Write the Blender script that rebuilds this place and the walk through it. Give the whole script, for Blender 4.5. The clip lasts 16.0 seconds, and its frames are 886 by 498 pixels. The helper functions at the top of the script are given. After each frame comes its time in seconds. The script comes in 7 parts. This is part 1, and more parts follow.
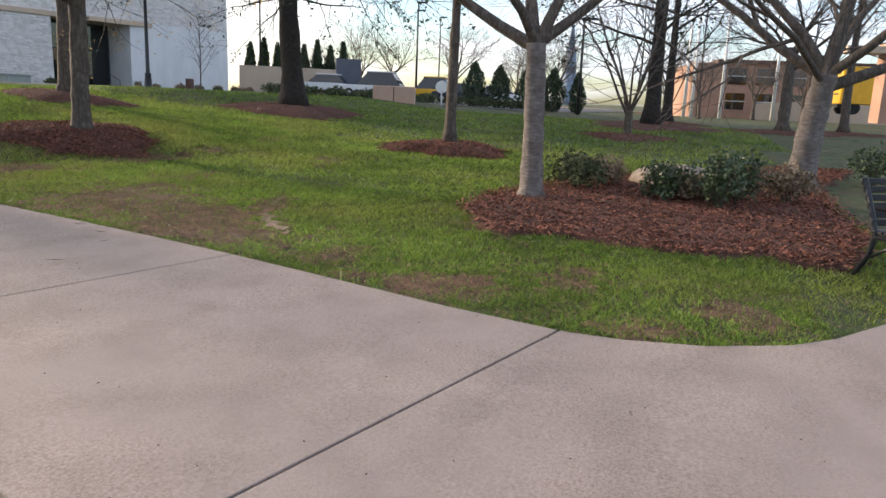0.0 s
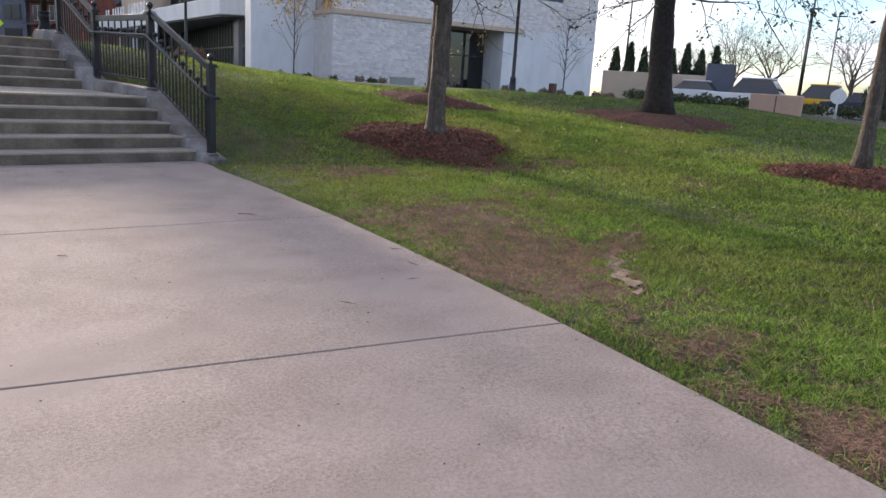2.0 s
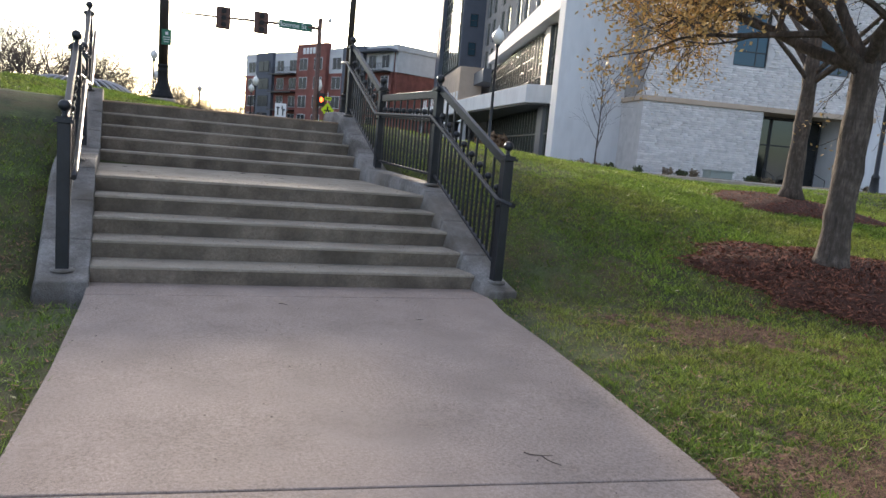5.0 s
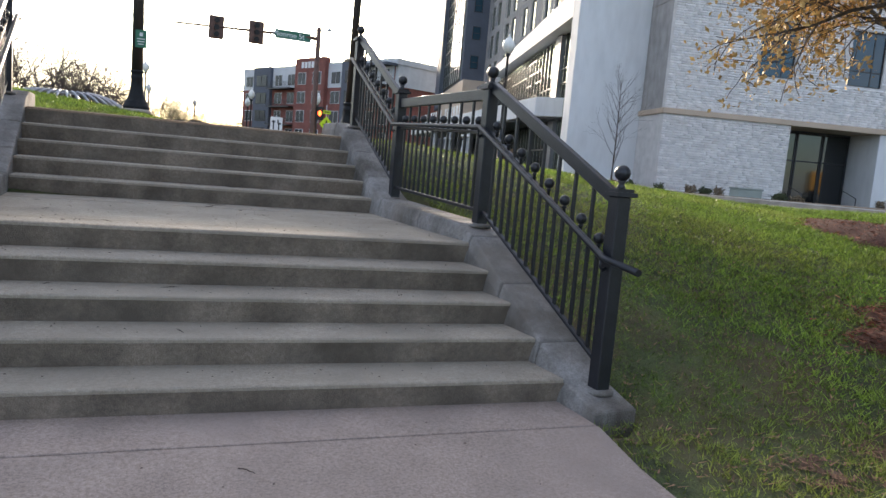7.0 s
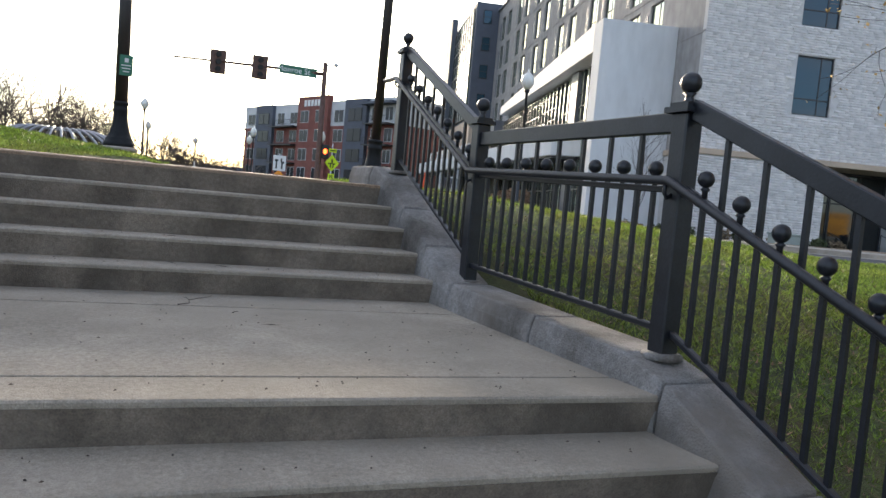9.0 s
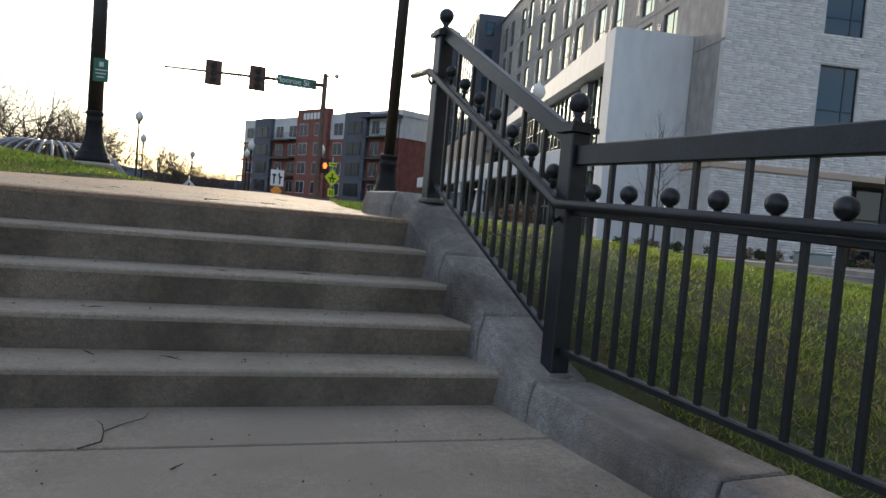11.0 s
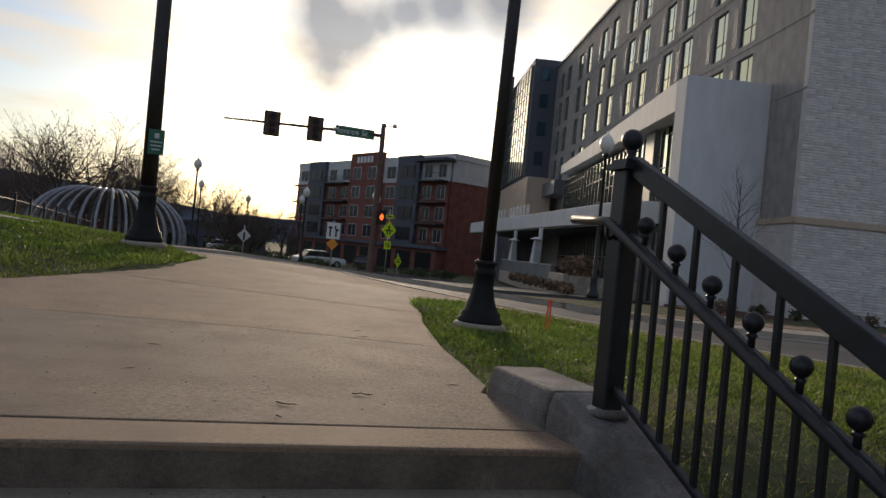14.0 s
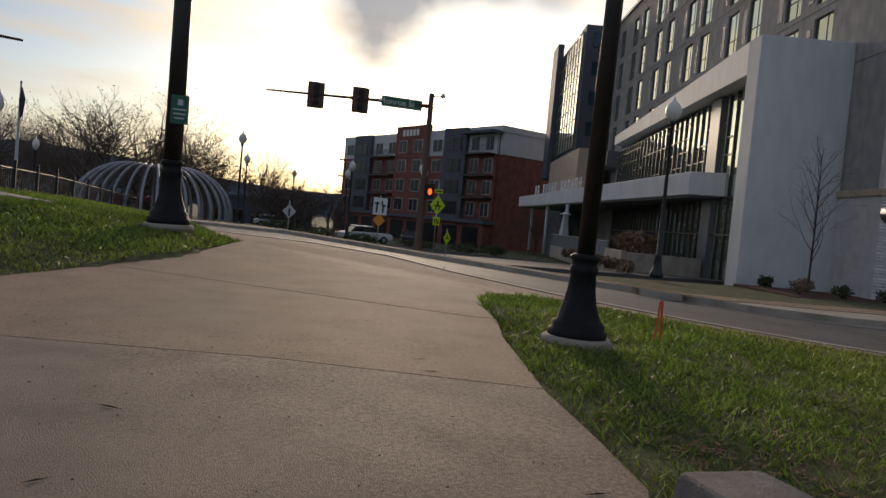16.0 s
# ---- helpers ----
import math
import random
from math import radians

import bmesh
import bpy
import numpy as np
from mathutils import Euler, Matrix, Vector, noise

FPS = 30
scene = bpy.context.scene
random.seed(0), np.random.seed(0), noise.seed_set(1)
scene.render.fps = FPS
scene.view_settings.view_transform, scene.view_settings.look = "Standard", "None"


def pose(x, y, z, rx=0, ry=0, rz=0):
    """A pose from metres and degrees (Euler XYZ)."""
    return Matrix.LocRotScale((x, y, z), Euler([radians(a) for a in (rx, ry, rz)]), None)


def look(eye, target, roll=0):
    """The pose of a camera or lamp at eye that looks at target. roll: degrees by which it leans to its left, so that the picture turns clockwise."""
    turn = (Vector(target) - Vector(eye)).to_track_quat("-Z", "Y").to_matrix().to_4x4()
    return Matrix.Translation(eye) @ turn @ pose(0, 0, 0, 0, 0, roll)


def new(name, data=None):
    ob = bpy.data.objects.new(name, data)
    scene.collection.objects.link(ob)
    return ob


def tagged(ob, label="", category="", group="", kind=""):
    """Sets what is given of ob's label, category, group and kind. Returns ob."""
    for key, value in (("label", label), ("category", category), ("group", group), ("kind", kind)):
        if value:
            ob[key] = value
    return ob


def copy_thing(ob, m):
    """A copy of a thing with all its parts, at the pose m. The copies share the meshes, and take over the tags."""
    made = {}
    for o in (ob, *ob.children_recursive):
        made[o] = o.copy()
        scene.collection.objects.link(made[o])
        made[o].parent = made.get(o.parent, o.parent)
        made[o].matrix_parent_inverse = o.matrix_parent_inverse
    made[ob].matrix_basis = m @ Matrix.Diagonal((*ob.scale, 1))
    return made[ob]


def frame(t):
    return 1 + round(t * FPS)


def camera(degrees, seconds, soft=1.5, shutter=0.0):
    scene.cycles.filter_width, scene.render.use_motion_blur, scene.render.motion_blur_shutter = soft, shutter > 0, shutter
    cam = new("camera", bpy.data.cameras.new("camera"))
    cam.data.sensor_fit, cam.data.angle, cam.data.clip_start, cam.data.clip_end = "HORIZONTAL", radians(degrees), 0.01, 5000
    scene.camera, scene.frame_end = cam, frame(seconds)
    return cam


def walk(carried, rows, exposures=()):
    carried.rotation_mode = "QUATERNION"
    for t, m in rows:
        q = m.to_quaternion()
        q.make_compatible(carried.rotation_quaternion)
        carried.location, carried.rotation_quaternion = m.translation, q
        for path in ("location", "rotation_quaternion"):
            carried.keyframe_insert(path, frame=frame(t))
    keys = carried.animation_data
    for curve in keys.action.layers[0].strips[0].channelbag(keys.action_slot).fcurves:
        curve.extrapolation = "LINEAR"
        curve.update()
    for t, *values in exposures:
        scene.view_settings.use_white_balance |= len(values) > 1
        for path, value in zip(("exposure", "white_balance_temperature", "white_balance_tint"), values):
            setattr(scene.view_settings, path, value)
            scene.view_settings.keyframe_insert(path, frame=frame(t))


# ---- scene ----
cam = camera(63.19, 16.0)
ROWS = [
    (0, -6.836, -10.134, 1.232, -75.10, -11.83, 2.38),
    (0.5, -6.411, -9.946, 1.225, -64.20, -12.41, 3.08),
    (1, -5.926, -9.853, 1.243, -52.95, -12.99, 3.22),
    (1.5, -5.547, -9.500, 1.245, -48.21, -13.02, 3.13),
    (2, -5.189, -9.159, 1.238, -47.87, -12.78, 3.54),
    (2.5, -4.819, -8.668, 1.293, -45.59, -11.76, 4.71),
    (3, -4.498, -8.159, 1.308, -43.43, -8.62, 4.45),
    (3.5, -4.162, -7.688, 1.327, -37.17, -8.47, 4.92),
    (4, -3.914, -7.129, 1.340, -27.09, -8.74, 5.13),
    (4.2, -3.793, -6.922, 1.317, -25.36, -8.59, 4.80),
    (6.3, -2.813, -4.354, 1.349, -25.09, -7.04, 5.20),
    (6.5, -2.735, -4.089, 1.331, -25.06, -7.00, 5.07),
    (7, -2.672, -3.411, 1.375, -25.02, -6.59, 4.96),
    (7.5, -2.589, -2.738, 1.402, -24.96, -5.95, 4.95),
    (8, -2.439, -2.099, 1.462, -24.84, -4.82, 4.93),
    (8.5, -2.327, -1.397, 1.485, -24.77, -4.08, 5.08),
    (10.8, -1.868, 0.880, 1.645, -24.78, -2.65, 5.08),
    (11, -1.820, 1.006, 1.655, -24.78, -2.57, 5.08),
    (11.5, -1.798, 1.350, 1.821, -24.83, -2.35, 5.11),
    (12, -1.862, 1.589, 2.012, -24.82, -2.08, 5.07),
    (12.5, -1.758, 1.782, 2.089, -24.71, -1.53, 5.23),
    (13, -1.714, 1.979, 2.123, -24.22, -0.20, 5.31),
    (13.5, -1.809, 2.344, 2.381, -22.88, 0.39, 5.56),
    (14, -1.787, 2.629, 2.368, -20.63, 0.18, 5.56),
    (14.5, -1.672, 2.980, 2.363, -18.03, -0.37, 5.47),
    (15, -1.622, 3.370, 2.342, -17.20, -0.80, 5.41),
    (15.5, -1.484, 3.788, 2.359, -17.31, -1.96, 5.40),
    (16, -1.485, 4.285, 2.467, -17.23, -2.26, 5.34),
]


def aim(x, y, z, yaw, pitch, roll):
    a, b = radians(yaw), radians(pitch)
    return look((x, y, z), (x - math.sin(a) * math.cos(b), y + math.cos(a) * math.cos(b), z + math.sin(b)), roll)


walk(cam, [(t, aim(*r)) for t, *r in ROWS],
     exposures=[(0, 1.38, 7150, 14), (2, 1.35, 6700, 18), (4, 1.32, 6800, 14), (6.5, 1.5, 6850, 13), (8.5, 1.47, 6900, 12), (11, 0.9, 6900, 11), (12.5, 0.4, 6900, 11), (13.5, -0.05, 7200, 14), (16, -0.38, 7250, 17)])

# ---- sky and sun ----
SUN_AZ, SUN_EL = radians(14), radians(12)
SUN_DIR = Vector((math.sin(SUN_AZ) * math.cos(SUN_EL), math.cos(SUN_AZ) * math.cos(SUN_EL), math.sin(SUN_EL)))


def make_world():
    w = bpy.data.worlds.new("sky")
    scene.world = w
    w.use_nodes = True
    nt = w.node_tree
    nt.nodes.clear()
    N, L = nt.nodes.new, nt.links.new
    out, bg = N("ShaderNodeOutputWorld"), N("ShaderNodeBackground")
    sky = N("ShaderNodeTexSky")
    sky.sky_type, sky.sun_disc = "NISHITA", False
    sky.sun_elevation, sky.sun_rotation = SUN_EL, SUN_AZ
    sky.air_density, sky.dust_density, sky.ozone_density = 1.0, 1.2, 1.2
    base = N("ShaderNodeMix")
    base.data_type, base.blend_type = "RGBA", "MULTIPLY"
    base.inputs[0].default_value = 1.0
    L(sky.outputs[0], base.inputs[6])
    base.inputs[7].default_value = (0.085, 0.105, 0.135, 1)
    tc = N("ShaderNodeTexCoord")
    # layered cloud sheet, flattened towards the horizon
    mp = N("ShaderNodeMapping")
    mp.inputs["Scale"].default_value = (1.5, 1.5, 9.0)
    mp.inputs["Location"].default_value = (0.35, 0.2, 0.1)
    L(tc.outputs["Generated"], mp.inputs[0])
    n1 = N("ShaderNodeTexNoise")
    n1.inputs["Scale"].default_value, n1.inputs["Detail"].default_value, n1.inputs["Roughness"].default_value = 2.2, 7, 0.55
    L(mp.outputs[0], n1.inputs[0])
    r1 = N("ShaderNodeValToRGB")
    r1.color_ramp.elements[0].position, r1.color_ramp.elements[1].position = 0.40, 0.60
    L(n1.outputs[0], r1.inputs[0])
    # brightness of the cloud sheet by nearness to the sun
    dot = N("ShaderNodeVectorMath")
    dot.operation = "DOT_PRODUCT"
    dot.inputs[1].default_value = SUN_DIR
    L(tc.outputs["Generated"], dot.inputs[0])
    glow = N("ShaderNodeValToRGB")
    e = glow.color_ramp.elements
    e[0].position, e[0].color = 0.30, (0.48, 0.54, 0.65, 1)
    e[1].position, e[1].color = 0.995, (2.2, 1.95, 1.5, 1)
    m = e.new(0.80)
    m.color = (0.68, 0.67, 0.65, 1)
    m = e.new(0.93)
    m.color = (1.02, 0.92, 0.71, 1)
    L(dot.outputs["Value"], glow.inputs[0])
    cloud = N("ShaderNodeMix")
    cloud.data_type = "RGBA"
    mulf = N("ShaderNodeMath")
    mulf.operation = "MULTIPLY"
    mulf.inputs[1].default_value = 0.8
    L(r1.outputs[0], mulf.inputs[0])
    L(mulf.outputs[0], cloud.inputs[0])
    L(base.outputs[2], cloud.inputs[6])
    L(glow.outputs[0], cloud.inputs[7])
    # one darker bank of cloud beside the sun, its edge broken by noise
    n2 = N("ShaderNodeTexNoise")
    n2.inputs["Scale"].default_value, n2.inputs["Detail"].default_value = 9.0, 8
    L(tc.outputs["Generated"], n2.inputs[0])
    near = None
    for *c, less in ((0.176, 0.962, 0.208, 0.050), (0.177, 0.957, 0.232, 0.034), (0.172, 0.947, 0.268, 0.014), (0.158, 0.944, 0.300, 0.012), (0.205, 0.940, 0.275, 0.022), (0.235, 0.930, 0.290, 0.030), (0.265, 0.914, 0.308, 0.024), (0.311, 0.893, 0.324, 0.020), (0.376, 0.862, 0.340, 0.014)):
        d, off = N("ShaderNodeVectorMath"), N("ShaderNodeMath")
        d.operation = "DISTANCE"
        d.inputs[1].default_value = c
        L(tc.outputs["Generated"], d.inputs[0])
        off.inputs[1].default_value = less
        L(d.outputs["Value"], off.inputs[0])
        if near is None:
            near = off.outputs[0]
        else:
            low = N("ShaderNodeMath")
            low.operation = "SMOOTH_MIN"
            low.inputs[2].default_value = 0.06
            L(near, low.inputs[0])
            L(off.outputs[0], low.inputs[1])
            near = low.outputs[0]
    add = N("ShaderNodeMath")
    add.operation = "MULTIPLY_ADD"
    add.inputs[1].default_value = 0.06
    L(n2.outputs[0], add.inputs[0])
    L(near, add.inputs[2])
    r2 = N("ShaderNodeValToRGB")
    r2.color_ramp.elements[0].position, r2.color_ramp.elements[0].color = 0.062, (0.85, 0.85, 0.85, 1)
    r2.color_ramp.elements[1].position, r2.color_ramp.elements[1].color = 0.116, (0, 0, 0, 1)
    L(add.outputs[0], r2.inputs[0])
    dark = N("ShaderNodeMix")
    dark.data_type = "RGBA"
    L(r2.outputs[0], dark.inputs[0])
    L(cloud.outputs[2], dark.inputs[6])
    dark.inputs[7].default_value = (0.22, 0.28, 0.38, 1)
    L(dark.outputs[2], bg.inputs[0])
    bg.inputs[1].default_value = 1.0
    L(bg.outputs[0], out.inputs[0])


make_world()
sun = new("sun", bpy.data.lights.new("sun", "SUN"))
sun.data.energy, sun.data.angle, sun.data.color = 2.5, radians(8), (1.0, 0.86, 0.68)
sun.matrix_world = look((0, 0, 60), tuple(Vector((0, 0, 60)) - SUN_DIR))


# ---- materials ----
def mat(name, color, rough=0.8, vary=0.25, scale=6.0, bump=0.15, fine=60.0, metal=0.0, tint=None, island=0.0, stain=0.0, spec=0.5, grain=0.0, squeeze=1.0):
    """A surface with two scales of variation, fine relief and, if asked, a second tint in patches."""
    m = bpy.data.materials.new(name)
    m.use_nodes = True
    nt = m.node_tree
    N, L = nt.nodes.new, nt.links.new
    b = nt.nodes["Principled BSDF"]
    b.inputs["Roughness"].default_value, b.inputs["Metallic"].default_value = rough, metal
    b.inputs["Specular IOR Level"].default_value = spec
    tc = N("ShaderNodeTexCoord")
    big, small = N("ShaderNodeTexNoise"), N("ShaderNodeTexNoise")
    big.inputs["Scale"].default_value, big.inputs["Detail"].default_value = scale, 6
    small.inputs["Scale"].default_value, small.inputs["Detail"].default_value = fine, 4
    at = tc.outputs["Object"]
    if squeeze != 1.0:  # grain drawn out along or across the height
        mpz = N("ShaderNodeMapping")
        mpz.inputs["Scale"].default_value = (1, 1, squeeze)
        L(at, mpz.inputs[0])
        at = mpz.outputs[0]
    L(at, big.inputs[0])
    L(at, small.inputs[0])
    c0 = [max(0, c * (1 - vary)) for c in color]
    c1 = [min(1, c * (1 + vary)) for c in color]
    ramp = N("ShaderNodeValToRGB")
    ramp.color_ramp.elements[0].position, ramp.color_ramp.elements[1].position = 0.3, 0.7
    ramp.color_ramp.elements[0].color, ramp.color_ramp.elements[1].color = (*c0, 1), (*c1, 1)
    L(big.outputs[0], ramp.inputs[0])
    last = ramp.outputs[0]
    fm = N("ShaderNodeMix")
    fm.data_type, fm.blend_type = "RGBA", "OVERLAY"
    fm.inputs[0].default_value = grain or min(0.9, vary * 1.6)
    L(last, fm.inputs[6])
    L(small.outputs[0], fm.inputs[7])
    last = fm.outputs[2]
    if grain:  # specks and pits of the size of aggregate
        vo, rv, ms = N("ShaderNodeTexNoise"), N("ShaderNodeValToRGB"), N("ShaderNodeMix")
        vo.inputs["Scale"].default_value, vo.inputs["Detail"].default_value = fine * 0.28, 3
        L(tc.outputs["Object"], vo.inputs[0])
        rv.color_ramp.elements[0].position, rv.color_ramp.elements[0].color = 0.30, (0.62, 0.60, 0.58, 1)
        rv.color_ramp.elements[1].position, rv.color_ramp.elements[1].color = 0.62, (1.08, 1.08, 1.08, 1)
        L(vo.outputs[0], rv.inputs[0])
        ms.data_type, ms.blend_type = "RGBA", "MULTIPLY"
        ms.inputs[0].default_value = grain
        L(last, ms.inputs[6])
        L(rv.outputs[0], ms.inputs[7])
        last = ms.outputs[2]
    if tint is not None:
        n3, r3, mx = N("ShaderNodeTexNoise"), N("ShaderNodeValToRGB"), N("ShaderNodeMix")
        n3.inputs["Scale"].default_value, n3.inputs["Detail"].default_value = scale * 0.35, 8
        n3.inputs["Roughness"].default_value = 0.65
        L(tc.outputs["Object"], n3.inputs[0])
        r3.color_ramp.elements[0].position, r3.color_ramp.elements[1].position = 0.46, 0.66
        L(n3.outputs[0], r3.inputs[0])
        mx.data_type = "RGBA"
        L(r3.outputs[0], mx.inputs[0])
        L(last, mx.inputs[6])
        mx.inputs[7].default_value = (*tint, 1)
        last = mx.outputs[2]
    if stain:
        n4, r4, mx = N("ShaderNodeTexNoise"), N("ShaderNodeValToRGB"), N("ShaderNodeMix")
        mp = N("ShaderNodeMapping")
        mp.inputs["Scale"].default_value = (1, 1, 0.25)
        L(tc.outputs["Object"], mp.inputs[0])
        n4.inputs["Scale"].default_value, n4.inputs["Detail"].default_value = 2.3, 9
        L(mp.outputs[0], n4.inputs[0])
        r4.color_ramp.elements[0].position, r4.color_ramp.elements[1].position = 0.42, 0.72
        L(n4.outputs[0], r4.inputs[0])
        mx.data_type, mx.blend_type = "RGBA", "MULTIPLY"
        ml = N("ShaderNodeMath")
        ml.operation = "MULTIPLY"
        ml.inputs[1].default_value = stain
        L(r4.outputs[0], ml.inputs[0])
        L(ml.outputs[0], mx.inputs[0])
        L(last, mx.inputs[6])
        mx.inputs[7].default_value = (0.32, 0.30, 0.27, 1)
        last = mx.outputs[2]
    if island:
        geo, oi, hs = N("ShaderNodeNewGeometry"), N("ShaderNodeObjectInfo"), N("ShaderNodeHueSaturation")
        ad, mr = N("ShaderNodeMath"), N("ShaderNodeMapRange")
        L(geo.outputs["Random Per Island"], ad.inputs[0])
        L(oi.outputs["Random"], ad.inputs[1])
        fr = N("ShaderNodeMath")
        fr.operation = "FRACT"
        L(ad.outputs[0], fr.inputs[0])
        mr.inputs[3].default_value, mr.inputs[4].default_value = 1 - island, 1 + island
        L(fr.outputs[0], mr.inputs[0])
        L(mr.outputs[0], hs.inputs["Value"])
        L(last, hs.inputs["Color"])
        last = hs.outputs[0]
    L(last, b.inputs["Base Color"])
    if bump:
        bp, mxh = N("ShaderNodeBump"), N("ShaderNodeMath")
        mxh.operation = "MULTIPLY_ADD"
        mxh.inputs[1].default_value = 0.4
        L(big.outputs[0], mxh.inputs[0])
        L(small.outputs[0], mxh.inputs[2])
        bp.inputs["Strength"].default_value, bp.inputs["Distance"].default_value = bump, 0.02
        L(mxh.outputs[0], bp.inputs["Height"])
        L(bp.outputs[0], b.inputs["Normal"])
    return m


def glass_mat(name, color, rough=0.03, spec=1.0, metal=0.0):
    m = bpy.data.materials.new(name)
    m.use_nodes = True
    b = m.node_tree.nodes["Principled BSDF"]
    b.inputs["Base Color"].default_value, b.inputs["Roughness"].default_value = (*color, 1), rough
    b.inputs["Specular IOR Level"].default_value, b.inputs["IOR"].default_value = spec, 1.55
    b.inputs["Metallic"].default_value = metal
    return m


def lamp_mat(name, color, power):
    m = bpy.data.materials.new(name)
    m.use_nodes = True
    b = m.node_tree.nodes["Principled BSDF"]
    b.inputs["Base Color"].default_value = (*color, 1)
    b.inputs["Emission Color"].default_value, b.inputs["Emission Strength"].default_value = (*color, 1), power
    return m


def blade_mat():
    """Thin grass: light passes through the blades as well as off them."""
    m = mat("grass_blade", (0.150, 0.235, 0.036), 0.5, 0.35, 0.8, 0.0, 30, tint=(0.24, 0.275, 0.06), island=0.65)
    nt = m.node_tree
    b, out = nt.nodes["Principled BSDF"], nt.nodes["Material Output"]
    tr, mx = nt.nodes.new("ShaderNodeBsdfTranslucent"), nt.nodes.new("ShaderNodeMixShader")
    nt.links.new(b.inputs["Base Color"].links[0].from_socket, tr.inputs[0])
    mx.inputs[0].default_value = 0.5
    nt.links.new(b.outputs[0], mx.inputs[1])
    nt.links.new(tr.outputs[0], mx.inputs[2])
    nt.links.new(mx.outputs[0], out.inputs[0])
    return m


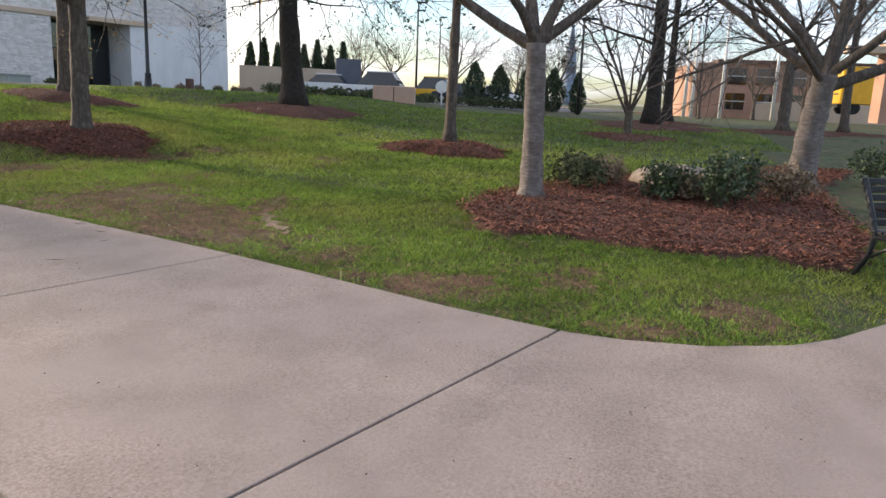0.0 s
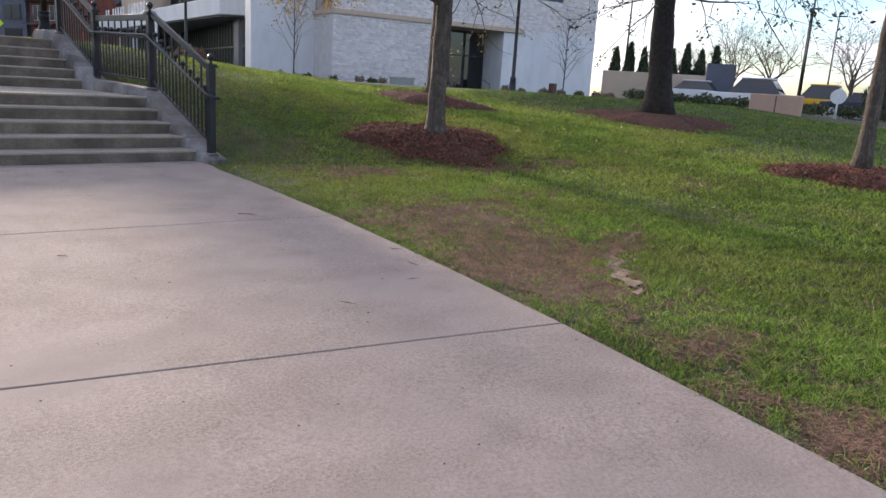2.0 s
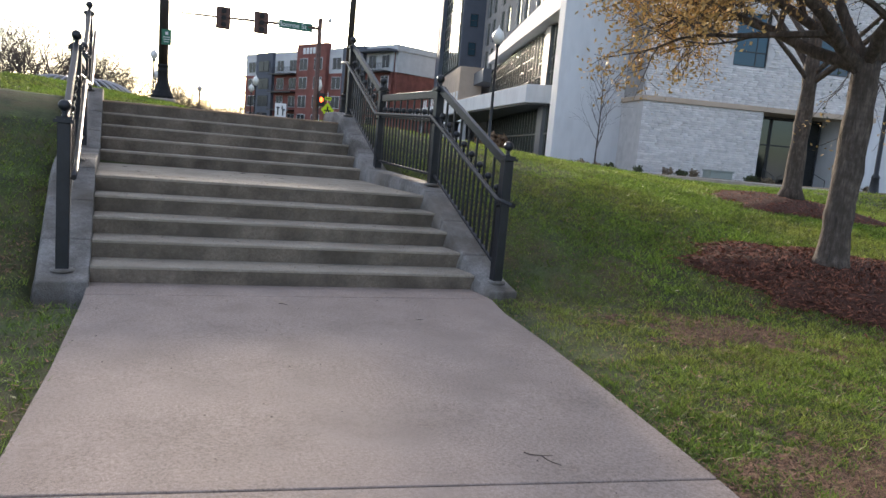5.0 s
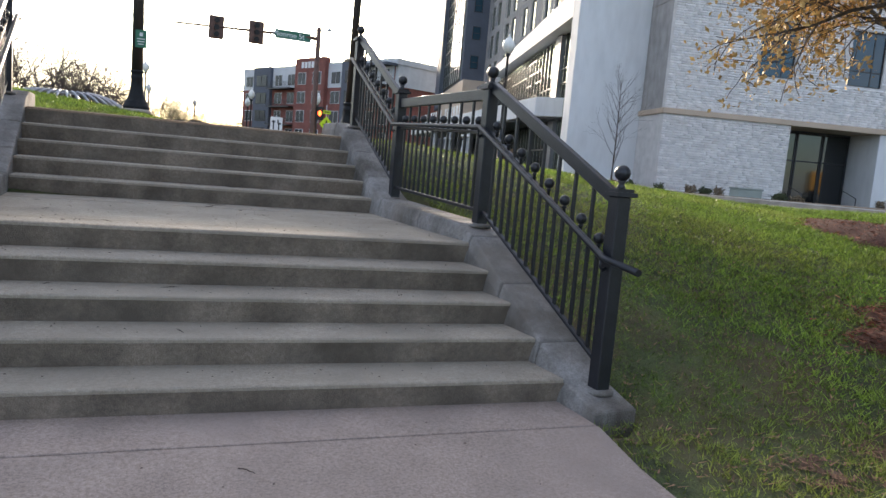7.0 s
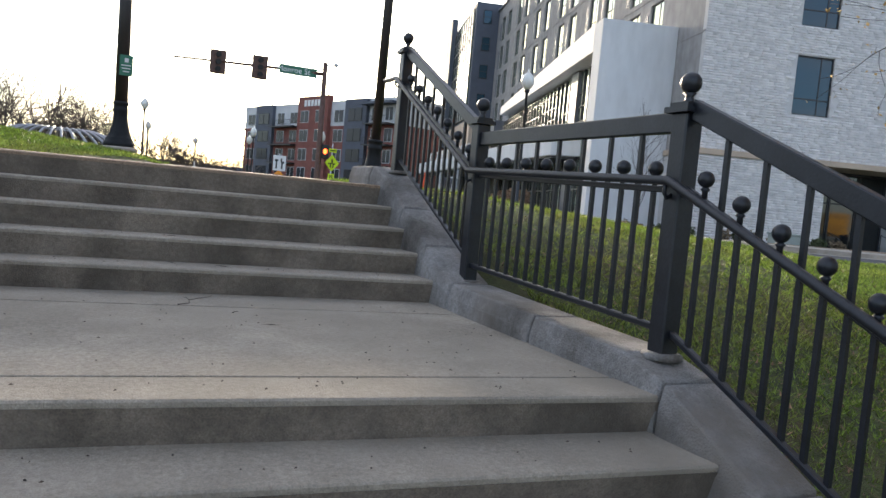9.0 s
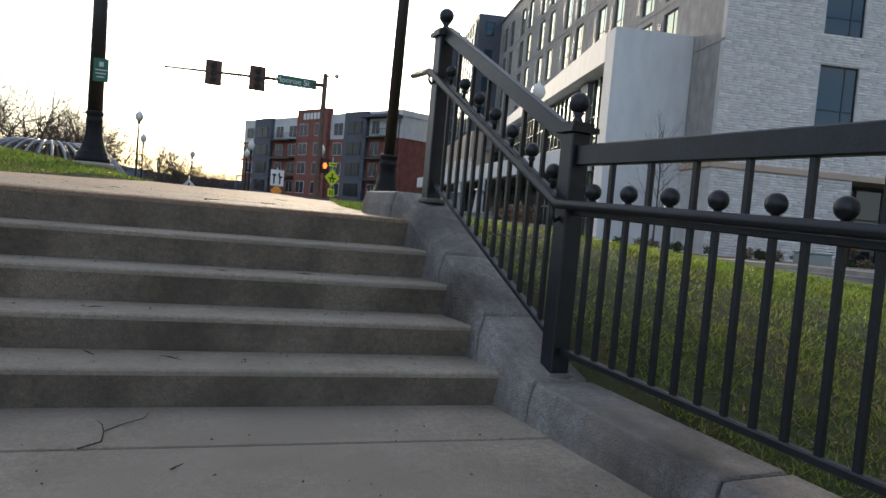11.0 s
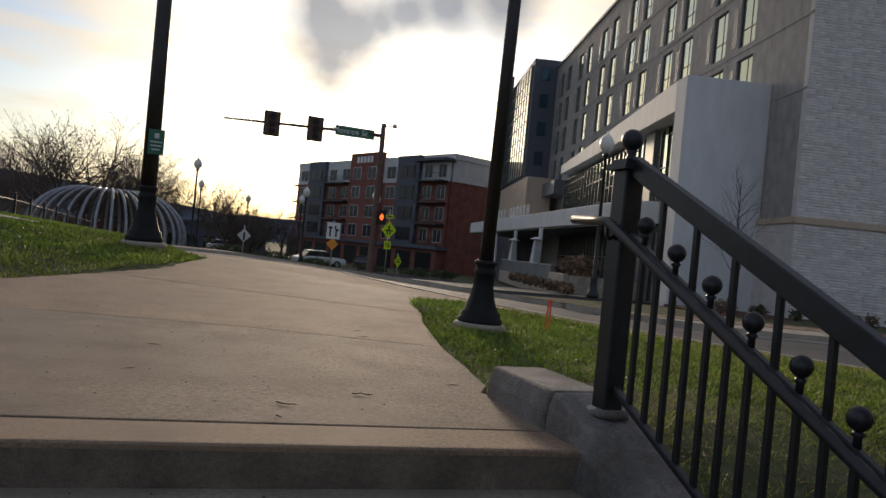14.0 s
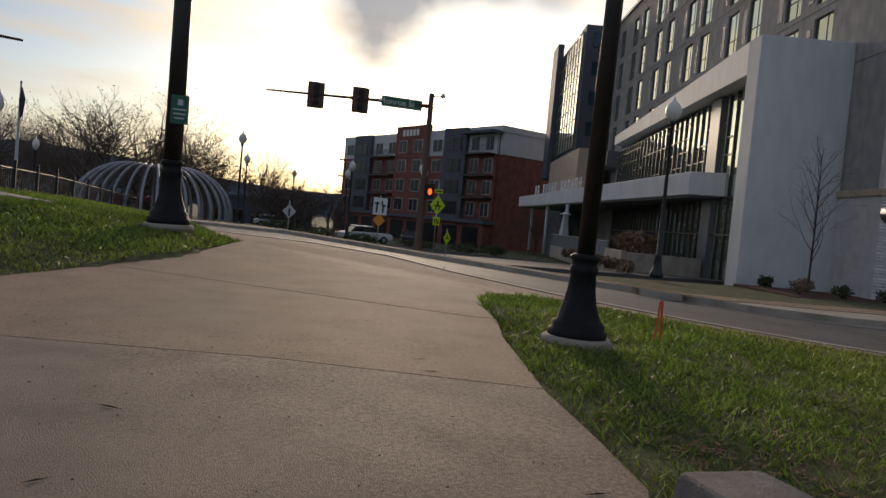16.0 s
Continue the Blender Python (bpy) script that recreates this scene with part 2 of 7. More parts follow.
M = dict(
    pave=mat("broom_finished_concrete", (0.372, 0.292, 0.25), 0.85, 0.09, 1.6, 0.35, 220, tint=(0.352, 0.28, 0.245), stain=0.25, grain=0.75),
    pave_old=mat("older_grey_tan_concrete", (0.315, 0.235, 0.172), 0.8, 0.14, 1.0, 0.5, 170, tint=(0.285, 0.217, 0.163), stain=0.4, grain=0.95),
    pave_top=mat("tan_concrete", (0.35, 0.243, 0.163), 0.8, 0.12, 1.2, 0.45, 190, tint=(0.315, 0.228, 0.16), stain=0.3, grain=0.8),
    step=mat("weathered_step_concrete", (0.38, 0.327, 0.262), 0.85, 0.14, 2.2, 0.5, 150, tint=(0.31, 0.267, 0.213), stain=0.25, grain=0.5),
    # mildew blotches on a base darkened for the risers' shade
    riser=mat("mildewed_shaded_riser_concrete", (0.235, 0.192, 0.15), 0.9, 0.28, 3.5, 0.5, 130, tint=(0.11, 0.09, 0.07), stain=0.55, grain=0.55),
    curb=mat("grey_stone_curb", (0.30, 0.285, 0.272), 0.8, 0.25, 3.5, 0.6, 110, tint=(0.19, 0.165, 0.14), stain=1.0, grain=0.6),
    joint=mat("dark_joint_filler", (0.05, 0.04, 0.035), 0.95, 0.3, 12, 0.2),
    soil=mat("lawn_soil_and_thatch", (0.062, 0.080, 0.024), 0.95, 0.5, 3.0, 0.8, 90, tint=(0.105, 0.078, 0.036), grain=0.9),
    earth=mat("bare_red_brown_earth", (0.155, 0.082, 0.054), 0.95, 0.35, 7, 0.9, 110, tint=(0.13, 0.085, 0.05), grain=0.9),
    dirt=mat("pale_dry_dirt", (0.34, 0.24, 0.17), 0.95, 0.25, 9, 0.8, 120, grain=0.8),
    iron=mat("black_painted_iron", (0.012, 0.014, 0.019), 0.38, 0.3, 9, 0.06, 90),
    cast_iron=mat("black_cast_iron", (0.010, 0.011, 0.012), 0.6, 0.3, 9, 0.1, 90, spec=0.25),
    iron_brown=mat("dark_bronze_paint", (0.022, 0.017, 0.015), 0.45, 0.3, 4, 0.08, 60),
    asphalt=mat("worn_asphalt", (0.085, 0.083, 0.083), 0.75, 0.2, 1.2, 0.3, 140, tint=(0.115, 0.112, 0.106), grain=0.5),
    thatch=mat("dry_thatch", (0.21, 0.115, 0.068), 0.9, 0.35, 5, 0.0, island=0.75),
    kerb=mat("pale_kerb_concrete", (0.40, 0.35, 0.29), 0.85, 0.15, 2, 0.2, 90, stain=0.4),
    brick_white=mat("pale_roman_brick", (0.74, 0.70, 0.67), 0.8, 0.10, 3, 0.2, 40, island=0.10),
    mortar=mat("pale_mortar", (0.60, 0.57, 0.545), 0.9, 0.12, 2, 0.2, 60),
    brick_grey=mat("grey_brick", (0.35, 0.33, 0.315), 0.85, 0.14, 1.5, 0.25, 30, stain=0.3),
    render_grey=mat("smooth_light_render", (0.70, 0.70, 0.70), 0.75, 0.05, 0.6, 0.06, 40, stain=0.15),
    render_dark=mat("dark_grey_panel", (0.13, 0.135, 0.15), 0.5, 0.1, 0.8, 0.05),
    tan=mat("tan_stucco", (0.52, 0.40, 0.30), 0.85, 0.08, 1.0, 0.1),
    frame=mat("black_window_frame", (0.015, 0.015, 0.017), 0.4, 0.2, 5, 0.03),
    glass=glass_mat("window_glass", (0.015, 0.05, 0.075), 0.03, 0.5),
    # mirror coating whose tint carries a painted greenish sky reflection
    glass_coat=glass_mat("sky_toned_coated_glass", (0.44, 0.50, 0.40), 0.02, 1.0, 0.75),
    glass_clear=glass_mat("pale_guard_glass", (0.30, 0.34, 0.35), 0.08, 0.6),
    glass_far=glass_mat("shaded_far_glass", (0.02, 0.022, 0.026), 0.15, 0.25),
    glass_dark=glass_mat("dark_glass", (0.012, 0.014, 0.015), 0.05, 0.6),
    mulch=mat("red_brown_mulch", (0.105, 0.040, 0.025), 0.95, 0.45, 25, 0.9, 120, tint=(0.075, 0.03, 0.018)),
    chip=mat("shredded_bark_chip", (0.21, 0.078, 0.046), 0.9, 0.3, 20, 0.3, 80, island=0.75),
    bark=mat("grey_brown_bark", (0.13, 0.105, 0.088), 0.95, 0.5, 22, 1.0, 70, tint=(0.075, 0.06, 0.048), squeeze=0.16, grain=0.7),
    bark_dark=mat("dark_bark", (0.035, 0.028, 0.024), 0.95, 0.4, 10, 0.9, 60),
    bark_pale=mat("pale_banded_bark", (0.21, 0.18, 0.165), 0.8, 0.4, 9, 0.8, 60, tint=(0.13, 0.10, 0.085), squeeze=4.0, grain=0.6),
    twig=mat("bare_twigs", (0.085, 0.065, 0.055), 0.95, 0.3, 10, 0.0),
    far_twig=mat("distant_bare_twigs", (0.12, 0.095, 0.08), 0.95, 0.3, 1, 0.0),
    bud=mat("yellow_orange_young_leaves", (0.66, 0.42, 0.15), 0.7, 0.3, 20, 0.0, island=0.4),
    leaf=mat("dark_evergreen_leaf", (0.055, 0.085, 0.035), 0.5, 0.35, 15, 0.0, island=0.5),
    leaf_dry=mat("dry_shrub_leaf", (0.22, 0.16, 0.10), 0.8, 0.35, 15, 0.0, island=0.4),
    conifer=mat("conifer_green", (0.035, 0.06, 0.028), 0.8, 0.35, 6, 0.0, island=0.45),
    hedge=mat("low_hedge", (0.07, 0.085, 0.035), 0.85, 0.35, 6, 0.2, island=0.4),
    pampas=mat("dried_ornamental_grass", (0.26, 0.17, 0.11), 0.9, 0.3, 8, 0.2, island=0.35),
    blade=blade_mat(),
    red=mat("red_brick", (0.27, 0.075, 0.055), 0.85, 0.18, 1, 0.2, 25, stain=0.2),
    straw=mat("tan_straw_mulch", (0.30, 0.21, 0.135), 0.95, 0.3, 3, 0.6, 60, tint=(0.20, 0.135, 0.085), grain=0.7),
    # red brick browned for the apartment facade's shade, lifted for haze
    red_shade=mat("shaded_red_brick", (0.25, 0.088, 0.068), 0.9, 0.2, 1, 0.2, 25, stain=0.3),
    red_far=mat("salmon_brick", (0.42, 0.24, 0.17), 0.85, 0.15, 1, 0.2, 25),
    siding=mat("pale_grey_siding", (0.60, 0.60, 0.60), 0.8, 0.08, 1, 0.05),
    slate=mat("slate_blue_panel", (0.09, 0.10, 0.125), 0.7, 0.1, 1, 0.05),
    white=mat("white_paint", (0.78, 0.78, 0.77), 0.5, 0.05, 3, 0.02),
    yellow=mat("yellow_paint", (0.80, 0.42, 0.02), 0.5, 0.08, 3, 0.02),
    lime=mat("fluorescent_yellow_green_sheet", (0.62, 0.80, 0.02), 0.5, 0.04, 3, 0.0),
    orange=mat("orange_sheet", (0.85, 0.30, 0.03), 0.5, 0.05, 3, 0.0),
    green_sign=mat("green_sign_sheet", (0.015, 0.13, 0.075), 0.5, 0.1, 3, 0.0),
    black=mat("matt_black", (0.01, 0.01, 0.01), 0.6, 0.1, 5, 0.0),
    steel=mat("brushed_steel", (0.55, 0.56, 0.58), 0.35, 0.1, 5, 0.03, metal=0.9),
    rib=mat("weathered_steel_rib", (0.30, 0.31, 0.34), 0.45, 0.2, 3, 0.05, metal=0.5),
    rust=mat("rusty_signal_pole", (0.11, 0.055, 0.04), 0.6, 0.3, 5, 0.1),
    car_white=mat("white_car_paint", (0.75, 0.75, 0.75), 0.25, 0.03, 2, 0.0),
    car_dark=mat("dark_car_paint", (0.03, 0.035, 0.05), 0.25, 0.05, 2, 0.0),
    rubber=mat("tyre_rubber", (0.015, 0.015, 0.015), 0.9, 0.2, 8, 0.1),
    stone=mat("pale_boulder", (0.30, 0.24, 0.19), 0.9, 0.25, 4, 0.6, 40),
    box_green=mat("grey_green_utility_box", (0.30, 0.33, 0.30), 0.6, 0.06, 3, 0.03),
    pink=mat("faded_pink_paint", (0.55, 0.36, 0.27), 0.7, 0.06, 3, 0.05),
    globe=mat("frosted_globe", (0.80, 0.78, 0.72), 0.3, 0.03, 4, 0.0),
    stake=lamp_mat("red_walk_light", (1.0, 0.10, 0.02), 3.0),
    flag=mat("faded_flag_cloth", (0.06, 0.05, 0.08), 0.9, 0.3, 3, 0.0),
    # distance haze is mixed into this blue-grey base colour
    hill=mat("hazy_wooded_hill", (0.12, 0.145, 0.20), 1.0, 0.25, 0.02, 0.0, 0.3),
    spire=mat("blue_grey_spire", (0.17, 0.23, 0.31), 0.5, 0.1, 0.4, 0.05),
    orange_marker=mat("red_orange_marker", (0.85, 0.13, 0.06), 0.5, 0.1, 9, 0.0),
    litter=mat("dead_twig_litter", (0.06, 0.04, 0.03), 0.9, 0.4, 30, 0.0, island=0.4),
)


# ---- mesh helpers ----
def box(bm, x0, x1, y0, y1, z0, z1):
    vs = [bm.verts.new((x, y, z)) for z in (z0, z1) for y in (y0, y1) for x in (x0, x1)]
    for q in ((0, 2, 3, 1), (4, 5, 7, 6), (0, 1, 5, 4), (2, 6, 7, 3), (0, 4, 6, 2), (1, 3, 7, 5)):
        bm.faces.new([vs[i] for i in q])
    return vs


def prism(bm, poly, z0, z1):
    """A slab on a plan outline (counter-clockwise); z0 and z1 are heights or functions of (x, y)."""
    f0 = z0 if callable(z0) else (lambda x, y: z0)
    f1 = z1 if callable(z1) else (lambda x, y: z1)
    lo = [bm.verts.new((x, y, f0(x, y))) for x, y in poly]
    hi = [bm.verts.new((x, y, f1(x, y))) for x, y in poly]
    n = len(poly)
    bm.faces.new(hi)
    bm.faces.new(lo[::-1])
    for i in range(n):
        j = (i + 1) % n
        bm.faces.new((lo[i], lo[j], hi[j], hi[i]))


def tube(bm, pts, radii, seg=8, cap=True):
    """A tapered tube through points."""
    rings = []
    side = None
    for i, p in enumerate(pts):
        d = (Vector(pts[min(i + 1, len(pts) - 1)]) - Vector(pts[max(i - 1, 0)])).normalized()
        if side is None:
            side = d.orthogonal().normalized()
        else:
            side = (side - d * side.dot(d))
            side = side.normalized() if side.length > 1e-4 else d.orthogonal().normalized()
        up = d.cross(side)
        r = radii[i] if hasattr(radii, "__len__") else radii
        rings.append([bm.verts.new(Vector(p) + (side * math.cos(a) + up * math.sin(a)) * r) for a in (2 * math.pi * k / seg for k in range(seg))])
    for a, b in zip(rings, rings[1:]):
        for k in range(seg):
            f = bm.faces.new((a[k], a[(k + 1) % seg], b[(k + 1) % seg], b[k]))
            f.smooth = seg > 5
    if cap:
        bm.faces.new(rings[0][::-1])
        bm.faces.new(rings[-1])


def lathe(bm, profile, seg=16, centre=(0, 0, 0)):
    """Turned shape: profile of (radius, height)."""
    c = Vector(centre)
    rings = [[bm.verts.new(c + Vector((r * math.cos(a), r * math.sin(a), z))) for a in (2 * math.pi * k / seg for k in range(seg))] for r, z in profile]
    for a, b in zip(rings, rings[1:]):
        for k in range(seg):
            bm.faces.new((a[k], a[(k + 1) % seg], b[(k + 1) % seg], b[k])).smooth = True
    bm.faces.new(rings[0][::-1])
    bm.faces.new(rings[-1])


def ball(bm, c, r, seg=12):
    lathe(bm, [(r * max(0.02, math.sin(math.pi * k / 8)), -r * math.cos(math.pi * k / 8)) for k in range(9)], seg, c)


def soften(bm, width=0.008, seg=2):
    bmesh.ops.remove_doubles(bm, verts=bm.verts, dist=1e-5)
    es = [e for e in bm.edges if len(e.link_faces) == 2 and e.calc_face_angle(0) > 0.5]
    bmesh.ops.bevel(bm, geom=es, offset=width, segments=seg, profile=0.6, affect="EDGES", clamp_overlap=True)


def part(name, bm, material, parent=None, label=""):
    """Links a bmesh as one mesh object, under a thing or a part."""
    me = bpy.data.meshes.new(name)
    bm.normal_update()
    bm.to_mesh(me)
    bm.free()
    me.materials.append(material)
    ob = new(name, me)
    if parent is not None:
        ob.parent = parent
    if label:
        ob["label"] = label
    return ob


def shared(name, me, parent, m=None):
    """Another object on mesh data that exists already."""
    ob = new(name, me)
    ob.parent = parent
    if m is not None:
        ob.matrix_basis = m
    return ob


def thing(name, label, category, m=None, group="", kind=""):
    ob = new(name)
    ob.empty_display_size = 0.2
    if m is not None:
        ob.matrix_basis = m
    return tagged(ob, label, category, group, kind)


def np_mesh(name, verts, faces, material, smooth=False):
    me = bpy.data.meshes.new(name)
    v, f = np.asarray(verts, np.float32), np.asarray(faces, np.int32)
    me.vertices.add(len(v))
    me.vertices.foreach_set("co", v.ravel())
    k = f.shape[1]
    me.loops.add(f.size)
    me.loops.foreach_set("vertex_index", f.ravel())
    me.polygons.add(len(f))
    me.polygons.foreach_set("loop_start", np.arange(0, f.size, k, dtype=np.int32))
    me.polygons.foreach_set("loop_total", np.full(len(f), k, np.int32))
    me.update(calc_edges=True)
    if smooth:
        me.polygons.foreach_set("use_smooth", np.ones(len(f), bool))
    me.materials.append(material)
    return me


BM = bmesh.new


# ---- the lie of the land ----
def clip(v, a, b):
    return np.minimum(np.maximum(v, a), b)


def street_level(x, y):
    """The upper level: plaza, street and hotel forecourt."""
    return 1.614 + 0.02 * clip(y - 5.25, -30, 11) - 0.07 * clip(x - 1, 0, 10) - 0.022 * clip(y - 17, 0, 130)


def lower_level(x, y):
    return 0.019 * clip(y, -14, 0) + 0.034 * clip(x, 0, 22)


KERB = [(90, -14.5), (60, -5.5), (30, 3.5), (14, 8.8), (8, 10.5), (5.3, 11.1), (3.9, 11.7), (2.65, 12.75), (1.75, 14.0), (1.1, 15.6), (0.2, 17.8), (-2.2, 23.0), (-8, 36), (-30, 85), (-60, 150)]
STREET = 7.3  # kerb to kerb


def from_kerb(x, y):
    """Distance from the near kerb, positive on the street's side."""
    x, y = np.asarray(x, float), np.asarray(y, float)
    best = np.full(x.shape, 1e9)
    for (xa, ya), (xb, yb) in zip(KERB, KERB[1:]):
        dx, dy = xb - xa, yb - ya
        n = math.hypot(dx, dy)
        t = clip(((x - xa) * dx + (y - ya) * dy) / n ** 2, 0, 1)
        d = np.hypot(x - xa - t * dx, y - ya - t * dy)
        side = np.sign((x - xa) * dy - (y - ya) * dx)
        best = np.where(d < np.abs(best), d * np.where(side == 0, 1, side), best)
    return best


def land(x, y):
    k = clip(x / 5, 0, 1)
    k2 = clip((-x - 3.9) / 4, 0, 1)
    y0, y1 = -3.5 * k - 1.5 * k2, 5.3 + 2 * k
    t = clip((y - y0) / (y1 - y0), 0, 1)
    s = 0.6 * t + 0.4 * t * t * (3 - 2 * t)
    z = lower_level(x, y) * (1 - s) + street_level(x, y) * s + 0.15 * k2 * s * clip((12 - y) / 6, 0, 1)
    z = z + (0.28 * clip(-1.5 - x, 0, 0.6) + 0.10 * clip(-2.1 - x, 0, 3)) * clip((y - 11) / 4, 0, 1) * clip((57 - y) / 19, 0, 1)
    z = z + 0.30 * clip((x - 9) / 5, 0, 1) * clip((34 - x) / 8, 0, 1) * np.exp(-((from_kerb(x, y) + 3.0) / 2.2) ** 2)
    stairwell = (x > -3.85) & (x < 0.03) & (y > -0.25) & (y < 5.5)
    return np.where(stairwell, np.minimum(z, clip((y - 0.35) * 0.30, 0, 1.6) - 0.30), z)


def ground_z(x, y):
    return float(land(np.array(float(x)), np.array(float(y))))


MOUNDS = [(3.70, -0.75, 1.32, 0.18), (8.0, -6.2, 1.35, 0.18), (14.1, 0.45, 2.1, 0.26), (8.0, 3.45, 1.5, 0.20), (15.0, -9.7, 1.3, 0.08), (21.0, -10.4, 2.3, 0.10),
          (27.0, -11.1, 1.6, 0.08), (22.5, -15.1, 1.8, 0.08), (24.0, -17.5, 1.8, 0.08)]


def in_poly(px, py, poly):
    inside = np.zeros(px.shape, bool)
    for (xa, ya), (xb, yb) in zip(poly, poly[1:] + poly[:1]):
        hit = ((ya > py) != (yb > py)) & (px < (xb - xa) * (py - ya) / (yb - ya + 1e-9) + xa)
        inside ^= hit
    return inside


# ---- ground ----
E1 = [(-0.17, 6.14), (-0.06, 6.32), (0.03, 6.82), (0.14, 7.58)]
E2 = [(0.46, 8.93), (0.72, 9.75)]
E3 = [(0.83, 10.37), (1.02, 11.0), (1.35, 11.57), (1.75, 11.9), (2.3, 11.95), (3.6, 11.35), (5.2, 10.75), (8, 10.15), (8.0, 10.49), (5.3, 11.07), (3.87, 11.67), (2.62, 12.71), (1.72, 13.96), (1.07, 15.57), (0.17, 17.8), (-2.23, 23.0), (-2.9, 22.8), (-1.4, 17.4), (-1.16, 16.3), (-1.9, 13.17)]
PLAZA = [(-14, 5.6), (-3.95, 5.75), (-3.5, 5.75), (-0.25, 5.6)] + E1 + E2 + E3 + [(-2.5, 11.8), (-3.14, 10.48), (-5.2, 9.6), (-14, 9.3)]


def make_ground():
    xs = np.concatenate([[-1500, -700, -300, -150, -80, -50, -35, -25, -18], np.arange(-14, 20.01, 0.2), [21, 22, 24, 26, 29, 33, 40, 50, 65, 90, 140, 250, 600, 1500]])
    ys = np.concatenate([[-1500, -700, -300, -150, -80, -50, -35, -25, -20], np.arange(-17, 26.01, 0.2), [28, 30, 33, 37, 42, 50, 60, 75, 95, 120, 150, 200, 300, 600, 1600]])
    X, Y = np.meshgrid(xs, ys)
    Z = land(X, Y)
    c = from_kerb(X, Y)
    road = (c > 0.05) & (c < STREET - 0.05)
    Z = np.where(road, Z - 0.35, Z)
    Z = np.where((Y > 30) & (np.abs(X) < 400), Z - 0.2, Z)
    under = in_poly(X, Y, PLAZA)
    Z = np.where(under, Z - 0.06, Z)
    wob = np.sin(X * 1.7 + 0.6 * np.sin(Y * 0.9)) * np.sin(Y * 1.3 + np.cos(X * 0.7)) * 0.012
    inside = (X > -14) & (X < 20) & (Y > -17) & (Y < 26)
    Z = Z - 0.012 + np.where(inside, wob, 0)
    n, m = len(ys), len(xs)
    idx = np.arange(n * m).reshape(n, m)
    faces = np.stack([idx[:-1, :-1], idx[:-1, 1:], idx[1:, 1:], idx[1:, :-1]], -1).reshape(-1, 4)
    me = np_mesh("ground", np.stack([X, Y, Z], -1).reshape(-1, 3), faces, M["soil"], True)
    tagged(new("ground", me), "worn green lawn with bare reddish patches", "lawn", kind="structure")


make_ground()

# ---- lower pavement: slabs between joints ----
RIGHT_EDGE = [(-0.16, 0.45), (-0.16, -0.3), (-0.29, -0.8), (-0.40, -1.6), (-0.54, -2.4), (-0.79, -3.7), (-1.07, -4.9), (-1.32, -5.9), (-1.60, -6.92), (-1.92, -7.95), (-2.24, -8.95), (-2.43, -9.74)]
LEFT_EDGE = [(-3.52, 0.90), (-3.55, -0.19), (-3.65, -1.73), (-3.76, -2.91), (-3.83, -3.35), (-3.99, -4.3), (-4.23, -5.3), (-4.40, -5.95), (-4.69, -6.99), (-4.93, -7.71), (-5.12, -8.3), (-5.30, -8.70)]
CORNER = [(-2.44, -9.80), (-2.44, -10.13), (-2.34, -10.63), (-2.08, -11.16), (-1.80, -11.48), (-1.22, -11.95)]  # where the path turns away from the lawn


def along_edge(edge, y):
    for (xa, ya), (xb, yb) in zip(edge, edge[1:]):
        if yb <= y <= ya:
            return xa + (xb - xa) * (y - ya) / (yb - ya)
    return edge[-1][0]


def slab_outline(yr0, yl0, yr1, yl1):
    """Slab between two joints given by their heights at the right and left edges."""
    right = [(along_edge(RIGHT_EDGE, yr1), yr1)] + [p for p in reversed(RIGHT_EDGE) if yr1 < p[1] < yr0] + [(along_edge(RIGHT_EDGE, yr0), yr0)]
    left = [(along_edge(LEFT_EDGE, yl0), yl0)] + [p for p in LEFT_EDGE if yl1 < p[1] < yl0] + [(along_edge(LEFT_EDGE, yl1), yl1)]
    return right + left


def low_top(x, y):
    return 0.019 * min(y, 0.0) + 0.012


walkway = thing("pavement_lower", "tan broom-finished concrete path in jointed slabs", "pavement", kind="structure")
for yr0, yl0, yr1, yl1 in ((0.38, 0.75, -0.262, -0.025), (-0.278, -0.041, -3.715, -3.142), (-3.73, -3.157, -6.91, -5.945), (-6.925, -5.96, -9.732, -8.69)):
    bm = BM()
    prism(bm, slab_outline(yr0, yl0, yr1, yl1), lambda x, y: low_top(x, y) - 0.12, low_top)
    soften(bm, 0.004, 1)
    part("slab", bm, M["pave"], walkway)
bm = BM()
prism(bm, [(-2.43, -9.75), (-5.295, -8.705), (-9.5, -7.6), (-16, -6.5), (-16, -22), (1.5, -22), (1.2, -14.2), (-0.4, -13.1), *CORNER[::-1]],
      lambda x, y: low_top(x, y) - 0.12, low_top)
soften(bm, 0.004, 1)
part("slab", bm, M["pave"], walkway)
bm = BM()
prism(bm, [(-1.20, -11.97), (-0.38, -13.06), (1.22, -14.15), (14, -14.6), (14, -13.6), (2.2, -13.5), (0.9, -13.1), (-0.35, -12.45), (-1.1, -11.97)], lambda x, y: low_top(x, y) - 0.12, low_top)
soften(bm, 0.004, 1)
part("slab", bm, M["pave"], walkway)
bm = BM()
for a, b in (((-0.18, -0.27), (-3.54, -0.033)), ((-0.80, -3.722), (-3.79, -3.15)), ((-1.60, -6.917), (-4.39, -5.952)), ((-2.43, -9.741), (-5.30, -8.697))):
    prism(bm, [(a[0], a[1] - 0.03), (a[0], a[1] + 0.03), (b[0], b[1] + 0.03), (b[0], b[1] - 0.03)], lambda x, y: low_top(x, y) - 0.10, lambda x, y: low_top(x, y) - 0.02)
part("joint_filler", bm, M["joint"], walkway)

# ---- stairs ----
RISE, SKEW = 0.161, -0.085
X_LEFT, X_RIGHT = -3.52, -0.145


def skewed(x, y):
    return y + SKEW * (x + 0.17)


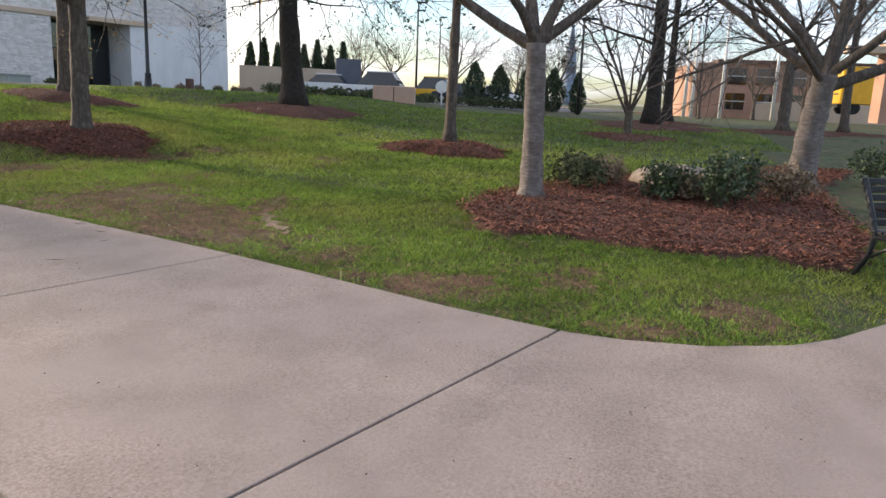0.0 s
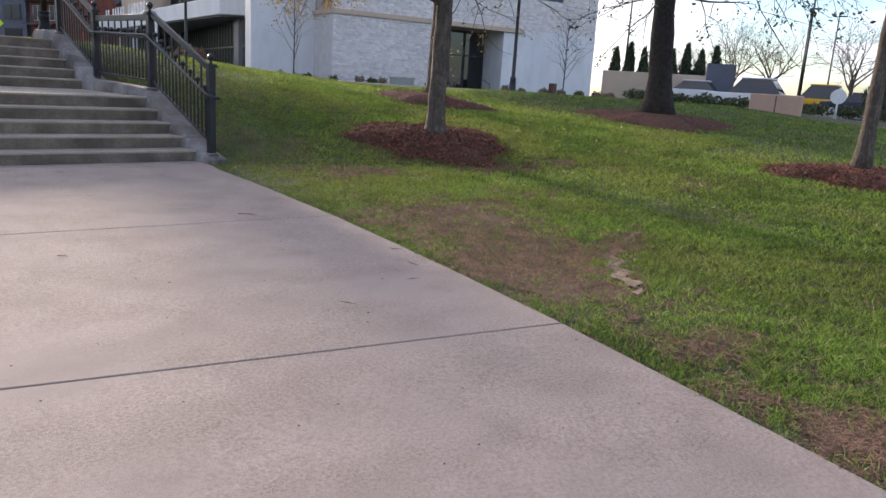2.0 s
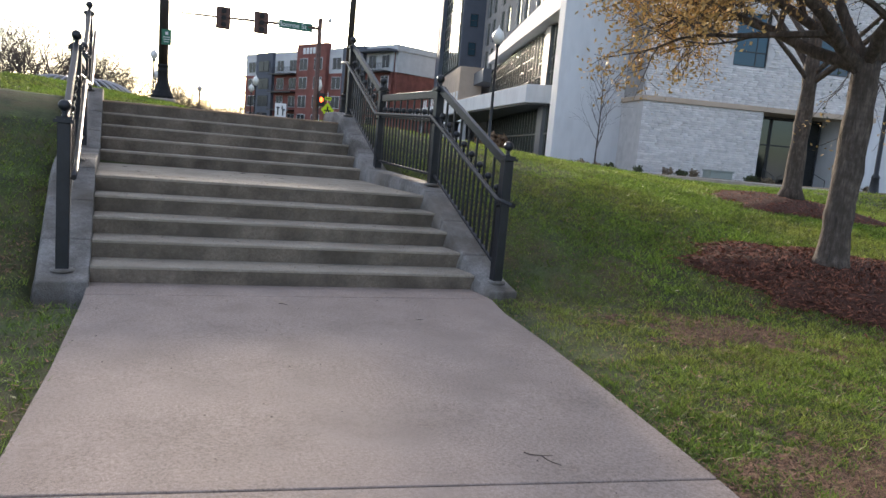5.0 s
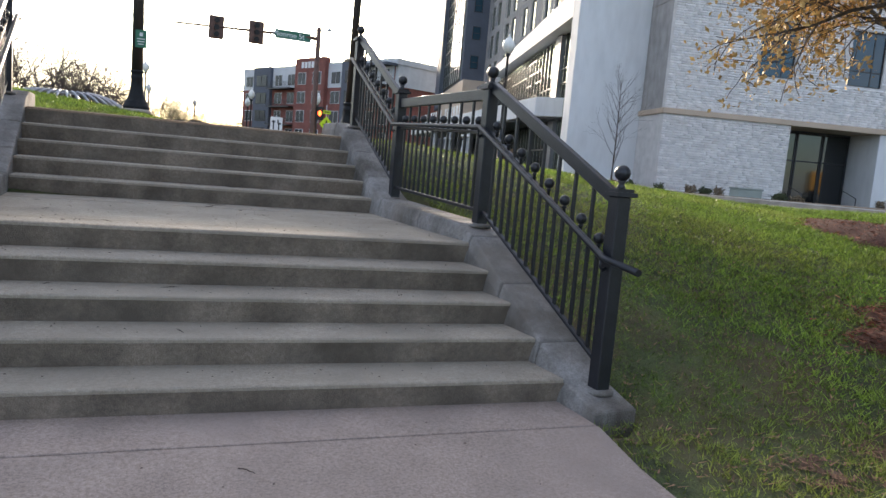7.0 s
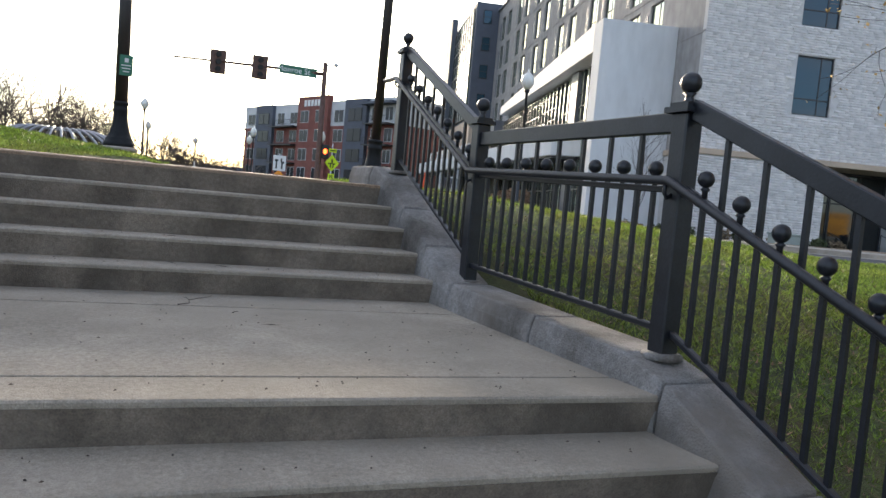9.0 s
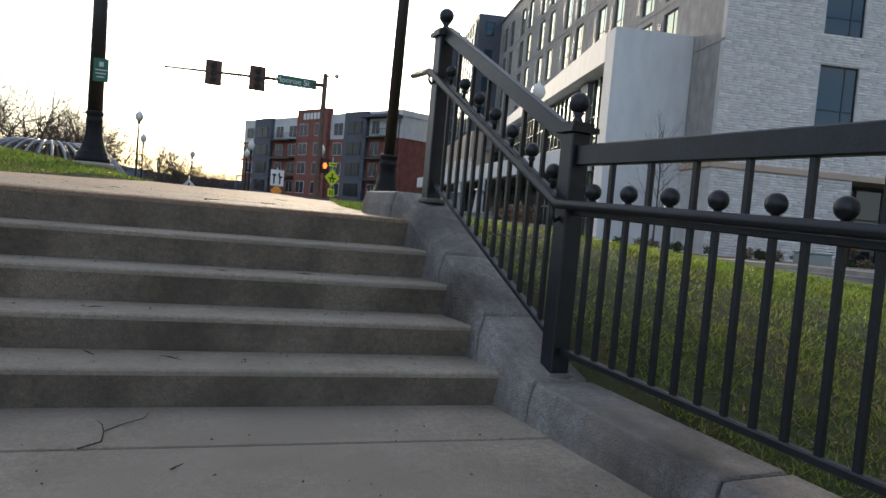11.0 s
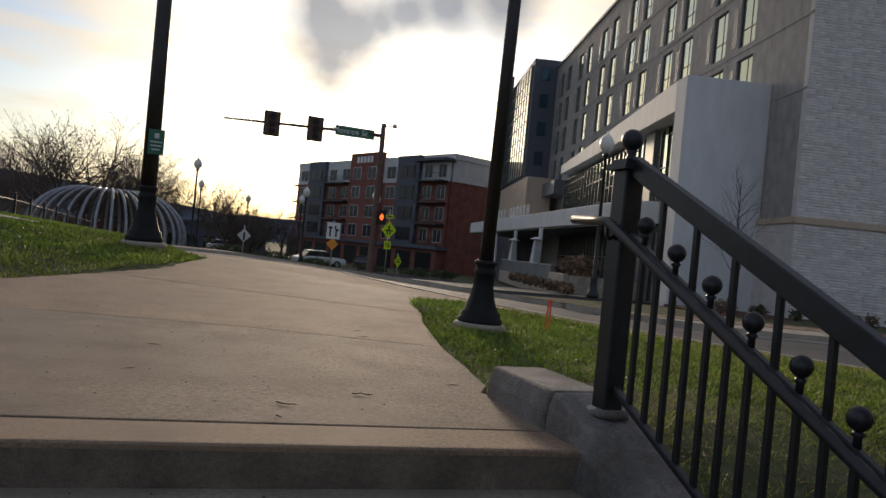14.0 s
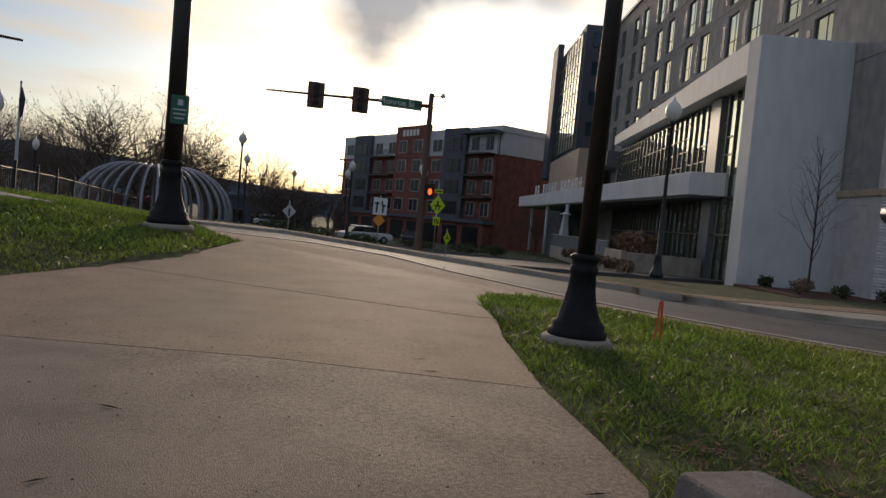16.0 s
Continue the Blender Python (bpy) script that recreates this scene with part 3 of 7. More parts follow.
stairs = thing("stairs", "weathered concrete stairs in two flights with a landing", "stairs", kind="structure")


def tread(y, y_end, top, name="step", surface="step"):
    bm = BM()
    prism(bm, [(X_LEFT, skewed(X_LEFT, y)), (X_RIGHT, skewed(X_RIGHT, y)), (X_RIGHT, skewed(X_RIGHT, y_end)), (X_LEFT, skewed(X_LEFT, y_end))], top - RISE - 0.30, top)
    for v in bm.verts:  # riser leans back under a rounded nosing
        if v.co.z < top - 0.1 and v.co.y < skewed(v.co.x, (y + y_end) / 2):
            v.co.y += 0.11
    soften(bm, 0.022, 3)
    step = part(name, bm, M[surface], stairs)
    bm = BM()  # face below the nosing: mildew stains, plus riser shade put into the colour
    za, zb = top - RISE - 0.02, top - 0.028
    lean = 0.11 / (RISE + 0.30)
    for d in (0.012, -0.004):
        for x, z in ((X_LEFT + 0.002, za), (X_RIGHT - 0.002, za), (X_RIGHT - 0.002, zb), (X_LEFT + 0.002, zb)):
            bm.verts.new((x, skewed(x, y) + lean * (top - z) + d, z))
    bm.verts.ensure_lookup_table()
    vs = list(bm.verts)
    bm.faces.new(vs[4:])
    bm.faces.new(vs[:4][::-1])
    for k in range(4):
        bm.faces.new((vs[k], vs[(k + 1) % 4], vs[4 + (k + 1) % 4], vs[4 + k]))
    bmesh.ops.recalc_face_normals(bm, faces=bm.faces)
    part("riser", bm, M["riser"], step, "riser with mildew stains and shade in its colour")
    return step


LANDING = 5 * RISE
LOW_Y = [0.10 + 0.354 * k for k in range(5)]
UP_Y = [3.85 + 0.320 * k for k in range(5)]
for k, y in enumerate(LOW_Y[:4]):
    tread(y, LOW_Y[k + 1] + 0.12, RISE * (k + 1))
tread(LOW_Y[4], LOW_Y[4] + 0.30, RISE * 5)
bm = BM()
y0, y1 = LOW_Y[4] + 0.315, UP_Y[0] + 0.10
prism(bm, [(X_LEFT, skewed(X_LEFT, y0)), (X_RIGHT, skewed(X_RIGHT, y0)), (X_RIGHT, y1 - 0.55), (X_LEFT, skewed(X_LEFT, y1 - 0.55))], 0.4, lambda x, y: 0.803)
prism(bm, [(X_LEFT, skewed(X_LEFT, y1 - 0.535)), (X_RIGHT, skewed(X_RIGHT, y1 - 0.535)), (X_RIGHT, y1), (X_LEFT, skewed(X_LEFT, y1))], 0.4, lambda x, y: 0.805)
soften(bm, 0.008)
part("landing", bm, M["step"], stairs)
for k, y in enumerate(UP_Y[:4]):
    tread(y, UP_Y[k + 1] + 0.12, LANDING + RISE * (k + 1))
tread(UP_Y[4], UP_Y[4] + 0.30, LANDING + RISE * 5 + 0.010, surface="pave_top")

# stepped stone curbs beside the stairs, cut into blocks
CURB = [(-0.22, 0.06), (0.06, 0.13), (1.55, 0.875), (1.80, 0.93), (3.62, 0.985), (3.80, 1.05), (5.12, 1.70), (5.45, 1.795), (6.08, 1.795)]


def curb_top(y):
    for (a, za), (b, zb) in zip(CURB, CURB[1:]):
        if a <= y <= b:
            return za + (zb - za) * (y - a) / (b - a)
    return CURB[0][1] if y < 0 else CURB[-1][1]


def curb_run(x0, x1, shift, parent, cuts):
    for a, b in zip(cuts, cuts[1:]):
        ys = [a + 0.006] + [y for y, _ in CURB if a + 0.05 < y < b - 0.05] + [b - 0.006]
        bm = BM()
        rows = []
        for y in ys:
            z = curb_top(y)
            base = min(z - 0.5, -0.1) if y < 2 else z - 0.9
            rows.append([bm.verts.new((x, y + shift, h)) for x, h in ((x0 - 0.03, base), (x0, z - 0.09), (x0 + 0.025, z), (x1, z), (x1, base))])
        for p, q in zip(rows, rows[1:]):
            for k in range(5):
                bm.faces.new((p[k], q[k], q[(k + 1) % 5], p[(k + 1) % 5]))
        bm.faces.new(rows[0])
        bm.faces.new(rows[-1][::-1])
        bmesh.ops.recalc_face_normals(bm, faces=bm.faces)
        soften(bm, 0.02, 3)
        part("curb_block", bm, M["curb"], parent)


curb_r = thing("stair_curb", "grey sloping stone curb beside the stairs in blocks", "stair curb", kind="structure")
curb_run(-0.165, 0.16, 0.0, curb_r, (-0.22, 0.42, 0.98, 1.52, 2.55, 3.60, 4.10, 4.62, 5.45, 6.08))
curb_l = thing("stair_curb_left", "grey sloping stone curb beside the stairs in blocks", "stair curb", kind="structure")
curb_run(-3.92, -3.52, 0.42, curb_l, (-0.22, 0.42, 0.98, 1.52, 2.55, 3.60, 4.10, 4.62, 5.45, 6.08))


# ---- wrought rail with ball finials ----
def railing(x, shift, side):
    """side: +1 where the stairs lie towards -x, -1 towards +x. The hand rail is on the stairs' side."""
    rail = thing("railing", "black iron stair railing with ball finials and round handrail", "railing", group="stair railings")
    posts = [(0.0, 0.12, 1.30), (1.73, 0.93, 1.205), (3.71, 0.995, 1.215), (5.27, 1.755, 1.17)]  # along, foot, height of the ball
    for y, z, tall in posts:
        up = tall - 1.205
        bm = BM()
        box(bm, -0.048, 0.048, -0.048, 0.048, 0, 1.09 + up)
        soften(bm, 0.006, 1)
        box(bm, -0.072, 0.072, -0.072, 0.072, 1.09 + up, 1.115 + up)
        box(bm, -0.056, 0.056, -0.056, 0.056, 1.115 + up, 1.135 + up)
        p = part("post", bm, M["iron"], rail)
        p.location = (x, y + shift, z - 0.02)
        bm = BM()
        lathe(bm, [(0.03, 1.13 + up), (0.022, 1.15 + up), (0.016, 1.165 + up), (0.03, 1.18 + up)], 10)
        ball(bm, (0, 0, 1.225 + up), 0.048)
        part("finial", bm, M["iron"], p)
        bm = BM()
        lathe(bm, [(0.095, 0.0), (0.092, 0.022), (0.07, 0.03)], 14)
        part("grout_collar", bm, M["curb"], p, "grey grout collar")

    def bar(name, y0, z0, y1, z1, w, h, off=0.0):
        bm = BM()
        vs = box(bm, x + off - w / 2, x + off + w / 2, y0 + shift, y1 + shift, -h / 2, h / 2)
        for v in vs:
            v.co.z += z0 if abs(v.co.y - y0 - shift) < 1e-6 else z1
        soften(bm, 0.005, 1)
        part(name, bm, M["iron"], rail)

    hand = x - 0.085 * side
    pickets = BM()
    box(pickets, -0.010, 0.010, -0.010, 0.010, 0, 1)
    pk = bpy.data.meshes.new("picket")
    pickets.to_mesh(pk)
    pickets.free()
    pk.materials.append(M["iron"])
    kn = BM()
    lathe(kn, [(0.012, 0.0), (0.012, 0.035), (0.02, 0.045), (0.012, 0.055)], 8)
    ball(kn, (0, 0, 0.088), 0.036, 10)
    km = bpy.data.meshes.new("ball_tip")
    kn.to_mesh(km)
    kn.free()
    km.materials.append(M["iron"])
    spans = list(zip(posts, posts[1:]))
    tops = [(1.278, 2.014), (1.965, 1.975), (2.067, 2.805)]  # centre of the top rail at both ends of each span
    mids = [(0.875, 1.67), (1.665, 1.725), (1.765, 2.515)]
    for n, ((ya, za, _), (yb, zb, _)) in enumerate(spans):
        ya2, yb2 = ya + 0.05, yb - 0.05
        flat = n == 1
        lo = (0.11, 0.11) if flat else (0.16, 0.10)
        (ta, tb), (ma, mb) = tops[n], mids[n]
        bar("bottom_rail", ya2, za + lo[0], yb2, zb + lo[1], 0.035, 0.03)
        bar("middle_rail", ya2, ma, yb2, mb, 0.03, 0.03)
        bar("top_rail", ya2, ta, yb2, tb, 0.05, 0.09)
        count = (15, 15, 13)[n]
        for i in range(1, count + 1):
            f = i / (count + 1)
            y = ya2 + (yb2 - ya2) * f
            zl = za + lo[0] + (zb + lo[1] - za - lo[0]) * f
            zm = ma + (mb - ma) * f
            zt = ta + (tb - ta) * f
            tall = i % 2 == 0
            shared("picket", pk, rail, Matrix.LocRotScale((x, y + shift, zl), None, (1, 1, (zt if tall else zm) - zl)))
            if not tall:
                shared("ball_tip", km, rail, pose(x, y + shift, zm + 0.005))
    line = [(-0.34, 0.885), (-0.02, 0.92), (1.71, 1.70), (3.69, 1.755), (5.27, 2.565), (5.55, 2.575)]
    bm = BM()
    tube(bm, [(hand, y + shift, z) for y, z in line], 0.021, 10)
    hr = part("handrail", bm, M["iron"], rail)
    for y, z, _ in posts:
        bm = BM()
        zz = [q for p, q in line if abs(p - y) < 0.05][0]
        tube(bm, [(x - 0.045 * side, y + shift, zz - 0.06), (x - 0.07 * side, y + shift, zz - 0.075), (hand, y + shift, zz - 0.055), (hand, y + shift, zz - 0.015)], 0.010, 6)
        part("bracket", bm, M["iron"], hr)
    return rail


railing(0.03, 0.0, 1)
railing(-3.72, 0.42, -1)

# ---- upper plaza ----
plaza = thing("pavement_upper", "sunlit tan concrete plaza at the top of the stairs", "pavement", kind="structure")


def plaza_top(x, y):
    return float(street_level(np.array(float(x)), np.array(float(y)))) + 0.002


for surface, outline in (("pave_old", [(-3.50, 5.719), (-0.15, 5.434), (-0.15, 6.12)] + E1 + [(-1.19, 8.09), (-2.6, 8.41), (-7, 8.91), (-14, 9.01), (-14, 5.6), (-6, 5.6), (-3.95, 5.9)]),
                ("pave_top", [(0.145, 7.584), *E2, (0.50, 9.80), (-1.47, 11.10), (-2.50, 11.80), (-3.14, 10.48), (-5.2, 9.6), (-14, 9.3), (-14, 9.014), (-7, 8.914), (-2.6, 8.414), (-1.19, 8.094)]),
                ("pave_top", [(0.72, 9.78), *E3, (-2.49, 11.82), (-1.46, 11.12), (0.51, 9.82)])):
    bm = BM()
    prism(bm, outline, lambda x, y: plaza_top(x, y) - 0.12, plaza_top)
    soften(bm, 0.004, 1)
    part("slab", bm, M[surface], plaza)


# ---- street ----
def kerb_line(off):
    pts = []
    for i, (x, y) in enumerate(KERB):
        xa, ya = KERB[max(i - 1, 0)]
        xb, yb = KERB[min(i + 1, len(KERB) - 1)]
        n = math.hypot(xb - xa, yb - ya)
        pts.append((x + (yb - ya) / n * off, y - (xb - xa) / n * off))
    return pts


def street_strip(name, c0, c1, dz, material, label, category="kerb"):
    """A band along the street between two offsets from the near kerb, following the land."""
    bm = BM()
    rows = []
    near, far = kerb_line(c0), kerb_line(c1)
    for (xa, ya), (xb, yb), (xc, yc), (xd, yd) in zip(near, near[1:], far, far[1:]):
        n = max(1, int(math.hypot(xb - xa, yb - ya) / 2.0))
        for i in range(n):
            f = i / n
            row = []
            for x, y, d in ((xa + (xb - xa) * f, ya + (yb - ya) * f, dz - 0.25), (xa + (xb - xa) * f, ya + (yb - ya) * f, dz),
                            (xc + (xd - xc) * f, yc + (yd - yc) * f, dz), (xc + (xd - xc) * f, yc + (yd - yc) * f, dz - 0.25)):
                row.append(bm.verts.new((x, y, float(street_level(np.array(x), np.array(y))) + d)))
            rows.append(row)
    for p, q in zip(rows, rows[1:]):
        for k in range(3):
            bm.faces.new((p[k], p[k + 1], q[k + 1], q[k]))
    bmesh.ops.recalc_face_normals(bm, faces=bm.faces)
    return tagged(part(name, bm, material), label, category, kind="structure")


street_strip("road", 0.55, STREET - 0.55, -0.125, M["asphalt"], "grey asphalt street with a worn surface", "road")
street_strip("kerb_near", -0.02, 0.16, 0.014, M["kerb"], "pale concrete kerb along the street")
street_strip("gutter_near", 0.16, 0.58, -0.118, M["kerb"], "pale concrete gutter along the street")
street_strip("gutter_far", STREET - 0.58, STREET - 0.16, -0.118, M["kerb"], "pale concrete gutter along the street")
street_strip("kerb_far", STREET - 0.16, STREET + 0.02, 0.02, M["kerb"], "pale concrete kerb along the street")
street_strip("pavement_hotel", STREET + 0.02, STREET + 1.9, 0.016, M["kerb"], "pale concrete pavement before the hotel", "pavement")
street_strip("ground_strip", STREET + 1.92, STREET + 3.9, 0.03, M["straw"], "tan straw-coloured mulch strip before the hotel", "mulch")
bm = BM()
prism(bm, [(-120, 36), (-3, 33), (9, 33), (130, 33), (130, 46), (20, 46), (-4, 47), (-120, 49)], lambda x, y: float(street_level(np.array(x), np.array(y))) - 0.4, lambda x, y: float(street_level(np.array(x), np.array(y))) - 0.09)
tagged(part("road_cross", bm, M["asphalt"]), "grey asphalt cross street", "road", kind="structure")


# ---- walk and concrete pad on the rising lawn beyond the plaza ----
for name, outline, label in (("pavement_lawn", [(-16, 21.0), (-10, 22.4), (-6.6, 23.3), (-4.2, 23.6), (-3.2, 23.4), (-2.95, 22.85), (-2.3, 23.1), (-2.6, 24.2), (-4.2, 24.7), (-6.6, 24.5), (-10, 23.7), (-16, 22.3)], "pale concrete walk behind the rising lawn"),
                             ("pavement_pad", [(-7, 15.3), (-5.2, 15.35), (-4.3, 15.75), (-3.85, 16.25), (-4.7, 16.45), (-7, 16.7)], "small pale concrete pad in the lawn")):
    bm = BM()
    prism(bm, outline, lambda x, y: ground_z(x, y) - 0.15, lambda x, y: ground_z(x, y) + 0.03)
    bmesh.ops.triangulate(bm, faces=bm.faces)
    tagged(part(name, bm, M["kerb"]), label, "pavement", kind="structure")


# ---- hotel ----
HZ = 0.0
hotel = thing("hotel", "large grey and white brick hotel with a portal and canopy", "hotel", pose(23.3, 27.2, HZ, 0, 0, -17))


def hbox(name, material, dims, parent=hotel, label="", bevel=0.0):
    bm = BM()
    box(bm, *dims)
    if bevel:
        soften(bm, bevel, 1)
    return part(name, bm, material, parent, label)


ROOF = 25.1
# main block: core set back behind the skins
hbox("core", M["brick_grey"], (0.35, 20.0, 1.6, 72, -1, ROOF - 0.3))


def wall_with_holes(name, axis, at, thick, a0, a1, z0, z1, holes, material, parent=hotel):
    """A wall in the plane local y = at (axis 'x') or local x = at (axis 'y'), with openings through it."""
    us = sorted({a0, a1, *[h[0] for h in holes], *[h[1] for h in holes]})
    vs = sorted({z0, z1, *[h[2] for h in holes], *[h[3] for h in holes]})
    bm = BM()
    for u0, u1 in zip(us, us[1:]):
        for v0, v1 in zip(vs, vs[1:]):
            cu, cv = (u0 + u1) / 2, (v0 + v1) / 2
            if any(h[0] < cu < h[1] and h[2] < cv < h[3] for h in holes):
                continue
            if axis == "x":
                box(bm, u0, u1, at, at + thick, v0, v1)
            else:
                box(bm, at, at + thick, u0, u1, v0, v1)
    bmesh.ops.remove_doubles(bm, verts=bm.verts, dist=1e-4)
    doubles = {}
    for f in bm.faces:
        key = tuple(round(c, 3) for c in f.calc_center_median())
        doubles.setdefault(key, []).append(f)
    bmesh.ops.delete(bm, geom=[f for fs in doubles.values() if len(fs) > 1 for f in fs], context="FACES")
    return part(name, bm, material, parent)


def hotel_window(axis, at, u0, u1, z0, z1, bars=(0.45,), rail=0.3, glass="glass"):
    """Frame, glazing bars and pane, set back in the opening."""
    w = new("window")
    w.parent = hotel
    bm = BM()
    t = 0.07

    def b(ua, ub, za, zb, d0=0.10, d1=0.17):
        if axis == "x":
            box(bm, ua, ub, at + d0, at + d1, za, zb)
        else:
            box(bm, at + d0, at + d1, ua, ub, za, zb)

    b(u0, u1, z0, z0 + t)
    b(u0, u1, z1 - t, z1)
    b(u0, u0 + t, z0 + t, z1 - t)
    b(u1 - t, u1, z0 + t, z1 - t)
    for f in bars:
        x = u0 + (u1 - u0) * f
        b(x - 0.03, x + 0.03, z0 + t, z1 - t, 0.11, 0.165)
    zz = z0 + (z1 - z0) * rail
    b(u0 + t, u1 - t, zz - 0.03, zz + 0.03, 0.112, 0.163)
    part("frame", bm, M["frame"], w)
    bm = BM()
    b(u0 + t, u1 - t, z0 + t, z1 - t, 0.13, 0.145)
    part("pane", bm, M[glass], w)


# end wall of pale brick, windows above
FACE = -1.0  # plane of the end wall
END_WINDOWS = [(u, u + 2.0, z, z + 2.88) for z in (7.4, 11.7, 15.0, 18.4) for u in (4.85, 9.95, 15.2)]
wall_with_holes("end_wall", "x", FACE, 0.34, 0.0, 20.4, 5.3, ROOF, END_WINDOWS, M["mortar"])
for h in END_WINDOWS:
    hotel_window("x", FACE, *h, bars=(0.68,), rail=0.28)
# courses of long pale bricks, proud of the mortar
rng = random.Random(3)
verts, faces = [], []
z = 5.32
row = 0
while z < 15.4:
    u = -0.3 * (row % 3) / 3 + 0.002
    while u < 20.3:
        w = rng.choice((0.45, 0.6, 0.6, 0.75))
        ua, ub = max(u, 0.003), min(u + w - 0.012, 20.39)
        u += w
        if ub - ua < 0.08 or any(h[0] - 0.02 < ub and ua < h[1] + 0.02 and h[2] - 0.02 < z + 0.11 and z < h[3] + 0.02 for h in END_WINDOWS):
            continue
        d = FACE - 0.012 - rng.random() * 0.014
        k = len(verts)
        verts += [(ua, d, z), (ub, d, z), (ub, d, z + 0.112), (ua, d, z + 0.112), (ua, FACE + 0.002, z), (ub, FACE + 0.002, z), (ub, FACE + 0.002, z + 0.112), (ua, FACE + 0.002, z + 0.112)]
        faces += [(k, k + 1, k + 2, k + 3), (k + 4, k, k + 3, k + 7), (k + 1, k + 5, k + 6, k + 2), (k + 3, k + 2, k + 6, k + 7), (k + 4, k + 5, k + 1, k)]
    z += 0.125
    row += 1
courses = new("brickwork", np_mesh("brickwork", verts, faces, M["brick_white"]))
courses.parent = hotel
tagged(courses, kind="stuff")
# ground storey of the end wall: projecting brick bay, door recess, plain wall
hbox("bay", M["mortar"], (-0.06, 7.05, FACE - 0.08, 2.06, -1, 5.02))
verts, faces, z, row = [], [], 0.2, 0
while z < 4.9:
    u = -0.06 - 0.2 * (row % 3)
    while u < 7.03:
        w = rng.choice((0.45, 0.6, 0.6, 0.75))
        ua, ub = max(u, -0.057), min(u + w - 0.012, 7.045)
        u += w
        if ub - ua < 0.08:
            continue
        d = FACE - 0.092 - rng.random() * 0.014
        k = len(verts)
        verts += [(ua, d, z), (ub, d, z), (ub, d, z + 0.112), (ua, d, z + 0.112), (ua, FACE - 0.078, z), (ub, FACE - 0.078, z), (ub, FACE - 0.078, z + 0.112), (ua, FACE - 0.078, z + 0.112)]
        faces += [(k, k + 1, k + 2, k + 3), (k + 4, k, k + 3, k + 7), (k + 1, k + 5, k + 6, k + 2), (k + 3, k + 2, k + 6, k + 7), (k + 4, k + 5, k + 1, k)]
    z += 0.125
    row += 1
courses = new("brickwork", np_mesh("brickwork", verts, faces, M["brick_white"]))
courses.parent = hotel
tagged(courses, kind="stuff")
hbox("coping", M["tan"], (-0.16, 13.9, FACE - 0.20, 2.06, 5.02, 5.3), bevel=0.02)
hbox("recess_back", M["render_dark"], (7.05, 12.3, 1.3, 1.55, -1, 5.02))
hbox("plain_wall", M["render_grey"], (12.3, 20.4, FACE - 0.04, 1.55, -1, 5.018))
hbox("plain_wall", M["render_grey"], (13.9, 20.4, FACE - 0.04, FACE + 0.3, 5.018, 5.3))
d = new("door")
d.parent = hotel
for u0, u1 in ((7.3, 8.9), (8.95, 10.5), (10.55, 12.1)):
    bm = BM()
    for q in ((u0, u0 + 0.07, 1.1, 1.2, 0.6, 4.9), (u1 - 0.07, u1, 1.1, 1.2, 0.6, 4.9), (u0, u1, 1.1, 1.2, 4.83, 4.9), (u0, u1, 1.1, 1.2, 3.3, 3.38), (u0, u1, 1.1, 1.2, 0.6, 0.75)):
        box(bm, *q)
    part("frame", bm, M["frame"], d)
    bm = BM()
    box(bm, u0 + 0.07, u1 - 0.07, 1.14, 1.155, 0.75, 4.83)
    part("pane", bm, M["glass_dark"], d)

# street side: grey brick with pairs of tall windows
COLS = [4.3, 7.6, 12.4, 15.7, 20.7, 24.0, 29.0, 32.3, 37.3, 40.6, 45.6, 48.9]
ROWS_Z = [11.15, 14.45, 17.75, 21.05]
SIDE = [(u, u + 1.75, z, z + 2.65) for z in ROWS_Z for u in COLS]
wall_with_holes("street_wall", "y", 0.0, 0.34, FACE + 0.345, 53.0, 0.0, ROOF, SIDE, M["brick_grey"])
for h in SIDE:
    hotel_window("y", 0.0, *h, bars=(0.4,), rail=0.35, glass="glass_coat")
    hbox("vent_panel", M["render_dark"], (-0.02, 0.0, h[1] + 0.25, h[1] + 0.75, h[2] + 0.2, h[3] - 0.4))
hbox("parapet", M["render_dark"], (-0.15, 20.5, FACE - 0.12, 53.0, ROOF, ROOF + 0.25))
for z in (10.95, 14.25, 17.55, 20.85):
    hbox("string_course", M["brick_grey"], (-0.03, 0.0, FACE + 0.02, 53, z - 0.1, z))

# portal of smooth render, tapering back along the street
bm = BM()
box(bm, -4.08, 0.0, 2.07, 3.3, -1, 11.7)
soften(bm, 0.02, 1)
part("portal_leg", bm, M["render_grey"], hotel)
bm = BM()
prism(bm, [(-4.08, 3.3), (0.0, 3.3), (0.0, 38.0), (-1.8, 38.0)], lambda x, y: 10.2 + 0.02 * (y - 3.3), 11.7)
soften(bm, 0.02, 1)
part("portal_beam", bm, M["render_grey"], hotel)
# glazed wall inside the portal, slanting back with the beam
def slant(bm):
    for v in bm.verts:
        v.co.x += 0.0504 * (v.co.y - 3.3)
    return bm


bm = BM()
box(bm, -3.1, -2.9, 3.3, 38.0, 0.3, 10.2)
part("curtain_glass", slant(bm), M["glass_coat"], hotel)
rng = random.Random(5)
y = 3.35
while y < 38:
    bm = BM()
    box(bm, -3.2, -3.1, y, y + 0.09, 0.3, 10.2)
    part("mullion", slant(bm), M["frame"], hotel)
    for z in (6.6, 7.5, 8.3, 9.2):
        if rng.random() < 0.5:
            bm = BM()
            box(bm, -3.17, -3.1, y + 0.09, y + 1.12, z + 0.5, z + 0.56)
            part("transom", slant(bm), M["frame"], hotel)
    y += 1.12
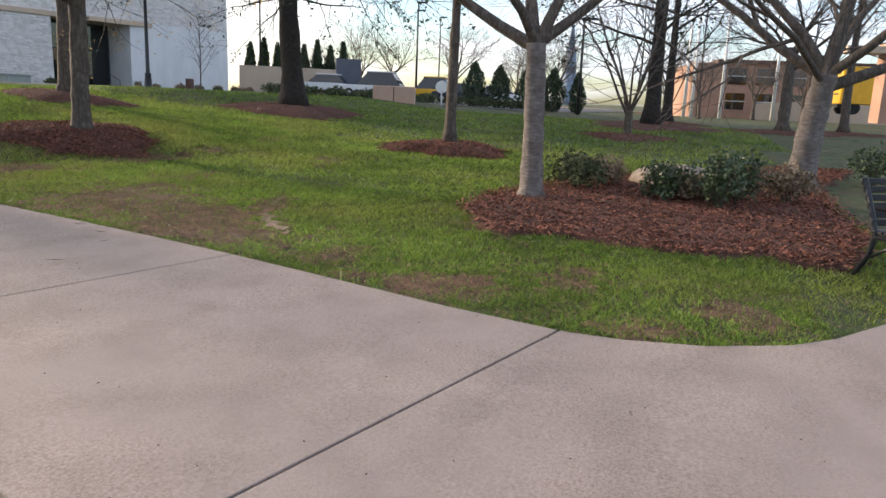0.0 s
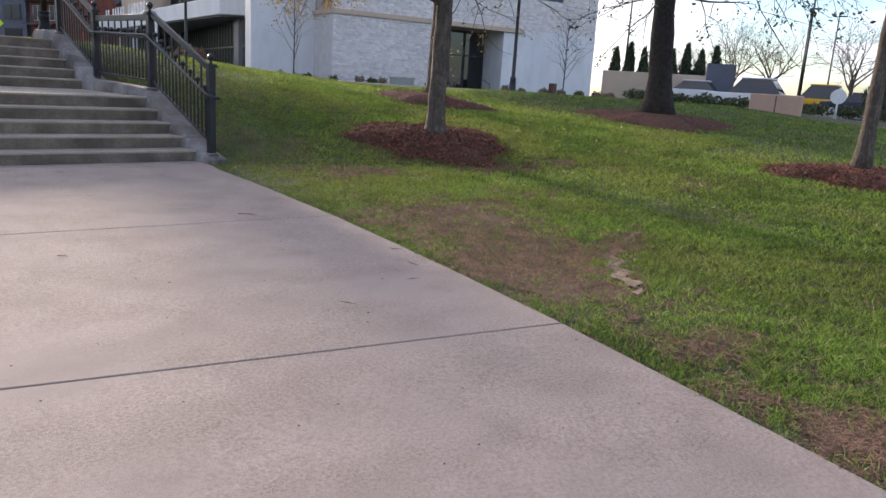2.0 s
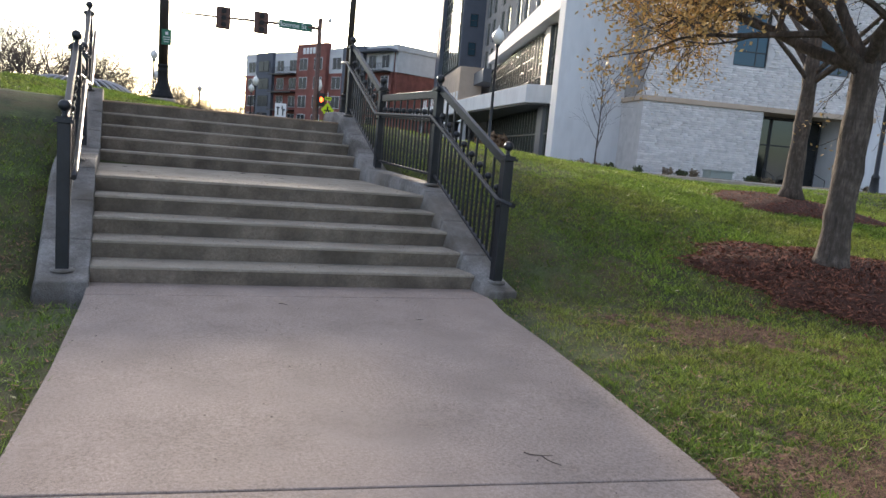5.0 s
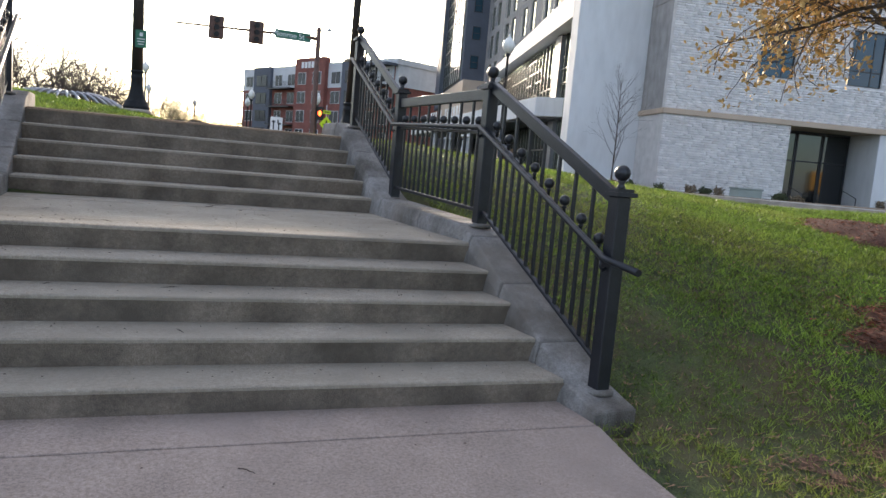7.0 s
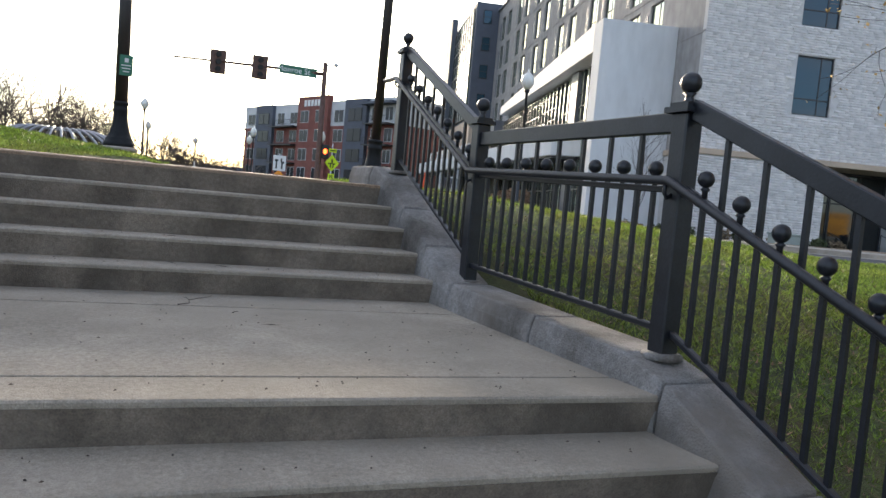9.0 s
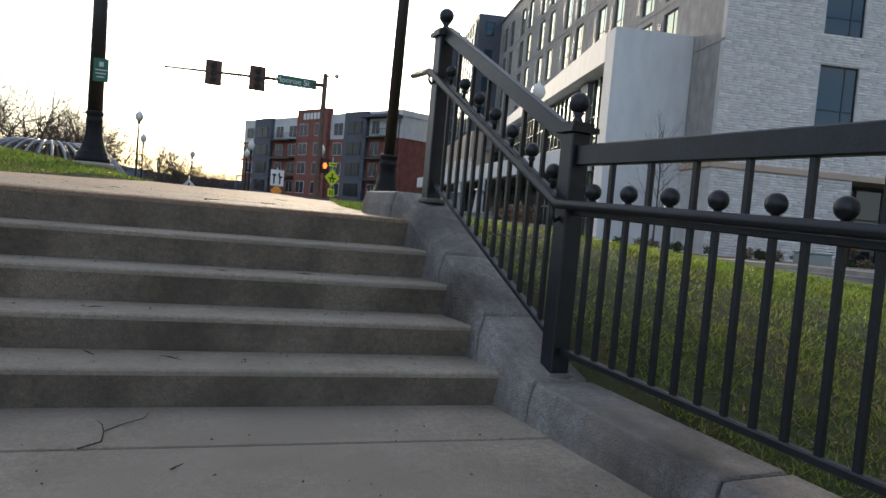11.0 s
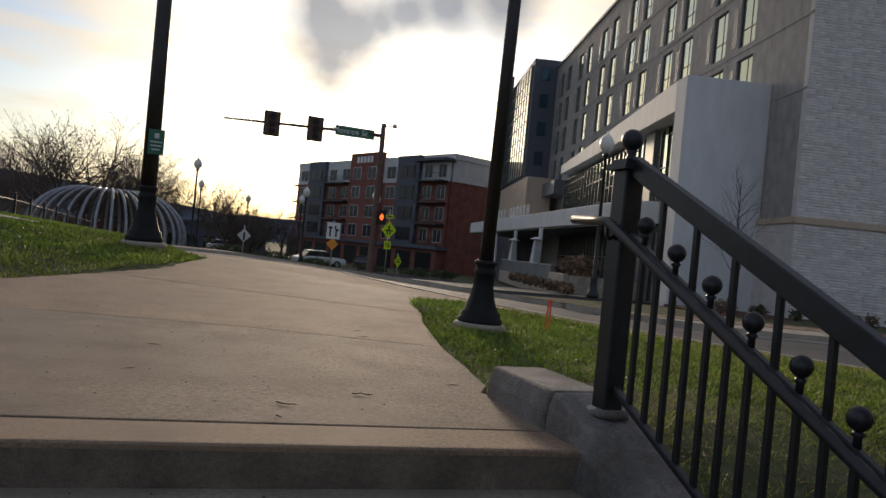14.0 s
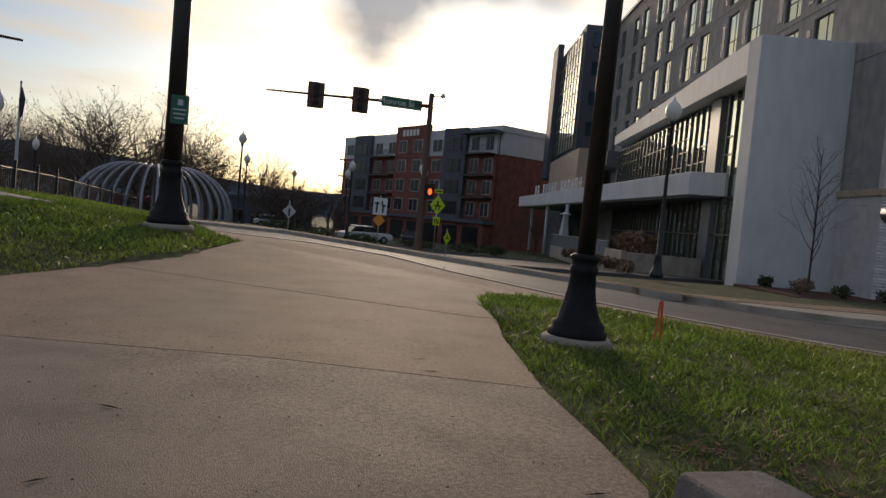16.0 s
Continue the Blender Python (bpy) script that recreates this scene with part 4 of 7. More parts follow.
for z in (0.4, 3.0, 4.85):
    bm = BM()
    box(bm, -3.18, -3.1, 3.35, 38, z, z + 0.10)
    part("transom", slant(bm), M["frame"], hotel)
# dark upright band added across the break in the glazing
bm = BM()
box(bm, -3.35, -2.9, 8.7, 10.3, 0.3, 10.2)
part("dark_pier", slant(bm), M["render_dark"], hotel)
# canopy flaring out to the far end
bm = BM()
prism(bm, [(-4.4, 8.5), (-0.9, 6.2), (-0.9, 60), (-8.0, 58.5)], 5.0, 6.2)
soften(bm, 0.03, 1)
part("canopy", bm, M["render_grey"], hotel)
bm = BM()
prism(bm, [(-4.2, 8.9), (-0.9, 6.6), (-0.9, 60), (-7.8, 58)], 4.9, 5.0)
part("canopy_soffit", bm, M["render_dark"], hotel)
for y in (24, 34, 44, 54):
    bm = BM()
    tube(bm, [(-5.2 - 0.03 * y, y, 0), (-5.2 - 0.03 * y, y, 4.9)], 0.16, 12)
    part("canopy_column", bm, M["siding"], hotel)
# raised letters of the name on the canopy's edge, as plain strokes
rng = random.Random(8)
for i in range(15):
    y = 50.0 - i * 1.32
    if i in (2, 8):
        continue
    bm = BM()
    x = -4.4 - 3.6 * (y - 8.5) / 50 + 0.25
    box(bm, x - 0.05, x, y, y + 0.22, 6.25, 7.15)
    box(bm, x - 0.05, x, y - 0.75, y - 0.53, 6.25, 7.15)
    if i % 2:
        box(bm, x - 0.049, x, y - 0.53, y, 6.95, 7.14)
    else:
        box(bm, x - 0.049, x, y - 0.53, y, 6.55, 6.75)
    part("raised_letter", bm, M["white"], hotel)
# tower at the far end
hbox("tower", M["slate"], (-2.8, 3.0, 53.0, 72.0, -1, 26.0))
hbox("tower_side", M["slate"], (-3.6, -2.8, 69.0, 73.5, 9.5, 27.6))
bm = BM()
box(bm, -2.95, -2.8, 54.0, 69.0, 12.2, 25.4)
part("tower_glass", bm, M["glass_coat"], hotel)
bm = BM()
for k in range(9):
    y = 54 + 15 * k / 8
    box(bm, -3.02, -2.95, y - 0.05, y + 0.05, 12.2, 25.4)
for k in range(9):
    z = 12.2 + 13.2 * k / 8
    box(bm, -3.0, -2.95, 54.05, 68.95, z - 0.05, z + 0.05)
part("tower_mullions", bm, M["frame"], hotel)
for z in (13.5, 17, 20.3, 23.5):
    hotel_window("x", 52.8, -1.9, -0.9, z, z + 1.6, bars=(), rail=0.5)
hbox("tan_wing", M["tan"], (-3.6, -0.9, 46, 66, 5.9, 11.3), bevel=0.02)
hbox("upper_canopy", M["render_dark"], (-1.9, 0, 40, 47, 9.2, 10.6))

# planting bed and low shrubs before the end wall
bm = BM()
prism(bm, [(-4.6, -4.2), (21, -3.9), (21, 1.0), (-4.6, 1.0)], -0.5, lambda x, y: 0.955 - 0.004 * x)
part("planting_bed", bm, M["mulch"], hotel)


def clump(name, label, cat, at, rx, rz, count, size, material, seed, group="", flat=0.0, kind=""):
    """A low shrub: many small leaves on a short bush, uneven in outline."""
    rng = np.random.default_rng(seed)
    d = rng.normal(size=(count, 3))
    d /= np.linalg.norm(d, axis=1, keepdims=True)
    lump = 0.75 + 0.35 * np.sin(d[:, 0] * 5 + seed) * np.cos(d[:, 1] * 4 + seed * 2)
    r = (0.35 + 0.65 * rng.random(count) ** 0.5) * lump
    c = np.stack([d[:, 0] * rx * r, d[:, 1] * rx * r, rz * (1 + flat) + d[:, 2] * rz * r], -1)
    c[:, 2] = np.maximum(c[:, 2], 0.02)
    a, b = rng.normal(size=(count, 3)), rng.normal(size=(count, 3))
    a /= np.linalg.norm(a, axis=1, keepdims=True)
    b -= a * (a * b).sum(1, keepdims=True)
    b /= np.linalg.norm(b, axis=1, keepdims=True)
    s = size * (0.6 + 0.8 * rng.random((count, 1)))
    v = np.stack([c - a * s, c + b * s * 0.45, c + a * s, c - b * s * 0.45], 1).reshape(-1, 3)
    f = np.arange(count * 4).reshape(-1, 4)
    root = thing(name, label, cat, pose(*at), group, kind)
    lv = new("leaves", np_mesh("leaves", v, f, material))
    lv.parent = root
    bm = BM()
    for k in range(5):
        ang = k * 1.25 + seed
        tube(bm, [(0, 0, -0.05), (rx * 0.25 * math.cos(ang), rx * 0.25 * math.sin(ang), rz * 0.8), (rx * 0.5 * math.cos(ang), rx * 0.5 * math.sin(ang), rz * 1.5)], [0.02, 0.014, 0.005], 5)
    part("woody_base", bm, M["twig"], root)
    return root


def hotel_xy(u, v):
    c, s = math.cos(radians(-17)), math.sin(radians(-17))
    return 23.3 + u * c - v * s, 27.2 + u * s + v * c


for i, u in enumerate((-3.4, -1.7, 2.0, 3.9, 6.1, 15.0, 16.6, 18.2, 19.8, 21.2)):
    x, y = hotel_xy(u, -2.4 if u > -1 else 0.7)
    clump("shrub", "low rounded brown-green shrub in the hotel's planting bed", "shrub", (x, y, 0.9), 0.42, 0.30, 420, 0.07, M["pampas"] if i % 2 else M["hedge"], 20 + i, "shrubs before the hotel")

# row of small clipped shrubs along the foot of the end wall
rg = random.Random(14)
for i in range(17):
    u = -3.6 + i * 1.5 + rg.uniform(-0.25, 0.25)
    if 8.2 < u < 11.2:
        continue
    x, y = hotel_xy(u, -3.1 + rg.uniform(-0.3, 0.3))
    clump("shrub", "small clipped brown-green shrub at the hotel wall", "shrub", (x, y, 0.94 - 0.004 * u), 0.36 + 0.1 * rg.random(), 0.26 + 0.08 * rg.random(), 420, 0.055, M["leaf_dry" if rg.random() < 0.6 else "hedge"], 300 + i, "shrubs along the hotel wall")


# ---- mulch ----
def chips(name, xy, z, seed, parent, size=0.018):
    """Loose shreds of bark lying on a bed."""
    rng = np.random.default_rng(seed)
    n = len(xy)
    a = rng.random(n) * 2 * np.pi
    tilt = rng.normal(size=n) * 0.35
    l = size * (0.5 + rng.random(n))
    w = l * (0.16 + 0.18 * rng.random(n))
    d = np.stack([np.cos(a) * l, np.sin(a) * l, tilt * l], -1)
    s = np.stack([-np.sin(a) * w, np.cos(a) * w, rng.normal(size=n) * w * 0.5], -1)
    c = np.stack([xy[:, 0], xy[:, 1], z + 0.008 + 0.018 * rng.random(n)], -1)
    v = np.stack([c - d - s, c + d - s, c + d + s, c - d + s], 1).reshape(-1, 3)
    ob = new(name, np_mesh(name, v, np.arange(n * 4).reshape(-1, 4), M["chip"]))
    ob.parent = parent
    return tagged(ob, kind="stuff")


def mulch_ring(x, y, r, h, seed, count=1600):
    """A low mound of bark round a tree, ragged at its edge."""
    root = thing("mulch_bed", "red-brown bark mulch mound round a tree", "mulch bed", kind="structure")
    nr, na = 7, 40
    ang = np.linspace(0, 2 * np.pi, na, endpoint=False)
    rag = 1 + 0.13 * np.sin(3 * ang + seed) + 0.09 * np.sin(7 * ang + 2 * seed) + 0.06 * np.sin(13 * ang)
    v = [(x, y, ground_z(x, y) + h)]
    f3 = []
    for i in range(1, nr + 1):
        t = i / nr
        for k in range(na):
            px, py = x + math.cos(ang[k]) * r * rag[k] * t, y + math.sin(ang[k]) * r * rag[k] * t
            v.append((px, py, ground_z(px, py) + h * (1 - t * t) + (0.012 if i < nr else -0.03)))
    for k in range(na):
        f3.append((0, 1 + k, 1 + (k + 1) % na))
        for i in range(nr - 1):
            a, b, c, d = 1 + i * na + k, 1 + i * na + (k + 1) % na, 1 + (i + 1) * na + (k + 1) % na, 1 + (i + 1) * na + k
            f3 += [(a, d, c), (a, c, b)]
    m = new("mound", np_mesh("mound", v, f3, M["mulch"], True))
    m.parent = root
    rng = np.random.default_rng(seed)
    q = rng.random(count) ** 0.5 + np.where(rng.random(count) < 0.30, rng.exponential(0.13, count), 0)
    an = rng.random(count) * 2 * np.pi
    rg = np.interp(an, np.append(ang, 2 * np.pi), np.append(rag, rag[0]))
    xy = np.stack([x + np.cos(an) * r * rg * q, y + np.sin(an) * r * rg * q], -1)
    zz = land(xy[:, 0], xy[:, 1]) + np.maximum(0, h * (1 - q * q)) - np.where(q > 1, 0.012, 0)
    chips("bark_chips", xy, zz, seed, root)


for i, (x, y, r, h) in enumerate(MOUNDS):
    mulch_ring(x, y, r, h, i + 1, 12000 if i < 2 else 3500)

# the planted bed by the bench
BED = [(1.7, -8.1), (0.45, -8.75), (0.75, -9.4), (0.55, -10.1), (0.45, -10.8), (0.8, -11.4), (0.5, -11.75), (0.55, -12.15), (2.2, -12.75), (6.5, -13.0), (9.8, -14.4), (9.5, -12.9), (7.5, -11.6), (6.6, -10.4), (4.6, -8.9), (3.0, -8.2)]


bed = thing("mulch_bed", "red-brown bark mulch bed with shrubs and trees", "mulch bed", kind="structure")


def bed_mound():
    """Grid of the bed, sinking into the lawn at its ragged edge."""
    xs, ys = np.arange(0.0, 10.2, 0.1), np.arange(-14.8, -7.8, 0.1)
    X, Y = np.meshgrid(xs, ys)
    g = np.random.default_rng(3)
    X, Y = X + g.normal(size=X.shape) * 0.02, Y + g.normal(size=Y.shape) * 0.02
    wx, wy = 0.10 * np.sin(Y * 5 + np.sin(X * 3)), 0.10 * np.sin(X * 6 + np.sin(Y * 4))
    full = np.zeros(X.shape)
    for dx, dy in ((0, 0), (0.2, 0), (-0.2, 0), (0, 0.2), (0, -0.2), (0.14, 0.14), (-0.14, 0.14), (0.14, -0.14), (-0.14, -0.14)):
        full += in_poly(X + wx + dx, Y + wy + dy, BED) / 9
    Z = land(X, Y) - 0.05 + 0.11 * full + g.normal(size=X.shape) * 0.008
    n, m = X.shape
    idx = np.arange(n * m).reshape(n, m)
    on = (full[:-1, :-1] + full[1:, 1:]) > 0.5
    f = np.stack([idx[:-1, :-1], idx[:-1, 1:], idx[1:, 1:], idx[1:, :-1]], -1)[on]
    ob = new("mound", np_mesh("mound", np.stack([X, Y, Z], -1).reshape(-1, 3), f, M["mulch"], True))
    ob.parent = bed


bed_mound()
rng0 = np.random.default_rng(77)
q = np.stack([rng0.uniform(0.2, 10, 150000), rng0.uniform(-14.6, -7.9, 150000)], -1)
q = q[in_poly(q[:, 0] + rng0.normal(size=len(q)) * 0.09, q[:, 1] + rng0.normal(size=len(q)) * 0.09, BED)]
chips("bark_chips", q, land(q[:, 0], q[:, 1]) + 0.045, 5, bed, 0.019)


# ---- trees ----
def grow(bm, tips, rng, p, d, length, r, level, levels, droop, split, twist):
    """One limb and, from it, its smaller limbs."""
    n = 4 if level < 2 else 3
    pts, rad = [Vector(p)], [r]
    v = Vector(d).normalized()
    for i in range(n):
        bend = Vector((rng.gauss(0, 1), rng.gauss(0, 1), rng.gauss(0, 0.6) + droop)) * twist
        v = (v + bend).normalized()
        pts.append(pts[-1] + v * length / n)
        rad.append(max(0.0035, r * (1 - 0.55 * (i + 1) / n)))
    tube(bm, pts, rad, 7 if level == 0 else (5 if level == 1 else 3), cap=False)
    if level >= levels:
        tips.append((pts[-1], v))
        tips.append((pts[-2], v))
        return
    for k in range(split):
        f = 0.35 + 0.65 * (k + rng.random()) / split
        i = min(n - 1, int(f * n))
        q = pts[i].lerp(pts[i + 1], f * n - i)
        side = v.orthogonal().normalized()
        side.rotate(Matrix.Rotation(rng.random() * 6.283, 3, v))
        nd = (v * (0.75 + 0.3 * rng.random()) + side * (0.65 + 0.4 * rng.random()) + Vector((0, 0, droop * 0.8))).normalized()
        grow(bm, tips, rng, q, nd, length * (0.5 + 0.25 * rng.random()), rad[i] * 0.62, level + 1, levels, droop, split, twist)
    grow(bm, tips, rng, pts[-1], v, length * 0.6, rad[-1], level + 1, levels, droop, split, twist)


def tree(label, at, trunk, r0, r1, limbs, seed, bark="bark", levels=3, split=3, droop=0.12, twist=0.16, buds=0, bud_mat="bud", bud_size=0.03, twigs=None, group="", name="tree"):
    """trunk: centre-line offsets from the foot. limbs: (height share on the trunk, direction, length, radius)."""
    rng = random.Random(seed)
    root = thing(name, label, "tree", pose(*at), group)
    bm = BM()
    n = 14
    pts, rad = [], []
    for i in range(n + 1):
        f = i / n
        k = f * (len(trunk) - 1)
        j = min(len(trunk) - 2, int(k))
        p = Vector(trunk[j]).lerp(Vector(trunk[j + 1]), k - j)
        pts.append(p)
        rad.append((r0 + (r1 - r0) * f) * (1 + 0.55 * max(0, 1 - f * n / 1.6) ** 2) * (1 + 0.05 * math.sin(i * 2.3 + seed)))
    tube(bm, pts, rad, 16, cap=True)
    for v in bm.verts:
        w = noise.noise(Vector((v.co.x * 9, v.co.y * 9, v.co.z * 2.2 + seed)))
        c = Vector((v.co.x, v.co.y, 0))
        v.co += Vector((v.co.x - 0, v.co.y - 0, 0)).normalized() * w * r0 * 0.12 if c.length > 0 else Vector()
    part("trunk", bm, M[bark], root)
    bm, tips = BM(), []
    for f, d, length, r in limbs:
        i = min(n - 1, int(f * n))
        p = pts[i].lerp(pts[i + 1], f * n - i)
        grow(bm, tips, rng, p, d, length, r, 0, levels, droop, split, twist)
    part("crown", bm, M[twigs or bark], root)
    if buds:
        g = np.random.default_rng(seed)
        base = np.array([list(t[0]) for t in tips])
        c = base[g.integers(0, len(base), buds)] + g.normal(size=(buds, 3)) * 0.075
        a, b = g.normal(size=(buds, 3)), g.normal(size=(buds, 3))
        a /= np.linalg.norm(a, axis=1, keepdims=True)
        b -= a * (a * b).sum(1, keepdims=True)
        b /= np.linalg.norm(b, axis=1, keepdims=True)
        s = bud_size * (0.5 + g.random((buds, 1)))
        v = np.stack([c - a * s, c + b * s * 0.5, c + a * s, c - b * s * 0.5], 1).reshape(-1, 3)
        lv = new("leaves", np_mesh("leaves", v, np.arange(buds * 4).reshape(-1, 4), M[bud_mat]))
        lv.parent = root
    return root


def foot(x, y, up=0.0):
    return (x, y, ground_z(x, y) + up)


def star(n, rise, length, r, seed, f0=0.9, spread=1.0):
    rng = random.Random(seed)
    return [(f0 + (1 - f0) * rng.random() * 0.98, (math.cos(k * 6.283 / n + rng.random()) * spread, math.sin(k * 6.283 / n + rng.random()) * spread, rise * (0.7 + 0.6 * rng.random())), length * (0.8 + 0.4 * rng.random()), r * (0.8 + 0.3 * rng.random())) for k in range(n)]


tree("grey-barked young tree with yellow-orange buds on a mulch mound", foot(3.72, -0.75, 0.08), [(0, 0, 0), (0.01, -0.02, 1.1), (0.03, -0.04, 2.25)], 0.155, 0.135,
     [(0.93, (-0.8, 0.2, 0.75), 1.7, 0.085), (0.97, (0.2, -0.15, 1.0), 1.9, 0.10), (0.99, (0.75, -0.5, 0.85), 1.9, 0.085), (0.96, (0.05, 0.95, 0.45), 2.5, 0.075), (0.98, (-0.5, -0.75, 0.8), 1.8, 0.07), (0.99, (-0.45, 0.75, 0.7), 2.2, 0.07), (0.97, (-0.45, 0.8, 0.75), 1.9, 0.07)],
     11, "bark", 4, 4, 0.07, 0.20, 70000, "bud", 0.026, "bark")
tree("tall dark-trunked tree with drooping bare twigs", foot(14.1, 0.45, 0.1), [(0, 0, 0), (-0.15, 0.1, 2.6), (-0.25, 0.15, 5.6), (-0.2, 0.1, 9)], 0.36, 0.17,
     [(f, (math.cos(a), math.sin(a), 0.15), 3.6, 0.09) for f, a in ((0.42, 0.2), (0.45, 2.4), (0.48, 4.2), (0.52, 5.6), (0.55, 1.2), (0.6, 3.3), (0.64, 4.9), (0.7, 0.6), (0.75, 2.1), (0.82, 5.2), (0.88, 3.9), (0.96, 1.0), (0.4, 5.0), (0.43, 3.5))],
     12, "bark_dark", 3, 4, -0.02, 0.14, 9000, "conifer", 0.05, "bark_dark")
tree("slim grey-brown tree on a mulch mound", foot(8.1, -6.2, 0.06), [(0, 0, 0), (0.02, -0.02, 1.8), (0.0, -0.04, 3.4), (0.05, -0.05, 5)], 0.125, 0.06,
     [(f, (math.cos(a), math.sin(a), 0.9), 2.0, 0.045) for f, a in ((0.55, 3.9), (0.62, 0.6), (0.68, 5.1), (0.75, 2.0), (0.82, 4.2), (0.9, 1.0), (0.97, 3.0))], 13, "bark", 3, 3, 0.05)
tree("pale banded-bark tree forking low in a mulch bed", foot(2.9, -8.75, 0.0), [(0, 0, 0), (-0.02, 0.02, 1.0), (-0.05, 0.05, 2.05)], 0.15, 0.125,
     [(0.97, (0.25, 0.95, 0.75), 2.6, 0.09), (0.98, (-0.1, -0.45, 0.95), 2.4, 0.085), (0.99, (0.3, -0.8, 0.75), 2.4, 0.08), (0.97, (0.5, 0.3, 1.0), 2.2, 0.07), (0.98, (-0.6, 0.3, 0.9), 2.2, 0.07), (0.99, (0.1, 0.1, 1.0), 2.2, 0.07)], 14, "bark_pale", 4, 3, 0.02, 0.15, twigs="bark")
tree("leaning grey-barked tree with wide crooked limbs", foot(6.85, -12.82, 0.0), [(0, 0, 0), (0.04, -0.10, 1.1), (0.02, -0.20, 1.9)], 0.24, 0.19,
     [(0.85, (0.2, -0.9, 0.35), 3.2, 0.11), (0.95, (0.1, 0.9, 0.55), 3.6, 0.09), (0.98, (-0.2, -0.3, 1.0), 3.0, 0.13), (0.99, (0.3, 0.4, 1.0), 3.0, 0.10), (0.97, (-0.5, -0.8, 0.7), 3.0, 0.09), (0.9, (-0.5, 0.7, 0.5), 3.0, 0.07), (0.99, (0.5, -0.4, 0.9), 2.8, 0.09)], 15, "bark_pale", 4, 3, 0.02, 0.17, twigs="bark")
tree("bare many-stemmed young tree on a mulch mound", foot(15.6, -9.7, 0.05), [(0, 0, 0), (0, 0, 0.35), (0, 0, 0.7)], 0.13, 0.11, star(9, 2.2, 2.6, 0.045, 4, 0.6, 0.8), 16, "bark", 3, 3, 0.06, 0.12)
tree("tall dark-trunked tree on the far lawn", foot(21.0, -10.4, 0.05), [(0, 0, 0), (0, 0, 4), (0.1, 0, 9)], 0.30, 0.12,
     [(f, (math.cos(f * 40), math.sin(f * 40), 0.3), 2.6, 0.06) for f in (0.35, 0.4, 0.45, 0.5, 0.55, 0.62, 0.68, 0.75, 0.82, 0.9)], 17, "bark_dark", 3, 3, 0.0, 0.14, 3000, "conifer", 0.06)
tree("bare tree on the far lawn", foot(27.0, -11.1, 0.05), [(0, 0, 0), (0.1, 0, 2.5), (0.2, 0, 6)], 0.24, 0.10, [(f, (math.cos(f * 33), math.sin(f * 33), 0.7), 2.6, 0.06) for f in (0.4, 0.5, 0.6, 0.7, 0.8, 0.9)], 18, "bark_dark", 3, 3, 0.04)
tree("spreading bare tree on the far lawn", foot(22.5, -15.1, 0.05), [(0, 0, 0), (0, 0, 1.5), (0.1, 0, 3)], 0.22, 0.15, star(7, 0.6, 2.6, 0.08, 9, 0.7), 19, "bark", 3, 4, 0.03)
tree("bare tree on the far lawn", foot(24.0, -17.5, 0.05), [(0, 0, 0), (0, 0.05, 2.2), (0.1, 0, 5)], 0.17, 0.1, star(7, 1.0, 2.4, 0.06, 10, 0.5), 20, "bark", 3, 3, 0.05)
tree("grey tree behind a mulch mound near the hotel", foot(8.0, 3.45, 0.12), [(0, 0, 0), (0.05, 0, 2), (0.1, 0.05, 4.5)], 0.17, 0.09, star(7, 1.1, 2.2, 0.06, 12, 0.5), 21, "bark", 3, 3, 0.04, buds=2500)
for i, (u, v, h) in enumerate(((-2.2, -0.4, 5.6), (16.4, -2.8, 5.2), (24.0, -4.5, 4.6))):
    x, y = hotel_xy(u, v)
    tree("slender bare sapling before the hotel wall", (x, y, 0.9), [(0, 0, 0), (0.03, 0, h * 0.5), (0, 0.02, h)], 0.05, 0.012, [(f, (math.cos(f * 50), math.sin(f * 50), 1.5), 1.2 * (1.2 - f) + 0.4, 0.018) for f in np.linspace(0.22, 0.95, 18)], 30 + i, "twig", 2, 2, 0.15, 0.1, group="saplings before the hotel", name="sapling")

tree("bare tree on the upper lawn with a long low limb", foot(-9.4, 13.2), [(0, 0, 0), (0.1, 0, 2.0), (0.15, 0.05, 4.4)], 0.20, 0.13,
     [(0.95, (1.0, 0.10, 0.42), 2.7, 0.06), (0.98, (-0.8, 0.4, 0.8), 2.2, 0.07), (0.97, (-0.4, -0.9, 0.8), 2.0, 0.07), (0.99, (0.1, 0.2, 1.0), 2.2, 0.08), (0.96, (-0.2, 0.9, 0.7), 2.0, 0.06)], 23, "bark", 3, 3, 0.0, 0.10)

